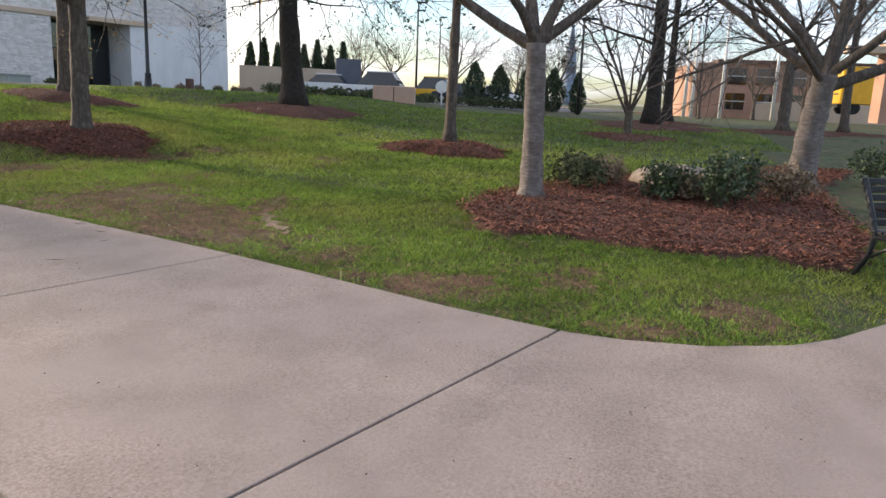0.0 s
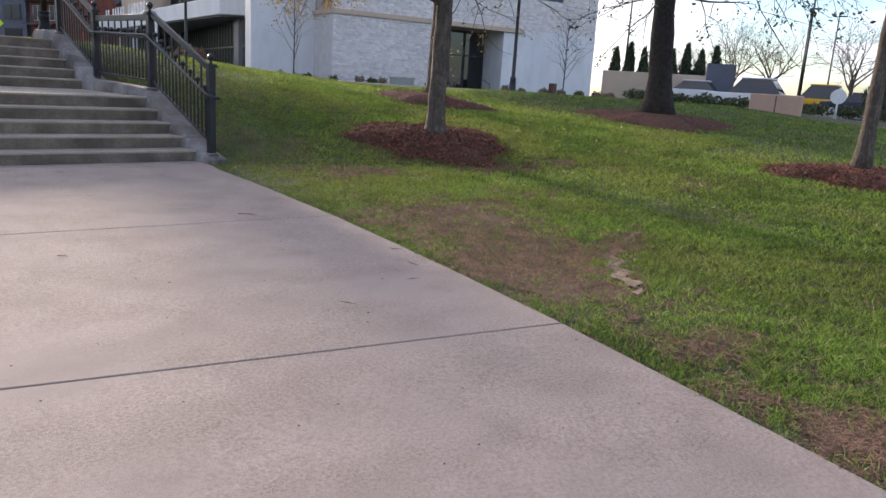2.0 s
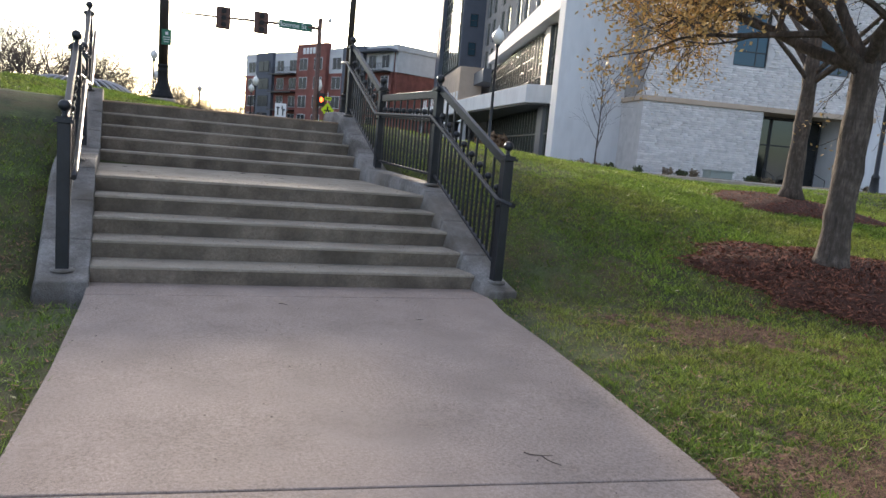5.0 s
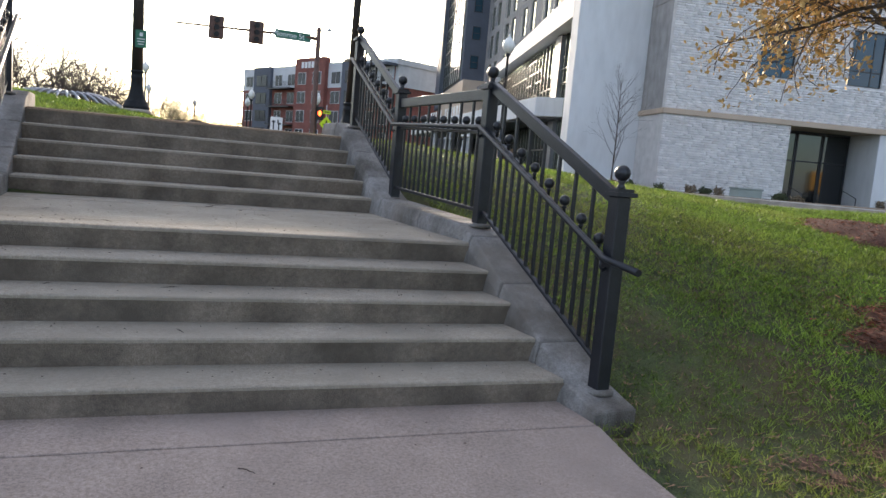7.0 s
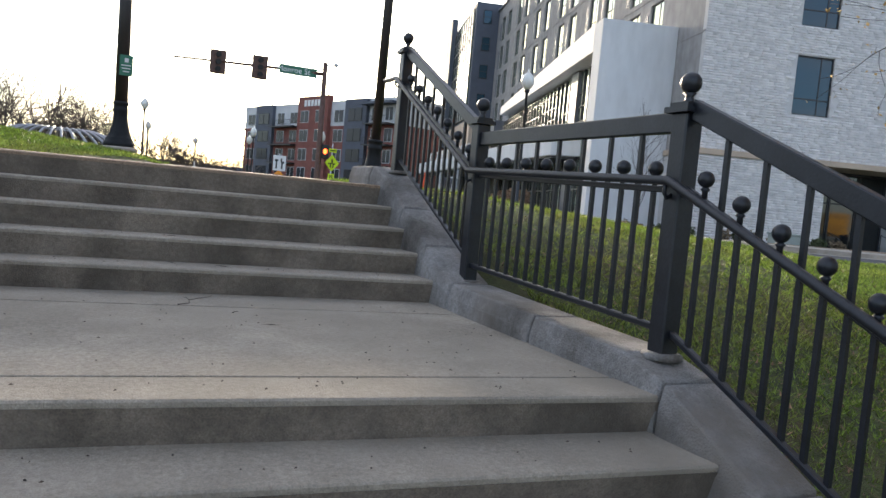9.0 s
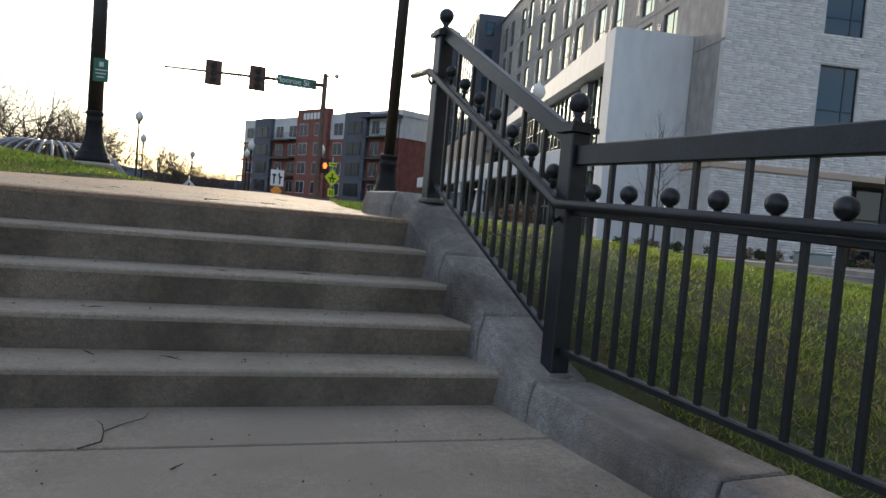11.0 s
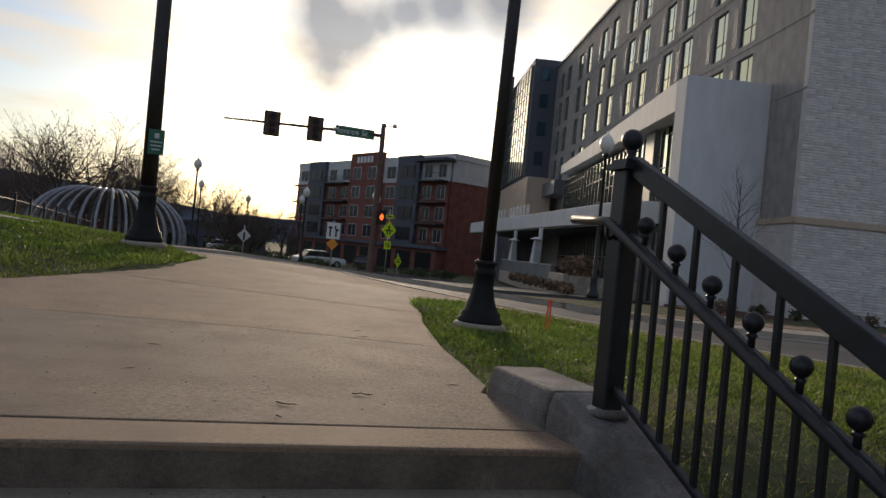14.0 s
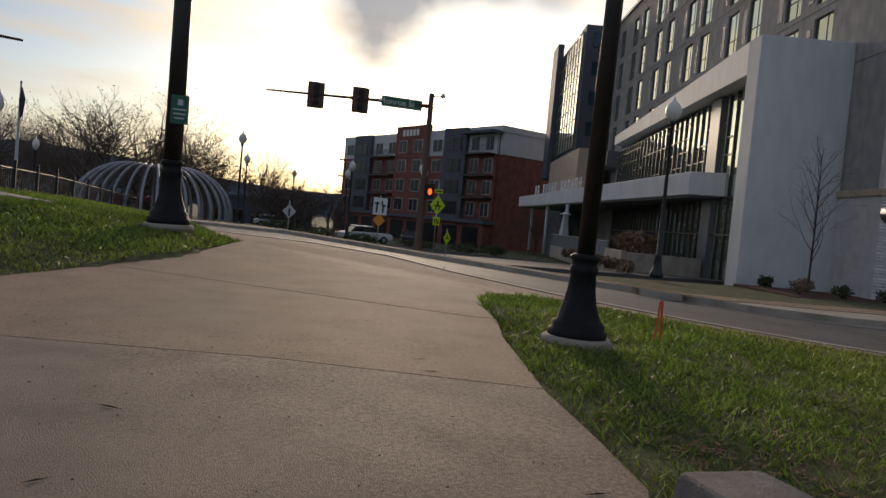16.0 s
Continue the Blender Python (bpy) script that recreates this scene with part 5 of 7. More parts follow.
# ---- worn earth and lawn blades ----
def wear(x, y):
    """0 on full grass to 1 on bare earth: trodden patches with broken edges."""
    n = (np.sin(x * 2.1 + np.sin(y * 1.7) * 1.3) * np.sin(y * 2.4 + np.cos(x * 1.9)) * 0.30 + np.sin(x * 5.3 + 1.7 * np.sin(y * 4.1)) * np.sin(y * 6.1 + 1.3 * np.cos(x * 4.7)) * 0.28
         + np.sin(x * 13 + 2 * np.sin(y * 11)) * np.sin(y * 14.5 + 2 * np.cos(x * 12)) * 0.26)
    w = 0 * x
    for cx, cy, ax, ay, turn, k in ((-0.15, -5.3, 2.2, 0.95, 66, 1.15), (0.25, -4.2, 1.1, 0.7, 0, 0.95), (-0.85, -6.5, 0.6, 0.55, 0, 1.0), (0.6, -6.0, 1.0, 0.4, 25, 0.95), (5.0, -4.8, 0.9, 0.35, 20, 0.9), (7.2, -2.6, 1.2, 0.4, 30, 0.8),
                                    (-1.7, -8.6, 0.45, 0.85, 22, 1.0), (-1.1, -7.6, 0.5, 0.35, 10, 0.8), (1.5, -1.7, 1.2, 0.6, -35, 0.85), (2.2, -4.0, 0.9, 0.45, -20, 0.75), (-1.0, -9.6, 0.6, 0.5, 10, 0.8), (-1.5, -11.0, 0.5, 0.35, 0, 0.75), (-2.15, -10.3, 0.25, 0.4, 0, 0.75),
                                    (0.8, -8.2, 0.7, 0.3, 15, 0.7), (-4.3, 0.6, 0.4, 0.7, 0, 0.95), (-4.3, -2.4, 0.5, 0.9, 8, 0.8), (-6.0, -3.2, 1.0, 0.6, 30, 0.7), (3.4, -2.4, 1.4, 0.5, -15, 0.8), (-2.6, 15.1, 0.6, 0.4, 0, 0.7), (0.55, 6.6, 0.3, 0.5, 0, 0.6)):
        c, s = math.cos(radians(turn)), math.sin(radians(turn))
        u, v = (x - cx) * c + (y - cy) * s, -(x - cx) * s + (y - cy) * c
        w = np.maximum(w, k * np.exp(-((u / ax) ** 2 + (v / ay) ** 2)))
    return np.clip((w + n * 0.8 * np.minimum(1, w * 3) - 0.34) * 1.7, 0, 1)


def bare_patch(name, label, x0, x1, y0, y1, step, on, lift, material):
    xs, ys = np.arange(x0, x1, step), np.arange(y0, y1, step)
    X, Y = np.meshgrid(xs, ys)
    g = np.random.default_rng(8)
    X, Y = X + g.normal(size=X.shape) * step * 0.25, Y + g.normal(size=Y.shape) * step * 0.25
    Z = land(X, Y) + lift + g.normal(size=X.shape) * 0.003 + np.sin(X * 1.7 + 0.6 * np.sin(Y * 0.9)) * np.sin(Y * 1.3 + np.cos(X * 0.7)) * 0.012
    n, m = X.shape
    idx = np.arange(n * m).reshape(n, m)
    keep = on(X, Y)[:-1, :-1]
    f = np.stack([idx[:-1, :-1], idx[:-1, 1:], idx[1:, 1:], idx[1:, :-1]], -1)[keep]
    tagged(new(name, np_mesh(name, np.stack([X, Y, Z], -1).reshape(-1, 3), f, M[material], True)), label, "bare soil", kind="structure")


def off_path(x, y):
    return x > np.interp(y, [p[1] for p in (RIGHT_EDGE + CORNER)[::-1]], [p[0] for p in (RIGHT_EDGE + CORNER)[::-1]]) + 0.05


def streak(x, y):
    """Distance from the line of a dried trickle of dirt."""
    cx = np.interp(y, [-6.9, -6.45, -6.1, -5.9], [-0.55, -0.1, 0.4, 1.2])
    return np.abs(x - cx) + 0.05 * np.sin(y * 31) + 0.04 * np.sin(x * 23)


bare_patch("ground_bare", "worn red-brown bare earth in the lawn", -2.3, 8.6, -11.6, -0.6, 0.05, lambda x, y: (wear(x, y) > 0.34) & off_path(x, y), -0.006, "earth")
bare_patch("ground_dirt", "pale streak of dry dirt across the worn lawn", -1.0, 1.5, -6.9, -5.85, 0.03, lambda x, y: streak(x, y) < 0.085, 0.008, "dirt")


def lawn():
    rng = np.random.default_rng(9)
    path = np.array([r[1:3] for r in ROWS])
    sets = []
    for n, (x0, x1, y0, y1) in ((800000, (-9, 9, -13, 4)), (330000, (-2.4, 2.5, -11.5, -2)), (270000, (0.2, 12, -3, 12)), (360000, (-9, 4.5, 5.5, 24)), (200000, (4, 24, -14, 9))):
        sets.append(np.stack([rng.uniform(x0, x1, n), rng.uniform(y0, y1, n)], -1))
    p = np.concatenate(sets)
    x, y = p[:, 0], p[:, 1]
    lane = [(a - 0.005, b) for a, b in RIGHT_EDGE] + CORNER + [(-1.1, -11.96), (-0.33, -12.43), (0.6, -12.75), (2.2, -12.9), (14, -13.1), (14, -22), (-16, -22), (-16, -6.5), (-9.5, -7.6)] + LEFT_EDGE[::-1]
    bad = in_poly(x, y, lane) | in_poly(x + rng.normal(size=len(x)) * 0.06, y + rng.normal(size=len(x)) * 0.06, BED)
    bad |= in_poly(x, y, [(-7, 15.3), (-5.2, 15.35), (-4.3, 15.75), (-3.85, 16.25), (-4.7, 16.45), (-7, 16.7)])
    bad |= (x > -3.95) & (x < 0.22) & (y > -0.2) & (y < 6.15)
    bad |= in_poly(x, y, PLAZA)
    c = from_kerb(x, y)
    bad |= c > -0.04
    for i, (mx, my, r, h) in enumerate(MOUNDS):
        an = np.arctan2(y - my, x - mx)
        rag = 1 + 0.13 * np.sin(3 * an + i + 1) + 0.09 * np.sin(7 * an + 2 * i + 2) + 0.06 * np.sin(13 * an)
        bad |= np.hypot(x - mx, y - my) < r * rag * (0.84 + 0.16 * rng.random(len(x)))
    bad |= np.hypot(x - 1.06, y - 9.0) < 0.30
    bad |= np.hypot(x + 2.2, y - 15.2) < 0.42
    worn = wear(x, y)
    dry = ~bad & (rng.random(len(x)) < np.clip(worn, 0, 1) * 0.95 + 0.06)
    tuft = (np.sin(x * 31 + 2.5 * np.sin(y * 17)) * np.sin(y * 29 + 2.5 * np.sin(x * 19)) + 0.45 * np.sin(x * 12.7 + 2 * np.sin(y * 7.3)) * np.sin(y * 11.9 + 2 * np.sin(x * 6.7))
            + 0.25 * np.sin(x * 4.1 + 1.8 * np.sin(y * 2.7)) * np.sin(y * 3.7 + 1.9 * np.sin(x * 2.3)))
    bad |= (y > -6.85) & (y < -5.9) & (x > -0.7) & (x < 1.3) & (streak(x, y) < 0.075)
    keep = ~bad & (rng.random(len(x)) > np.clip(worn * 0.95, 0, 0.82)) & (rng.random(len(x)) < np.clip(0.66 + 0.5 * tuft, 0.15, 1))
    q = p[dry]
    a = rng.random(len(q)) * 6.283
    l, w = 0.014 + 0.028 * rng.random(len(q)), 0.003 + 0.004 * rng.random(len(q))
    c = np.column_stack([q, land(q[:, 0], q[:, 1]) + 0.004])
    d, s = np.column_stack([np.cos(a) * l, np.sin(a) * l, rng.random(len(q)) * 0.012]), np.column_stack([-np.sin(a) * w, np.cos(a) * w, 0 * a])
    ob = new("thatch", np_mesh("thatch", np.stack([c - d - s, c - d + s, c + d], 1).reshape(-1, 3), np.arange(len(q) * 3).reshape(-1, 3), M["thatch"]))
    tagged(ob, "dry brown thatch in the worn lawn", "thatch", kind="stuff")
    p, tuft = p[keep], tuft[keep]
    n = len(p)
    near = np.sqrt(((p[:, None, ::1] - path[None, ::2]) ** 2).sum(-1)).min(1)
    z = land(p[:, 0], p[:, 1]) - 0.015
    h = (0.016 + 0.032 * rng.random(n) ** 1.5) * np.clip(0.9 + near * 0.05, 0.9, 1.6) * np.clip(1.05 + 0.35 * tuft, 0.6, 1.6)
    w = (0.0025 + 0.003 * rng.random(n)) * np.clip(near / 3.2, 1, 3.2)
    a = rng.random(n) * 2 * np.pi
    lean = rng.normal(size=(n, 2)) * 0.8
    base = np.column_stack([p, z])
    s = np.column_stack([np.cos(a) * w, np.sin(a) * w, np.zeros(n)])
    tip = base + np.column_stack([lean * h[:, None], h])
    v = np.stack([base - s, base + s, tip], 1).reshape(-1, 3)
    ob = new("grass", np_mesh("grass", v, np.arange(n * 3).reshape(-1, 3), M["blade"]))
    tagged(ob, "short green grass with worn thin patches", "grass", kind="stuff")


lawn()

# ---- shrubs, stone and bench in the bed ----
for i, (x, y, r, h, m) in enumerate(((4.0, -9.25, 0.55, 0.30, "hedge"), (4.6, -9.6, 0.5, 0.25, "leaf_dry"), (3.6, -10.5, 0.38, 0.30, "leaf"), (3.3, -11.2, 0.42, 0.42, "leaf"), (4.1, -11.5, 0.5, 0.40, "leaf"), (4.4, -12.2, 0.5, 0.30, "leaf_dry"), (3.9, -10.9, 0.5, 0.22, "leaf_dry"), (7.6, -14.2, 0.6, 0.38, "leaf"))):
    clump("shrub", "dark evergreen shrub in the mulch bed" if m == "leaf" else "dry twiggy shrub in the mulch bed", "shrub", foot(x, y, 0.03), r, h, 1500, 0.035, M[m], 50 + i, "shrubs in the mulch bed")
bm = BM()
bmesh.ops.create_icosphere(bm, subdivisions=3, radius=1)
for v in bm.verts:
    v.co *= 1 + 0.18 * noise.noise(v.co * 2.2)
    v.co = Vector((v.co.x * 0.55, v.co.y * 0.75, v.co.z * 0.25))
b = part("boulder", bm, M["stone"])
b.matrix_basis = pose(5.3, -10.75, ground_z(5.3, -10.75) + 0.12)
tagged(b, "pale flat boulder lying in the mulch bed", "boulder")


def bench(m):
    root = thing("bench", "black slatted park bench with scrolled iron arms", "bench", m)
    for x in (-0.75, 0.75):
        bm = BM()
        tube(bm, [(x, -0.28, 0.0), (x, -0.20, 0.22), (x, -0.24, 0.42), (x, -0.26, 0.62), (x, -0.12, 0.66), (x, 0.18, 0.64)], 0.025, 8)
        tube(bm, [(x, 0.32, 0.0), (x, 0.18, 0.22), (x, 0.15, 0.42), (x, 0.25, 0.65), (x, 0.36, 0.88)], 0.025, 8)
        tube(bm, [(x, -0.22, 0.40), (x, 0.16, 0.38)], 0.022, 8)
        tube(bm, [(x, -0.18, 0.2), (x, 0.0, 0.3), (x, 0.16, 0.2)], 0.016, 6)
        part("arm", bm, M["iron"], root)
    for k in range(6):
        bm = BM()
        box(bm, -0.78, 0.78, -0.25 + k * 0.075, -0.19 + k * 0.075, 0.42, 0.45)
        soften(bm, 0.006, 1)
        part("seat_slat", bm, M["iron"], root)
    for k in range(6):
        bm = BM()
        box(bm, -0.78, 0.78, 0.17 + k * 0.036, 0.195 + k * 0.036, 0.48 + k * 0.07, 0.54 + k * 0.07)
        soften(bm, 0.006, 1)
        part("back_slat", bm, M["iron"], root)


bench(pose(0.50, -12.95, ground_z(0.5, -12.9) + 0.02, 0, 0, -62))


# ---- lamp columns ----
def big_column(x, y, z, label, wide, tall, shaft, height=10.0, lean=0.0):
    root = thing("street_light_column", label, "street light", pose(x, y, z, 0, lean), "tall street lights")
    bm = BM()
    lathe(bm, [(1.2 * wide, -0.05), (1.2 * wide, 0.02), (1.1 * wide, 0.04)], 24)
    part("footing", bm, M["kerb"], root)
    bm = BM()
    prof = [(1.0, 0.03), (1.0, 0.13), (0.9, 0.15), (0.9, 0.21), (0.77, 0.25), (0.67, 0.33), (0.55, 0.45), (0.47, 0.60), (0.43, 0.78), (0.48, 0.80), (0.48, 0.86), (0.43, 0.88), (0.43, 0.94), (0.52, 0.96), (0.50, 1.0), (0.38, 1.02)]
    lathe(bm, [(max(r * wide, shaft * 1.03), z * tall) for r, z in prof], 28)
    for v in bm.verts:
        if 0.3 * tall < v.co.z < 0.78 * tall:
            a = math.atan2(v.co.y, v.co.x)
            v.co.x *= 1 + 0.05 * math.cos(7 * a)
            v.co.y *= 1 + 0.05 * math.cos(7 * a)
    part("fluted_base", bm, M["cast_iron"], root)
    bm = BM()
    lathe(bm, [(shaft, tall), (shaft * 0.94, 3.0), (shaft * 0.75, height)], 20)
    part("shaft", bm, M["iron_brown"], root)
    bm = BM()
    tube(bm, [(0, 0, height - 0.3), (0.5, 0.3, height + 0.1), (1.6, 0.9, height + 0.15)], 0.04, 8)
    box(bm, 1.4, 2.0, 0.75, 1.15, height + 0.08, height + 0.2)
    part("arm", bm, M["iron_brown"], root)
    return root


big_column(1.06, 9.0, plaza_top(1.06, 9.0) - 0.01, "tall bronze street light on a fluted black base by the plaza", 0.215, 0.63, 0.066, lean=0.8)
poleL = big_column(-2.20, 15.2, ground_z(-2.2, 15.2) + 0.03, "tall bronze street light with a small green sign", 0.29, 0.92, 0.125, lean=-0.6)
bm = BM()
box(bm, -0.06, 0.18, -0.15, -0.135, 1.44, 1.84)
soften(bm, 0.004, 1)
sg = part("sign_plate", bm, M["green_sign"], poleL, "small green sign")
bm = BM()
for q in ((0.03, 0.10, 1.70, 1.78), (-0.03, 0.15, 1.63, 1.65), (-0.02, 0.14, 1.57, 1.59), (0.0, 0.12, 1.51, 1.53)):
    box(bm, q[0], q[1], -0.155, -0.1505, q[2], q[3])
part("lettering", bm, M["siding"], sg)


def globe_lamp(x, y, z, h, group="globe street lamps"):
    root = thing("street_lamp", "black street lamp with a frosted acorn globe", "street lamp", pose(x, y, z), group)
    s = h / 6.3
    bm = BM()
    lathe(bm, [(0.24 * s, 0), (0.24 * s, 0.15), (0.17 * s, 0.3), (0.12 * s, 0.8), (0.14 * s, 0.85), (0.08 * s, 0.95), (0.07 * s, 2.5), (0.055 * s, h - 1.0), (0.10 * s, h - 0.95), (0.12 * s, h - 0.85), (0.06 * s, h - 0.8)], 14)
    part("post", bm, M["iron"], root)
    bm = BM()
    lathe(bm, [(0.10 * s, h - 0.82), (0.25 * s, h - 0.6), (0.29 * s, h - 0.4), (0.22 * s, h - 0.18), (0.10 * s, h - 0.05)], 14)
    part("globe", bm, M["globe"], root, "frosted globe")
    bm = BM()
    lathe(bm, [(0.11 * s, h - 0.06), (0.05 * s, h), (0.02 * s, h + 0.15)], 10)
    part("cap", bm, M["globe"], root)
    return root


globe_lamp(15.1, 29.0, 1.0, 7.0)
globe_lamp(20.0, 10.2, 0.85, 6.4)
for x, y, z, h in ((-0.4, 62, 0.7, 7.0), (0.4, 75, 0.4, 6.5), (8.2, 62, 0.3, 6.2), (9.5, 72, 0.2, 6.2), (13.5, 60, 0.3, 6.5), (11.5, 52, 0.5, 5.5), (-10.5, 38, 1.4, 4.6), (-16.0, 36, 1.6, 9.5), (-14, 60, 0.5, 5), (6.2, 90, -0.3, 7), (31, 70, -0.1, 7.0)):
    globe_lamp(x, y, z, h)


# ---- traffic signal and signs ----
def signal_mast():
    root = thing("traffic_signal", "rust-brown traffic signal mast with three signal heads", "traffic signal", pose(8.47, 40.9, 0.55))
    bm = BM()
    lathe(bm, [(0.30, 0), (0.30, 0.3), (0.2, 0.4), (0.17, 3), (0.13, 8.45)], 16)
    part("mast", bm, M["rust"], root)
    bm = BM()
    tube(bm, [(0, 0, 7.78), (-2, 0.3, 7.80), (-8.3, 1.3, 7.68)], [0.11, 0.09, 0.045], 10)
    part("arm", bm, M["rust"], root)
    for x, y in ((-5.85, 0.95), (-3.6, 0.62)):
        h = new("signal_head")
        h.parent = root
        bm = BM()
        box(bm, x - 0.42, x + 0.42, y - 0.12, y + 0.12, 7.05, 8.35)
        soften(bm, 0.05, 2)
        part("backplate", bm, M["rust"], h)
        bm = BM()
        for k in range(3):
            tube(bm, [(x, y - 0.1, 7.3 + k * 0.4), (x, y - 0.32, 7.28 + k * 0.4)], 0.15, 10)
        part("hood", bm, M["black"], h)
    bm = BM()
    box(bm, -2.62, -0.45, 0.02, 0.06, 7.48, 8.02)
    soften(bm, 0.03, 1)
    sp = part("street_sign", bm, M["green_sign"], root, "green street name sign with white letters")
    cu = bpy.data.curves.new("lettering", "FONT")
    cu.body, cu.size, cu.align_x, cu.align_y, cu.extrude = "Monroe St \u2192", 0.44, "CENTER", "CENTER", 0.004
    tx = new("lettering", cu)
    tx.parent = sp
    tx.matrix_basis = pose(-1.53, 0.012, 7.75, 90, 0, 0)
    tx.data.materials.append(M["white"])
    bm = BM()
    for q in ((-2.6, -0.47, 7.50, 7.53), (-2.6, -0.47, 7.97, 8.0)):
        box(bm, q[0], q[1], 0.012, 0.02, q[2], q[3])
    part("border", bm, M["white"], sp)
    bm = BM()
    box(bm, 0.1, 0.55, -0.3, 0.1, 2.95, 3.75)
    soften(bm, 0.04, 1)
    wk = part("walk_signal", bm, M["black"], root)
    bm = BM()
    lathe(bm, [(0.13, -0.01), (0.14, 0.0), (0.13, 0.01)], 12)
    for v in bm.verts:
        v.co = Vector((v.co.x * 0.8, v.co.z, v.co.y * 1.2))
    lm = part("hand_lamp", bm, M["stake"], wk, "lit red hand signal")
    lm.location = (0.30, -0.315, 3.35)
    bm = BM()
    tube(bm, [(0, 0, 8.3), (0.5, -0.05, 8.35)], 0.03, 6)
    ball(bm, (0.62, -0.06, 8.4), 0.13, 10)
    part("camera_head", bm, M["siding"], root)


signal_mast()


def sign(name, label, at, yaw, height, plates):
    root = thing(name, label, "road sign", pose(*at, 0, 0, yaw), "road signs")
    bm = BM()
    tube(bm, [(0, 0.03, -0.1), (0, 0.03, height)], 0.03, 8)
    part("post", bm, M["steel"], root)
    for shape, z, w, h, m, marks in plates:
        bm = BM()
        if shape == "diamond":
            vs = [bm.verts.new((x * w / 2, y, z + zz * h / 2)) for y in (-0.012, -0.004) for x, zz in ((-1, 0), (0, -1), (1, 0), (0, 1))]
            bm.faces.new(vs[:4])
            bm.faces.new(vs[4:][::-1])
            for k in range(4):
                bm.faces.new((vs[k], vs[4 + k], vs[4 + (k + 1) % 4], vs[(k + 1) % 4]))
            bmesh.ops.recalc_face_normals(bm, faces=bm.faces)
        else:
            box(bm, -w / 2, w / 2, -0.012, -0.004, z - h / 2, z + h / 2)
        pl = part("plate", bm, M[m], root)
        if marks:
            bm = BM()
            for x0, x1, z0, z1 in marks:
                box(bm, x0, x1, -0.018, -0.0125, z + z0, z + z1)
            part("marking", bm, M["black"], pl)


root = thing("signal_mast", "dark mast of a second traffic signal across the street", "signal mast", pose(-17.5, 41.2, 0.9))
bm = BM()
lathe(bm, [(0.30, -0.3), (0.30, 0.3), (0.2, 0.4), (0.17, 3), (0.13, 8.6)], 14)
part("mast", bm, M["rust"], root)
bm = BM()
tube(bm, [(0, 0, 8.2), (3.0, 0.35, 8.15), (6.75, 0.74, 7.97)], [0.11, 0.09, 0.06], 10)
part("arm", bm, M["rust"], root)
sign("pedestrian_sign", "fluorescent yellow-green pedestrian crossing signs on a post", (8.75, 38.9, 0.75), 18, 3.55,
     [("diamond", 2.45, 0.95, 0.95, "lime", [(-0.05, 0.05, -0.05, 0.22), (-0.25, 0.25, -0.06, 0.0), (-0.12, -0.05, -0.25, -0.06), (0.05, 0.12, -0.25, -0.06)]), ("rect", 1.65, 0.42, 0.42, "lime", [(-0.12, -0.07, -0.12, 0.12), (-0.02, 0.13, 0.08, 0.12), (-0.02, 0.02, -0.02, 0.1), (-0.02, 0.13, -0.03, 0.02), (0.09, 0.13, -0.12, 0.0), (-0.02, 0.13, -0.13, -0.09)]), ("rect", 3.15, 0.5, 0.2, "lime", [(-0.18, 0.18, -0.03, 0.03)])])
sign("pedestrian_sign", "low fluorescent yellow-green pedestrian sign on a post", (9.4, 38.9, 0.75), 40, 1.3, [("diamond", 0.85, 0.7, 0.7, "lime", [(-0.2, 0.2, -0.05, 0.0), (-0.04, 0.04, 0, 0.17)])])
sign("lane_sign", "white lane arrow sign above an orange diamond", (5.55, 37.5, 0.85), 5, 2.5,
     [("rect", 2.0, 0.68, 0.8, "white", [(-0.2, -0.12, -0.3, 0.2), (-0.26, -0.06, 0.1, 0.18), (0.1, 0.18, -0.3, 0.05), (0.12, 0.26, 0.0, 0.1), (0.05, 0.13, 0.05, 0.25)]), ("diamond", 1.35, 0.62, 0.62, "orange", [])])
sign("diamond_sign", "white diamond road sign on a post", (2.4, 49.0, 0.6), 5, 2.2, [("diamond", 1.55, 0.85, 0.85, "siding", [(-0.05, 0.05, -0.3, 0.2)])])
root = thing("marker_stakes", "pair of thin red-orange marker stakes in the grass", "marker stake", pose(2.08, 9.49, ground_z(2.08, 9.49) - 0.02))
for dx, tilt in ((-0.03, 2), (0.03, -1)):
    bm = BM()
    box(bm, -0.012, 0.012, -0.004, 0.004, 0, 0.36)
    s = part("stake", bm, M["orange_marker"], root)
    s.matrix_basis = pose(dx, 0, 0, tilt, tilt * 2, 30)


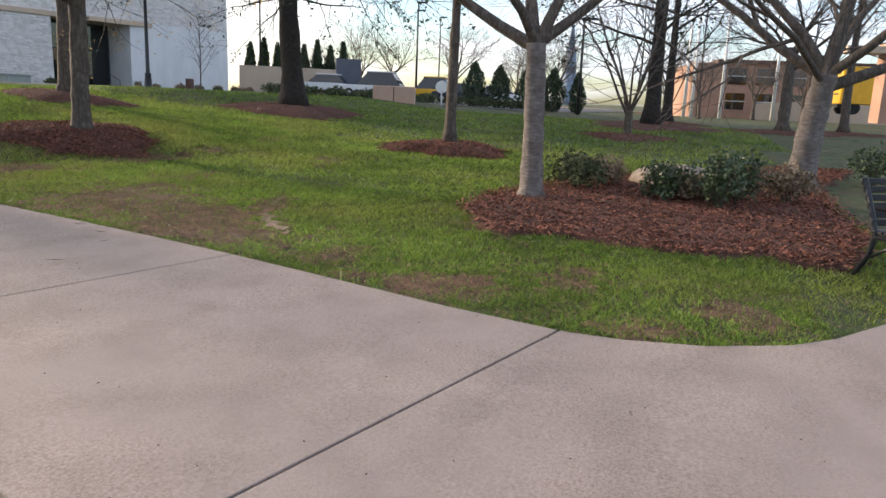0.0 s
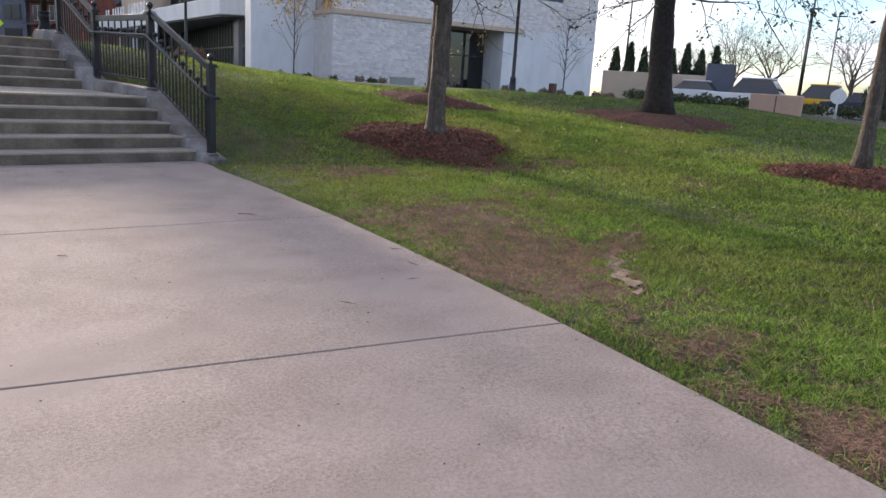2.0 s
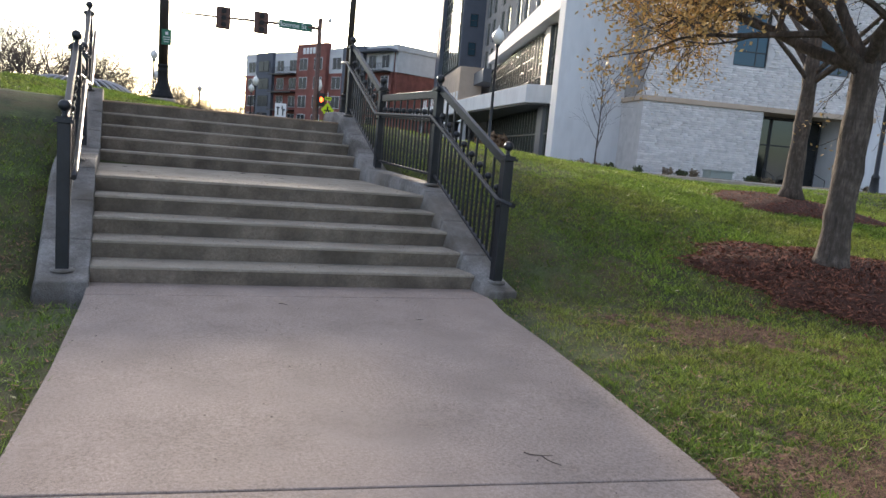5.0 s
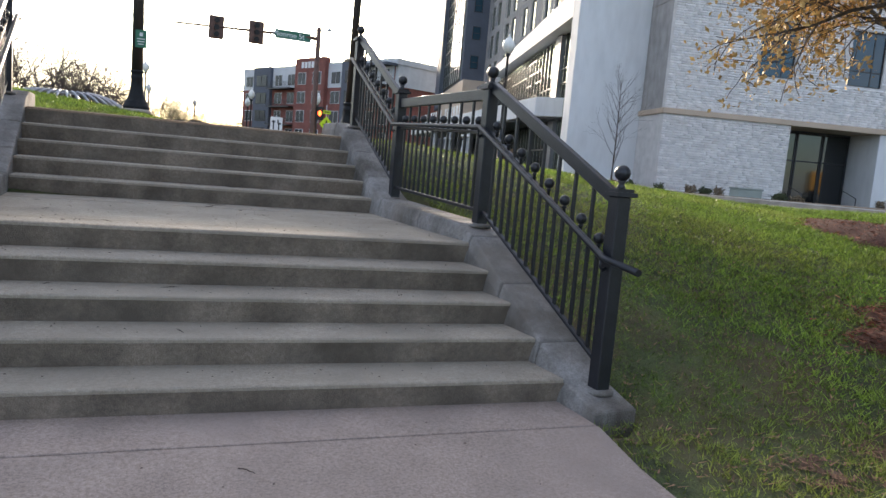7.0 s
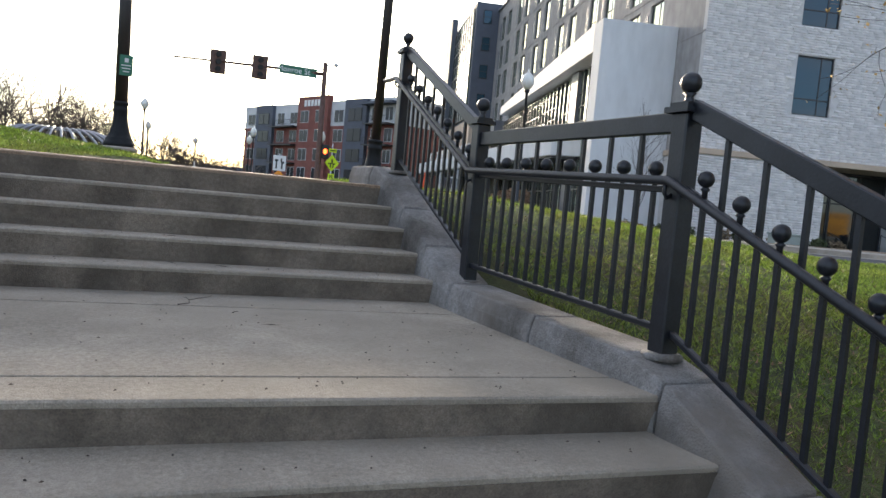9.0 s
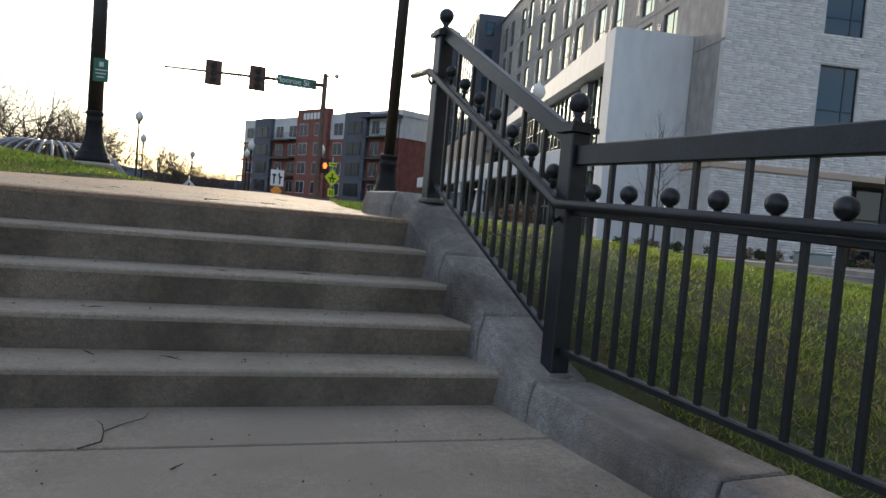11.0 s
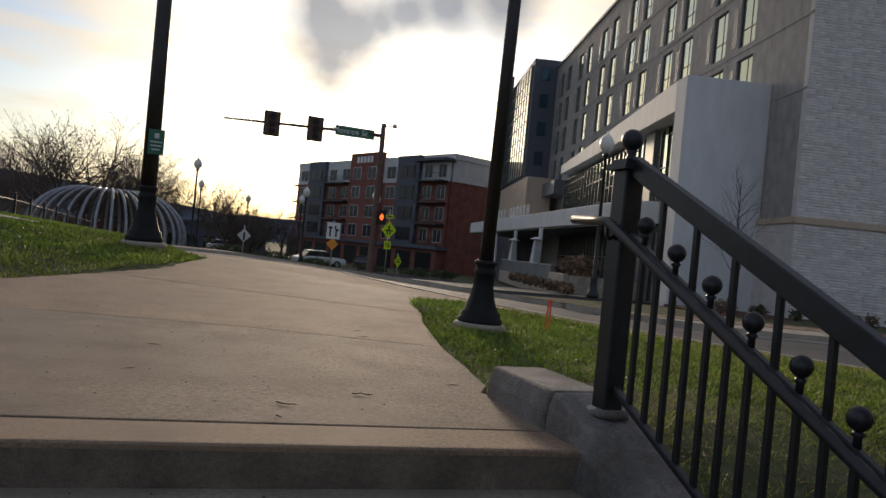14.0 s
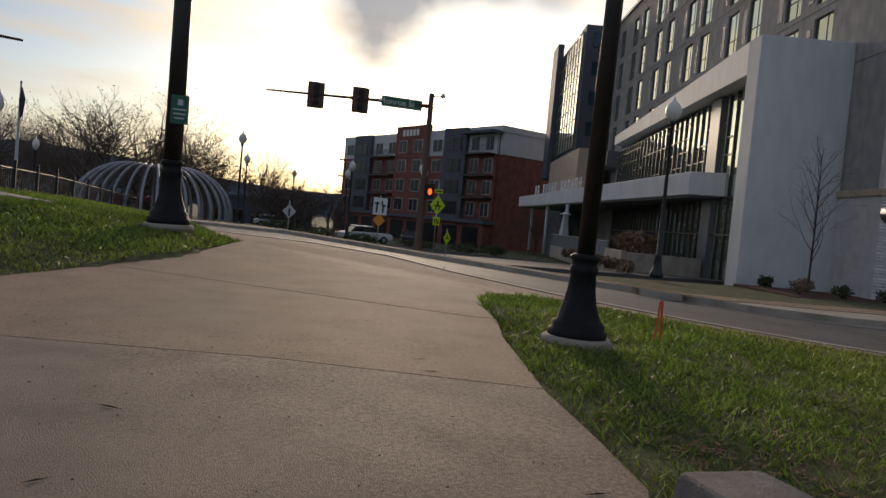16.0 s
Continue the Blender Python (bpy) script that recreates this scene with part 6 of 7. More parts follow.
# ---- apartment building across the junction ----
def apartments():
    root = thing("apartment_building", "five-storey brick and grey-panel apartment building with balconies", "apartment building", Matrix.LocRotScale((20.31, 148.65, -1.6), Euler((0, 0, radians(-71.25))), (1.731, 1, 0.99)))
    W, S, base = 27.5, 3.35, 4.6
    H = base + 4 * S + 0.9

    def bx(name, m, d, parent=root):
        bm = BM()
        box(bm, *d)
        return part(name, bm, M[m], parent)

    bx("body", "red_shade", (0, W, 1.0, 26, 0, H - 0.9))
    bx("side_wing", "red_shade", (W, W + 0.3, 1.2, 40, 0, base + 3 * S))
    bx("side_top", "siding", (W, W + 0.4, 1.2, 40, base + 3 * S, H))
    bx("parapet", "siding", (-0.2, W + 0.5, 0.8, 26, H - 0.9, H))
    bx("storefront", "red_shade", (0, W, -0.6, 1.0, 0, base - 0.5))
    bx("fascia", "slate", (-0.3, W + 0.3, -1.2, 1.0, base - 0.5, base))
    bays = [(0, 3.0, "siding"), (3.0, 6.6, "slate"), (6.6, 11.8, "siding"), (11.8, 17.3, "red_shade"), (17.3, 20.1, "siding"), (20.1, 23.5, "slate"), (23.5, 27.5, "siding")]
    for i, (a, b, m) in enumerate(bays):
        deep = {1: 0.1, 3: 0.0, 5: 0.1}.get(i, 0.7)
        top = H + (1.0 if i == 3 else 0.0)
        for k in range(4):
            z = base + k * S
            mm = "red_shade" if m == "siding" and k < 3 else m
            bx("wall_panel", mm, (a, b, deep, 1.0, z, z + S if k < 3 else top))
            w = new("window")
            w.parent = root
            n = 2 if b - a > 3.8 else 1
            for j in range(n):
                c = a + (b - a) * (j + 0.5) / n
                ww = min(1.5, (b - a) * 0.5 / n) if m != "slate" else (b - a) * 0.6
                bx("frame", "siding" if m != "slate" else "frame", (c - ww / 2 - 0.08, c + ww / 2 + 0.08, deep - 0.06, deep - 0.002, z + 0.6, z + 2.75), w)
                bx("pane", "glass_far", (c - ww / 2, c - 0.05, deep - 0.1, deep - 0.062, z + 0.7, z + 2.65), w)
                bx("pane", "glass_far", (c + 0.05, c + ww / 2, deep - 0.1, deep - 0.062, z + 0.7, z + 2.65), w)
            if i in (2, 6):
                bl = new("balcony")
                bl.parent = root
                bx("slab", "frame", (a + 0.2, b - 0.2, -0.9, deep, z - 0.1, z + 0.12), bl)
                bm = BM()
                for q in range(int((b - a - 0.5) / 0.22)):
                    box(bm, a + 0.25 + q * 0.22, a + 0.28 + q * 0.22, -0.87, -0.84, z + 0.12, z + 1.15)
                box(bm, a + 0.22, b - 0.22, -0.89, -0.82, z + 1.15, z + 1.22)
                part("guard_rail", bm, M["frame"], bl)
    for k in range(4):
        bl = new("balcony")
        bl.parent = root
        z = base + k * S
        bx("slab", "frame", (-2.0, 0, 1.4, 4, z - 0.1, z + 0.1), bl)
        bm = BM()
        for q in range(9):
            box(bm, -2.0 + q * 0.22, -1.97 + q * 0.22, 1.42, 1.45, z + 0.1, z + 1.1)
        box(bm, -2.0, 0, 1.41, 1.46, z + 1.1, z + 1.16)
        part("guard_rail", bm, M["frame"], bl)
    bx("bay_roof", "slate", (23.3, 27.9, -1.1, 1.0, H - 1.2, H - 0.8))
    for k in range(9):
        a = 0.6 + k * 3.0
        w = new("shop_window")
        w.parent = root
        bx("frame", "frame", (a, a + 2.3, -0.66, -0.605, 0.4, 3.6), w)
        bx("pane", "glass_far", (a + 0.1, a + 2.2, -0.7, -0.662, 0.5, 3.5), w)
    for k in range(5):
        bx("sign_stroke", "white", (13.0 + k * 0.62, 13.42 + k * 0.62, -0.08, -0.01, H - 0.75, H + 0.35))


apartments()
# low town behind and planters in front
for x, y, w, d, h, m in ((-4, 118, 16, 12, 6.5, "slate"), (-26, 125, 18, 10, 5.0, "red"), (74, 200, 5, 20, 27, "red")):
    bm = BM()
    box(bm, 0, w, 0, d, -4, h - 2.5)
    box(bm, -0.3, w + 0.3, -0.3, d + 0.3, h - 2.5, h - 2.1)
    b = thing("town_building", "low dark town building beyond the trees" if h < 20 else "tall narrow brick building beyond the apartments", "building", pose(x, y, -1))
    part("wall", bm, M[m], b)
    for k in range(int(w / 3)):
        bm = BM()
        box(bm, 0.8 + k * 3, 2.4 + k * 3, -0.06, -0.01, 0.3, min(2.2, h - 3))
        part("window", bm, M["glass_dark"], b)


# ---- arched rib pavilion ----
def pavilion():
    root = thing("rib_pavilion", "round open pavilion of curved silver ribs", "pavilion", Matrix.LocRotScale((-6.1, 59, 0.35), None, (0.86, 0.8, 0.88)))
    for k in range(34):
        a = 2 * math.pi * k / 34
        bm = BM()
        pts, rad = [], []
        for i in range(13):
            t = i / 12
            p = radians(-14 + 96 * t)
            r = 5.0 * (0.30 + 0.72 * math.cos(p))
            pts.append((r * math.cos(a) * 1.2, r * math.sin(a), max(0.0, 1.0 + 3.7 * math.sin(p))))
            rad.append(0.15 - 0.06 * t)
        tube(bm, pts, rad, 6)
        part("rib", bm, M["rib"], root)
    bm = BM()
    ring = [(2.45 * math.cos(a), 2.04 * math.sin(a), 4.6) for a in np.linspace(0, 2 * math.pi, 25)]
    tube(bm, ring, 0.07, 6, cap=False)
    part("crown_ring", bm, M["rib"], root)


pavilion()


# ---- black fence, flagpole and parked car at the far side of the plaza ----
def fence():
    root = thing("fence", "black metal fence of posts and thin pickets", "fence")
    a, b = Vector((-9.3, 26.5, 0)), Vector((-6.6, 54.0, 0))
    n = 12
    bm = BM()
    box(bm, -0.011, 0.011, -0.011, 0.011, 0, 0.95)
    pk = bpy.data.meshes.new("picket")
    bm.to_mesh(pk)
    bm.free()
    pk.materials.append(M["iron"])
    for i in range(n + 1):
        p = a.lerp(b, i / n)
        p.z = ground_z(p.x, p.y)
        bm = BM()
        box(bm, -0.05, 0.05, -0.05, 0.05, -0.3, 1.15)
        ball(bm, (0, 0, 1.2), 0.06, 8)
        part("post", bm, M["iron"], root).location = p
        if i < n:
            q = a.lerp(b, (i + 1) / n)
            q.z = ground_z(q.x, q.y)
            for h in (0.12, 0.95):
                bm = BM()
                tube(bm, [p + Vector((0, 0, h)), q + Vector((0, 0, h))], 0.022, 5)
                part("rail", bm, M["iron"], root)
            for k in range(1, 12):
                shared("picket", pk, root, pose(*(p.lerp(q, k / 12) + Vector((0, 0, 0.05)))))


fence()
root = thing("flagpole", "pale flagpole with a furled dark flag", "flagpole", pose(-11.9, 46.8, 0.9))
bm = BM()
lathe(bm, [(0.09, 0), (0.08, 3), (0.04, 6.6), (0.07, 6.65), (0.02, 6.75)], 10)
part("pole", bm, M["siding"], root)
bm = BM()
tube(bm, [(0.05, 0, 6.4), (0.1, 0, 5.8), (0.05, 0.05, 5.0), (0.02, 0, 4.7)], [0.03, 0.16, 0.1, 0.03], 8)
part("flag", bm, M["flag"], root)


def car(label, m, paint, long=4.5, high=1.45, name="car"):
    root = thing(name, label, "car", m, "parked vehicles")
    bm = BM()
    L2 = long / 2
    prof = [(-L2, 0.35), (-L2, 0.75), (-L2 * 0.9, 0.85), (-L2 * 0.45, 0.92), (L2 * 0.55, 0.92), (L2 * 0.95, 0.85), (L2, 0.6), (L2, 0.35)]
    for y in (-0.87, 0.87):
        for x, z in prof:
            bm.verts.new((x, y, z))
    bm.verts.ensure_lookup_table()
    n = len(prof)
    bm.faces.new(bm.verts[:n])
    bm.faces.new(bm.verts[n:][::-1])
    for k in range(n):
        bm.faces.new((bm.verts[k], bm.verts[n + k], bm.verts[n + (k + 1) % n], bm.verts[(k + 1) % n]))
    bmesh.ops.recalc_face_normals(bm, faces=bm.faces)
    soften(bm, 0.06, 2)
    part("body", bm, M[paint], root)
    bm = BM()
    lo = [(-L2 * 0.75, 0.86), (L2 * 0.45, 0.86)]
    hi = [(-L2 * 0.5, high - 0.08), (L2 * 0.15, high - 0.08)]
    vs = [bm.verts.new((x, s * w, z)) for s in (-1, 1) for (x, z), w in ((lo[0], 0.8), (lo[1], 0.8), (hi[1], 0.66), (hi[0], 0.66))]
    bm.faces.new(vs[:4])
    bm.faces.new(vs[4:][::-1])
    for k in range(4):
        bm.faces.new((vs[k], vs[4 + k], vs[4 + (k + 1) % 4], vs[(k + 1) % 4]))
    bmesh.ops.recalc_face_normals(bm, faces=bm.faces)
    part("glazing", bm, M["glass_dark"], root)
    bm = BM()
    box(bm, -L2 * 0.52, L2 * 0.18, -0.67, 0.67, high - 0.09, high)
    soften(bm, 0.04, 1)
    part("roof", bm, M[paint], root)
    for x in (-L2 * 0.62, L2 * 0.62):
        for y in (-0.8, 0.8):
            w = new("wheel")
            w.parent = root
            bm = BM()
            tube(bm, [(x, y - 0.1, 0.33), (x, y + 0.1, 0.33)], 0.33, 16)
            part("tyre", bm, M["rubber"], w)
            bm = BM()
            tube(bm, [(x, y - 0.11, 0.33), (x, y + 0.11, 0.33)], 0.19, 12)
            part("rim", bm, M["steel"], w)
    for y in (-0.6, 0.6):
        bm = BM()
        box(bm, L2 - 0.04, L2 + 0.012, y - 0.15, y + 0.15, 0.62, 0.74)
        part("headlight", bm, M["globe"], root)
    return root


for i, (x, y, a, p) in enumerate(((10.5, 66, 10, "car_white"), (4.5, 95, 0, "car_white"), (20, 88, 80, "car_dark"))):
    car("parked car by the junction", pose(x, y, ground_z(x, y) - 0.15, 0, 0, a), p)


# ---- distant woods, hill and street trees ----
def far_trees():
    src = []
    for s in range(4):
        t = tree("bare winter tree beyond the street", (0, 0, -200), [(0, 0, 0), (0.03, 0, 0.5), (0, 0.03, 1.0)], 0.075, 0.05, star(8, 1.3, 1.1, 0.032, s + 3, 0.55), 60 + s, "far_twig", 3, 3, 0.05, 0.17, 500, "far_twig", 0.02, "far_twig", "bare trees beyond the street")
        src.append(t)
    spots = [(-11, 70, 1.15), (-8.5, 73, 1.2), (-5, 76, 1.05), (2.5, 100, 1.0), (8, 104, 0.9), (-20, 66, 0.9), (-26, 70, 1.0), (-31, 74, 1.05), (-36, 72, 1.0), (-42, 80, 1.1), (-16, 84, 1.0), (-23, 88, 1.05), (5, 84, 0.6), (11.5, 96, 0.75), (14, 108, 0.8), (-2.5, 92, 0.9), (-48, 78, 1.0), (28, 62, 0.5), (33, 80, 0.6)]
    rg = random.Random(6)
    spots += [(rg.uniform(-75, 14), rg.uniform(70, 150), rg.uniform(0.7, 1.2)) for _ in range(46)]
    rng = random.Random(2)
    for i, (x, y, s) in enumerate(spots):
        m = Matrix.LocRotScale((x, y, ground_z(x, y) - 0.25), Euler((0, 0, rng.random() * 6.28)), (s * 3, s * 3, s * 3))
        t = src[i % 4]
        if i < 4:
            t.matrix_basis = m
        else:
            t2 = copy_thing(t, Matrix.Translation((0, 0, 0)))
            t2.matrix_basis = m
    return src


far_src = far_trees()
for i, (x, y, k, h) in enumerate(((-5.0, 79.0, 3.3, 1.0), (-9.5, 83.0, 2.7, 1.0), (3.3, 80.0, 2.5, 1.0), (7.5, 92.0, 2.6, 1.0), (-16.5, 78.0, 2.9, 1.0))):
    tree("rounded bare tree with dense fine twigs beyond the street", (x, y, ground_z(x, y) - 0.25), [(0, 0, 0), (0.05 * k, 0, 0.3 * k), (0, 0.04 * k, 0.75 * k)], 0.075 * k, 0.05 * k, star(13, 0.85, 0.95 * k, 0.034 * k, i + 40, 0.45, 1.0), 90 + i, "far_twig", 3, 4, 0.05, 0.2, 9000, "far_twig", 0.05, "far_twig", "rounded trees beyond the street")
for i, (x, y, r, h) in enumerate(((12, 54, 1.6, 0.5), (16, 55, 1.8, 0.5), (19, 57, 1.5, 0.5), (9, 60, 1.8, 0.45), (6.5, 66, 2.0, 0.5), (3, 68, 2.0, 0.5))):
    clump("hedge", "low dark hedge along the junction", "hedge", (x, y, ground_z(x, y) - 0.25), r, h, 900, 0.09, M["hedge"], 80 + i, "hedges along the junction")


def ridge(name, x0, x1, y, z0, amp, seed, label, fall=0.0):
    n = 120
    v, f = [], []
    for i in range(n + 1):
        t = i / n
        x = x0 + (x1 - x0) * t
        h = z0 + amp * (noise.noise(Vector((t * 3.1, seed, 0))) + 0.3 * noise.noise(Vector((t * 14, seed, 1))) + 0.12 * noise.noise(Vector((t * 60, seed, 2))))
        h *= 1.15 - fall * min(1.0, max(0.0, (x + 320) / 420))
        v += [(x, y, -40), (x, y + 10, h), (x, y + 400, h * 0.7)]
    for i in range(n):
        a = i * 3
        f += [(a, a + 3, a + 4, a + 1), (a + 1, a + 4, a + 5, a + 2)]
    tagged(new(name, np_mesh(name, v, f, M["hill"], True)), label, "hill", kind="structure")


# hill and woods both take the colour with the haze in it
ridge("backdrop_hill", -1900, 900, 1300, 66, 26, 1, "wooded hill on the horizon with blue-grey haze in its colour", 0.72)
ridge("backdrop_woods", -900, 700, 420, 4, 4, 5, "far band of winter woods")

# ---- hotel terrace things ----
def on_hotel(u, v, z=0.0):
    x, y = hotel_xy(u, v)
    return x, y, z


def terrace():
    root = thing("terrace_wall", "low pale terrace wall with a glass guard", "terrace wall", pose(*on_hotel(0, 0), 0, 0, -17))
    bm = BM()
    box(bm, -7.4, -7.1, 9.1, 13.0, 0.2, 1.75)
    box(bm, -7.1, -3.2, 8.8, 9.1, 0.2, 1.7)
    box(bm, -7.4, -7.1, 13.0, 34, 0.2, 1.2)
    soften(bm, 0.02, 1)
    part("wall", bm, M["kerb"], root)
    for k in range(11):
        bm = BM()
        box(bm, -7.28, -7.25, 13.1 + k * 1.9, 14.9 + k * 1.9, 1.2, 2.15)
        part("glass_panel", bm, M["glass_clear"], root)
    bm = BM()
    box(bm, -7.3, -7.22, 13, 34, 2.15, 2.2)
    part("top_rail", bm, M["steel"], root)


terrace()
for i, (u, v) in enumerate(((-6.5, 33), (-6.2, 24))):
    root = thing("patio_heater", "white pyramid patio heater on the terrace", "patio heater", pose(*on_hotel(u, v, 1.6)), "patio heaters")
    bm = BM()
    vs = [bm.verts.new((x * w, y * w, z)) for z, w in ((0, 0.35), (2.3, 0.16)) for x, y in ((-1, -1), (1, -1), (1, 1), (-1, 1))]
    for k in range(4):
        bm.faces.new((vs[k], vs[(k + 1) % 4], vs[4 + (k + 1) % 4], vs[4 + k]))
    part("body", bm, M["siding"], root)
    bm = BM()
    lathe(bm, [(0.5, 2.35), (0.5, 2.4), (0.1, 2.55)], 12)
    part("hood", bm, M["white"], root)
for i in range(9):
    clump("ornamental_grass", "dry ornamental grass tuft before the terrace", "ornamental grass", on_hotel(-8.3 - 0.06 * i, 4 + i * 1.7, 0.85), 0.45, 0.3, 400, 0.12, M["pampas"], 120 + i, "ornamental grasses before the hotel")
for i in range(5):
    clump("ornamental_grass", "tall dry ornamental grass behind the terrace wall", "ornamental grass", on_hotel(-5.5, 10.5 + i * 1.5, 1.4), 0.7, 0.75, 700, 0.2, M["pampas"], 140 + i, "tall grasses on the terrace")
x, y, z = on_hotel(2.6, -5.2, 0.32)
root = thing("utility_box", "grey-green steel utility box at the lawn's edge", "utility box", pose(x, y, z, 0, 0, -17))
bm = BM()
box(bm, -0.6, 0.6, -0.4, 0.4, -0.1, 1.15)
soften(bm, 0.03, 1)
part("body", bm, M["box_green"], root)
bm = BM()
box(bm, -0.64, 0.64, -0.44, 0.44, 1.15, 1.22)
soften(bm, 0.02, 1)
part("lid", bm, M["box_green"], root)
x, y, z = on_hotel(14.2, -4.4, 0.85)
root = thing("bollard", "short brown timber post by the hotel lamp", "bollard", pose(x, y, z))
bm = BM()
box(bm, -0.2, 0.2, -0.2, 0.2, -0.1, 0.95)
soften(bm, 0.03, 1)
part("post", bm, M["rust"], root)
# step and hand rails at the hotel's end door
root = thing("door_steps", "pale steps with thin rails at the hotel door", "steps", pose(*on_hotel(9.7, 0.2, 0.0), 0, 0, -17))
for k in range(3):
    bm = BM()
    box(bm, -2.0, 2.0, -1.4 + k * 0.4, 0.2, 0.2, 0.6 + 0.12 * k)
    soften(bm, 0.015, 1)
    part("step", bm, M["kerb"], root)
for s in (-1.6, 1.6):
    bm = BM()
    tube(bm, [(s, -1.4, 0.5), (s, -1.4, 1.5), (s, -0.2, 1.9), (s, -0.2, 0.7)], 0.025, 6)
    part("rail", bm, M["iron"], root)

# ---- east of the lawn: car park, hedges, church and brick hall ----
bm = BM()
prism(bm, [(33, -4), (80, -10), (90, 30), (55, 26), (44, 12)], lambda x, y: ground_z(x, y) - 0.2, lambda x, y: ground_z(x, y) + 0.03)
tagged(part("car_park", bm, M["asphalt"]), "asphalt car park beyond the lawn", "car park", kind="structure")
for i, (x, y, a, p, l, h) in enumerate(((47, 14.5, 100, "car_white", 5.0, 1.6), (45.5, 9.6, 95, "car_white", 5.8, 1.95), (47, 3.2, 95, "car_dark", 4.5, 1.5), (50, 6.6, 95, "yellow", 5.0, 1.9), (47.5, 1.0, 95, "car_white", 4.6, 1.5))):
    car("yellow van parked beyond the lawn" if p == "yellow" else ("white pickup-sized car parked beyond the lawn" if l > 5 else "car parked beyond the lawn"), pose(x, y, ground_z(x, y) + 0.03, 0, 0, a), p, l, h)
for i in range(10):
    x, y = 33.5 + 0.9 * i, 11.5 - 1.75 * i
    clump("hedge", "low clipped hedge along the car park", "hedge", foot(x - 0.4 * i, y, 0.0), 1.15, 0.36, 700, 0.09, M["hedge"], 160 + i, "hedges along the car park")


def cypress(x, y, h, r, seed, label="narrow dark evergreen beyond the lawn"):
    rng = np.random.default_rng(seed)
    n = 2600
    t = rng.random(n) ** 0.8
    prof = np.sin(np.clip(t * 0.93 + 0.07, 0, 1) * np.pi) ** 0.6 * (1 - 0.55 * t)
    a = rng.random(n) * 6.283
    q = r * prof * (0.55 + 0.5 * rng.random(n)) * (1 + 0.2 * np.sin(a * 3 + t * 9 + seed))
    c = np.stack([np.cos(a) * q, np.sin(a) * q, t * h], -1)
    d = rng.normal(size=(n, 3)) * 0.5 + np.array([0, 0, 1.0])
    s = rng.normal(size=(n, 3))
    k = 0.11 * (h / 3)
    v = np.stack([c - s * k * 0.35, c + s * k * 0.35, c + d * k * 1.4], 1).reshape(-1, 3)
    root = thing("evergreen_tree", label, "tree", foot_pose(x, y), "evergreens beyond the lawn")
    o = new("crown", np_mesh("crown", v, np.arange(n * 3).reshape(-1, 3), M["conifer"]))
    o.parent = root
    bm = BM()
    tube(bm, [(0, 0, -0.1), (0, 0, h * 0.8)], [0.08, 0.02], 6)
    part("trunk", bm, M["bark_dark"], root)


def foot_pose(x, y):
    return pose(*foot(x, y, 0.0))


for i, (x, y, h, r) in enumerate(((38, 0.2, 2.6, 0.95), (38, -1.4, 2.5, 0.9), (38, -3.2, 2.6, 1.0), (38, -4.7, 2.5, 0.9), (37.5, -6.2, 2.3, 0.6))):
    cypress(x, y, h, r, 200 + i)
for i in range(8):
    cypress(48.5 + i * 0.55, 21.8 - i * 0.95, 3.9 + 0.35 * (i % 2), 0.62, 210 + i, "narrow dark evergreen behind the tan wall")
root = thing("garden_wall", "tan rendered wall beside the hotel", "wall", pose(44.2, 20.3, 0.0, 0, 0, -57))
bm = BM()
box(bm, 0, 7.5, 0, 0.4, 0.2, 3.1)
soften(bm, 0.02, 1)
part("wall", bm, M["tan"], root)
bm = BM()
box(bm, 7.5, 9.5, -0.05, 0.45, 0.2, 4.0)
part("gate_panel", bm, M["slate"], root)
root = thing("transformer_box", "pale pink steel cabinet at the lawn's edge", "cabinet", pose(25.2, 1.0, 0.62, 0, 0, -75))
bm = BM()
box(bm, -0.95, 0.95, -0.5, 0.5, -0.1, 1.05)
soften(bm, 0.03, 1)
part("body", bm, M["pink"], root)
bm = BM()
box(bm, -0.02, 0.02, -0.512, -0.5, 0.1, 1.0)
part("door_seam", bm, M["rust"], root)
root = thing("small_post_sign", "small white sign on a short post", "sign", pose(27.5, -0.6, 0.6, 0, 0, -75))
bm = BM()
lathe(bm, [(0.3, 1.05), (0.3, 1.1)], 14)
for v in bm.verts:
    v.co = Vector((v.co.x, v.co.z - 1.07, v.co.y + 1.15))
part("disc", bm, M["white"], root)
bm = BM()
tube(bm, [(0, 0, -0.1), (0, 0, 1.2)], 0.04, 6)
part("post", bm, M["siding"], root)
for i, (x, y, h) in enumerate(((50, 7.8, 7.5), (46, 19.5, 9.0), (60, 11, 8), (75, 13, 9), (34, -6.6, 5.0), (60, -14.5, 9), (62, -23.5, 8))):
    root = thing("parking_lamp", "tall thin dark lamp post by the car park", "street light", foot_pose(x, y), "car park lamps")
    bm = BM()
    tube(bm, [(0, 0, 0), (0, 0, h)], [0.09, 0.06], 8)
    part("post", bm, M["iron"], root)
    bm = BM()
    box(bm, -0.1, 0.1, -0.75, 0.1, h, h + 0.12)
    part("head", bm, M["iron"], root)
for i, (x, y, s) in enumerate(((62, 14, 0.8), (64, 8, 0.9), (66, 19, 0.9), (70, 3, 0.8), (58, -2.5, 0.75), (66, -12, 0.9), (50, -14, 0.6), (60, -19, 0.7), (56, -22, 0.6), (75, 0.5, 0.9), (52, 17, 0.5))):
    t2 = copy_thing(far_src[i % 4], Matrix())
    t2.matrix_basis = Matrix.LocRotScale((x, y, ground_z(x, y)), Euler((0, 0, i * 1.3)), (s * 3, s * 3, s * 3))
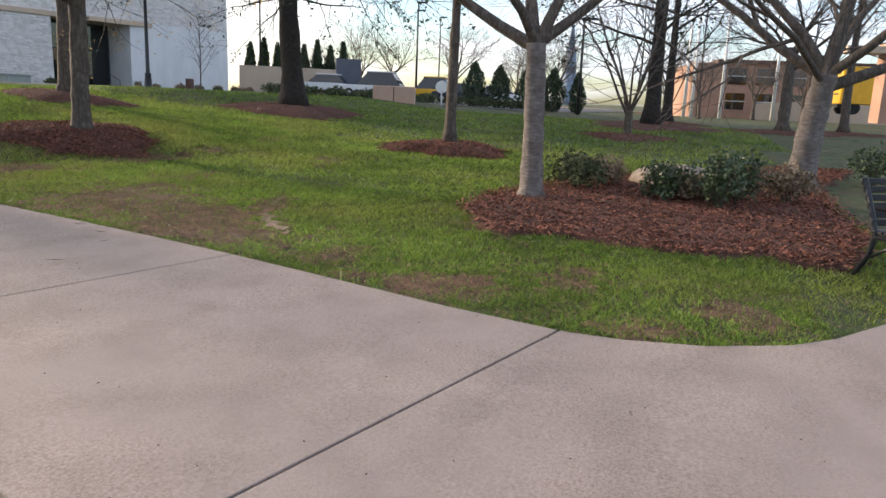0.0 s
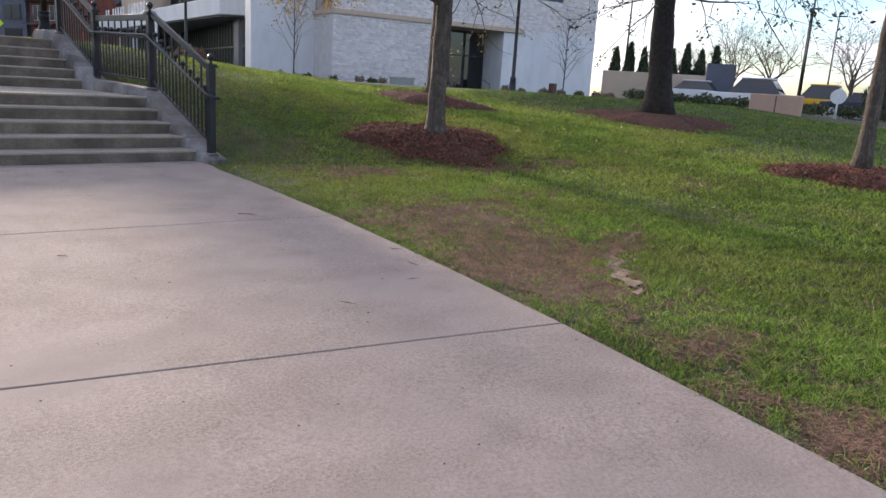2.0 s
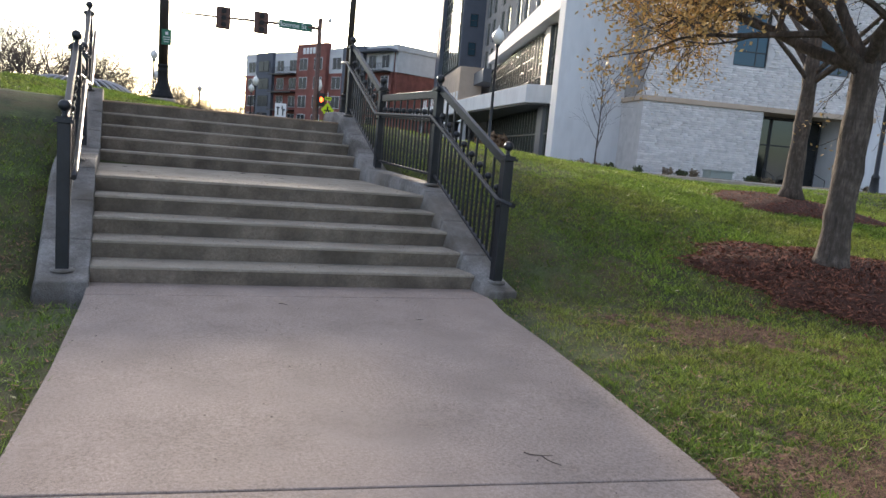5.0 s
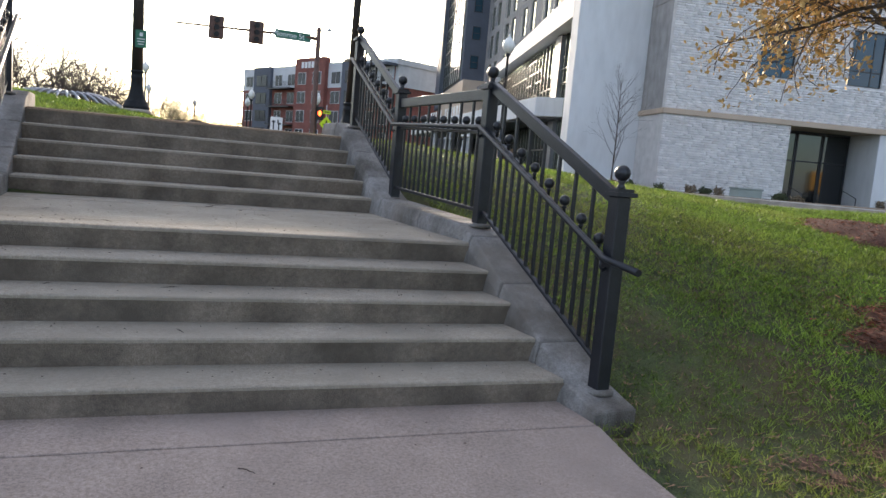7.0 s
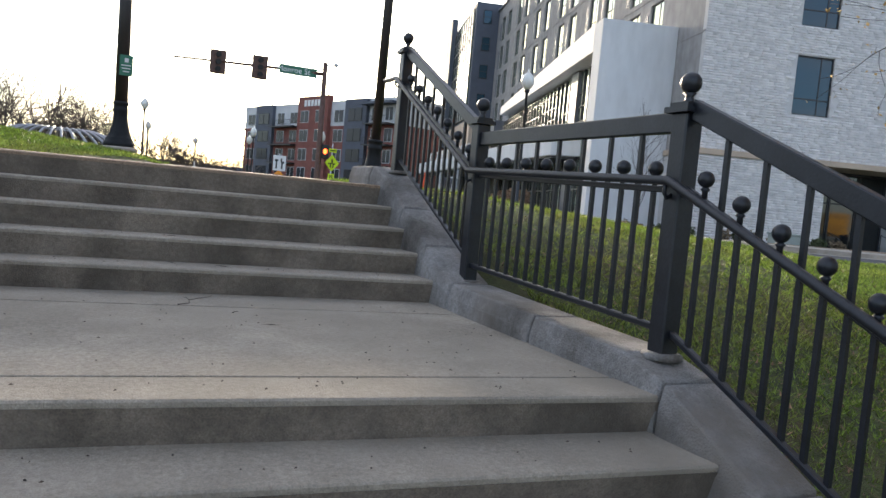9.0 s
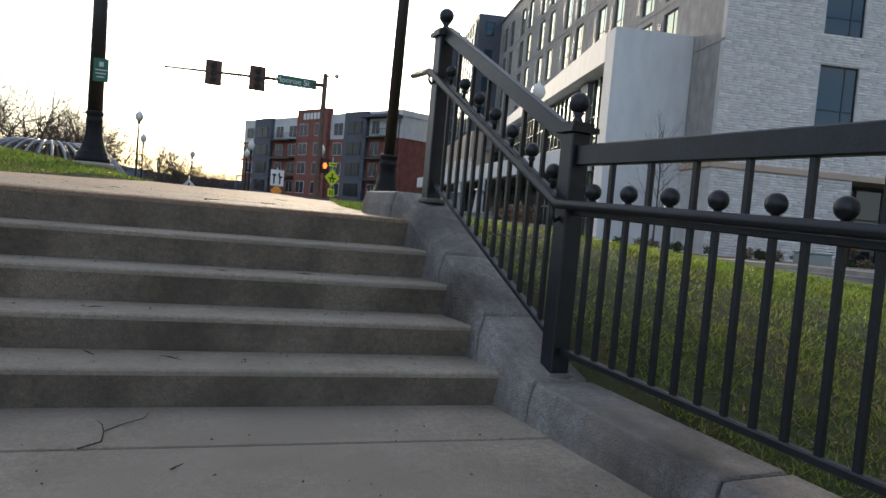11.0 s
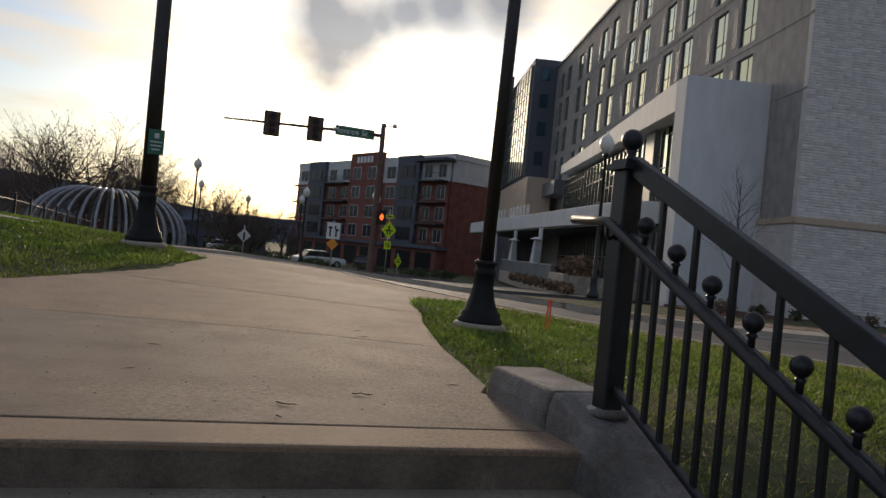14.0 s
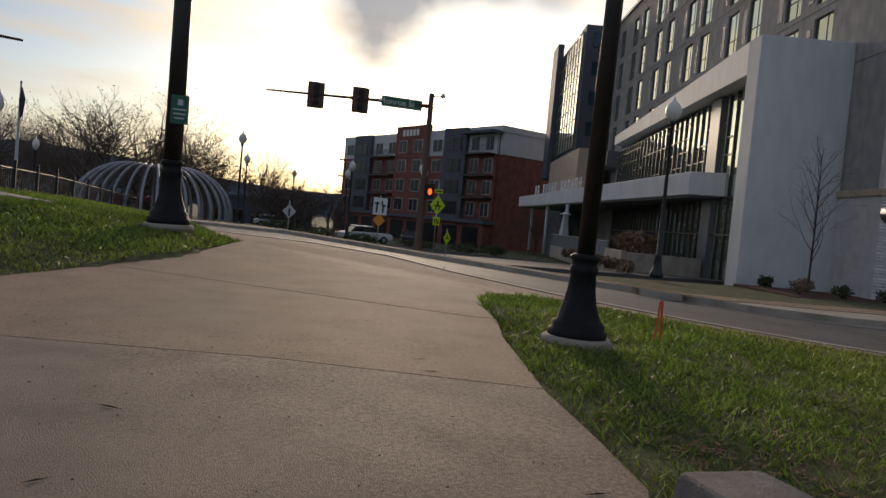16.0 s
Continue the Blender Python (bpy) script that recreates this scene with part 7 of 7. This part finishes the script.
# church spire
root = thing("church_spire", "blue-grey stepped church spire on the skyline", "spire", pose(142.2, 4.9, -2))
for z0, z1, a, b in ((0, 9.0, 1.5, 1.3), (9.0, 13.5, 1.25, 1.0), (13.5, 20.5, 0.8, 0.05)):
    bm = BM()
    lathe(bm, [(a, z0), (b, z1)], 8)
    part("stage", bm, M["spire"], root)
for k in range(4):
    bm = BM()
    tube(bm, [(1.1 * math.cos(k * 1.571), 1.1 * math.sin(k * 1.571), 9), (0.95 * math.cos(k * 1.571), 0.95 * math.sin(k * 1.571), 13.6)], 0.1, 5)
    part("rib", bm, M["slate"], root)


def brick_hall():
    root = thing("brick_hall", "low salmon-brick hall with banded windows and a ramp", "building", pose(67, -14.2, 0.9, 0, 0, -84))
    bm = BM()
    box(bm, 0, 17, 0, 14, -1, 4.6)
    part("wall", bm, M["red_far"], root)
    bm = BM()
    box(bm, 2.2, 17.2, -0.3, 14.2, 4.6, 4.95)
    part("roof_edge", bm, M["rust"], root)
    for k in range(5):
        w = new("window")
        w.parent = root
        for z in (0.4, 2.7):
            bm = BM()
            box(bm, 3.2 + k * 2.6, 4.9 + k * 2.6, -0.08, -0.01, z, z + 1.5)
            part("pane", bm, M["glass_dark"], w)
            bm = BM()
            box(bm, 3.1 + k * 2.6, 5.0 + k * 2.6, -0.12, -0.081, z + 0.72, z + 0.80)
            part("bar", bm, M["siding"], w)
    bm = BM()
    vs = box(bm, 5, 16, -4.0, -3.6, -0.5, 1.0)
    for v in vs:
        if v.co.x > 10 and v.co.z > 0:
            v.co.z += 0.9
    part("ramp_wall", bm, M["tan"], root)


brick_hall()
for i, (x, y) in enumerate(((60, -13.4), (58, -13.9), (58.5, -16.2), (60, -20.5))):
    root = thing("flagpole", "white flagpole before the brick hall", "flagpole", foot_pose(x, y), "flagpoles at the hall")
    bm = BM()
    tube(bm, [(0, 0, 0), (0, 0, 9)], [0.16, 0.09], 8)
    part("pole", bm, M["white"], root)


def truck():
    root = thing("box_truck", "yellow box truck parked at the street", "truck", pose(50, -25.2, 1.25, 0, 0, -80))
    bm = BM()
    box(bm, -2.6, 1.6, -1.15, 1.15, 0.7, 3.2)
    soften(bm, 0.05, 1)
    bx = part("cargo_box", bm, M["yellow"], root)
    bm = BM()
    for z0, z1, a, b in ((2.65, 2.85, -0.8, 0.8), (1.7, 1.78, -0.6, 0.6), (1.3, 1.4, -0.8, 0.8)):
        box(bm, -2.625, -2.605, a, b, z0, z1)
        box(bm, a - 0.6, b - 0.6, 1.155, 1.17, z0, z1)
    part("lettering_bar", bm, M["rust"], bx)
    bm = BM()
    box(bm, 1.7, 3.4, -1.0, 1.0, 0.6, 2.2)
    soften(bm, 0.15, 2)
    part("cab", bm, M["white"], root)
    for x in (-1.6, 2.6):
        for y in (-0.95, 0.95):
            bm = BM()
            tube(bm, [(x, y - 0.15, 0.42), (x, y + 0.15, 0.42)], 0.42, 14)
            part("wheel", bm, M["rubber"], root)
    bm = BM()
    box(bm, -2.7, -2.5, -1.1, 1.1, 0.45, 0.65)
    part("bumper", bm, M["black"], root)


truck()
root = thing("brick_gate_pier", "orange brick pier with a pale cap", "gate pier", pose(42.5, -24.0, 0.8, 0, 0, -80))
bm = BM()
box(bm, -0.6, 0.6, -0.6, 0.6, 0, 4.6)
part("pier", bm, M["red_far"], root)
bm = BM()
box(bm, -3, 1.0, -0.8, 0.8, 4.0, 4.4)
part("beam", bm, M["tan"], root)

# ---- twigs and crumbs on the concrete ----
def litter():
    rng = np.random.default_rng(4)
    spots = []
    for n, x0, x1, y0, y1, f in ((300, -6.5, -0.4, -11.5, 0.0, lambda x, y: low_top(x, y)), (150, -3.4, -0.25, 5.7, 9.5, plaza_top), (90, -3.4, -0.3, 1.9, 3.7, lambda x, y: LANDING)):
        for _ in range(n):
            x, y = rng.uniform(x0, x1), rng.uniform(y0, y1)
            if y < 0 and not (along_edge(LEFT_EDGE, max(y, -8.7)) < x < along_edge(RIGHT_EDGE, max(y, -9.8)) - 0.02) and y > -9:
                continue
            spots.append((x, y, f(x, y)))
    for k in range(5):
        for _ in range(26):
            x = rng.uniform(-3.3, -0.3)
            spots.append((x, skewed(x, LOW_Y[k]) + rng.uniform(0.1, 0.32), RISE * (k + 1)))
            spots.append((x, skewed(x, UP_Y[k]) + rng.uniform(0.1, 0.32), LANDING + RISE * (k + 1)))
    c = np.array(spots)
    n = len(c)
    a = rng.random(n) * 6.283
    l = np.where(rng.random(n) < 0.05, 0.04 + 0.04 * rng.random(n), 0.004 + 0.006 * rng.random(n))
    w = np.where(l > 0.03, 0.003, l * 0.5)
    d, s = np.stack([np.cos(a) * l, np.sin(a) * l, 0 * a], -1), np.stack([-np.sin(a) * w, np.cos(a) * w, 0 * a], -1)
    c[:, 2] += 0.003
    up = np.array([0, 0, 0.005])
    v = np.stack([c - d, c - s, c + d, c + s, c + up], 1).reshape(-1, 3)
    k = np.arange(n)[:, None] * 5
    f = np.concatenate([k + np.array(t) for t in ((0, 1, 4), (1, 2, 4), (2, 3, 4), (3, 0, 4))])
    tagged(new("litter", np_mesh("litter", v, f, M["litter"])), "scattered twigs and leaf crumbs on the concrete", "litter", kind="stuff")


litter()


def fallen_twig(x0, y0, x1, y1, z, seed):
    """A dead twig lying bent on the concrete, with one side shoot."""
    rg = random.Random(seed)
    root = thing("fallen_twig", "dead brown twig lying on the concrete", "twig", pose(x0, y0, z), "fallen twigs")
    d = Vector((x1 - x0, y1 - y0, 0))
    side = Vector((-d.y, d.x, 0))
    pts = [d * f + side * (0.16 * math.sin(f * 3.1) * rg.uniform(-1, 1) + rg.uniform(-0.03, 0.03)) + Vector((0, 0, 0.004 + 0.004 * rg.random())) for f in (0, 0.2, 0.42, 0.65, 0.85, 1.0)]
    bm = BM()
    tube(bm, pts, [0.003, 0.0028, 0.0024, 0.002, 0.0016, 0.001], 6)
    stem = part("stem", bm, M["litter"], root)
    if d.length > 0.12:
        bm = BM()
        tube(bm, [pts[2], pts[2] + d * 0.14 + side * 0.10, pts[2] + d * 0.22 + side * 0.20], [0.002, 0.0014, 0.0008], 5)
        part("side_shoot", bm, M["litter"], stem)


for n, (xa, ya, xb, yb) in enumerate(((-1.87, 3.53, -1.64, 3.90), (-0.26, 3.90, -0.15, 3.62), (-1.61, 3.30, -1.57, 3.34), (-1.29, 5.85, -1.21, 5.79), (-0.90, 6.04, -0.80, 6.02), (-1.32, 5.62, -1.30, 5.60), (-1.24, -5.01, -1.19, -5.09), (-1.41, -5.41, -1.42, -5.52), (-1.58, -3.28, -1.47, -3.44), (-2.14, -0.39, -2.08, -0.46), (-3.42, -4.00, -3.37, -4.04))):
    fallen_twig(xa, ya, xb, yb, (low_top(xa, ya) if ya < 0 else (LANDING if ya < 3.9 else plaza_top(xa, ya))) + 0.001, n)
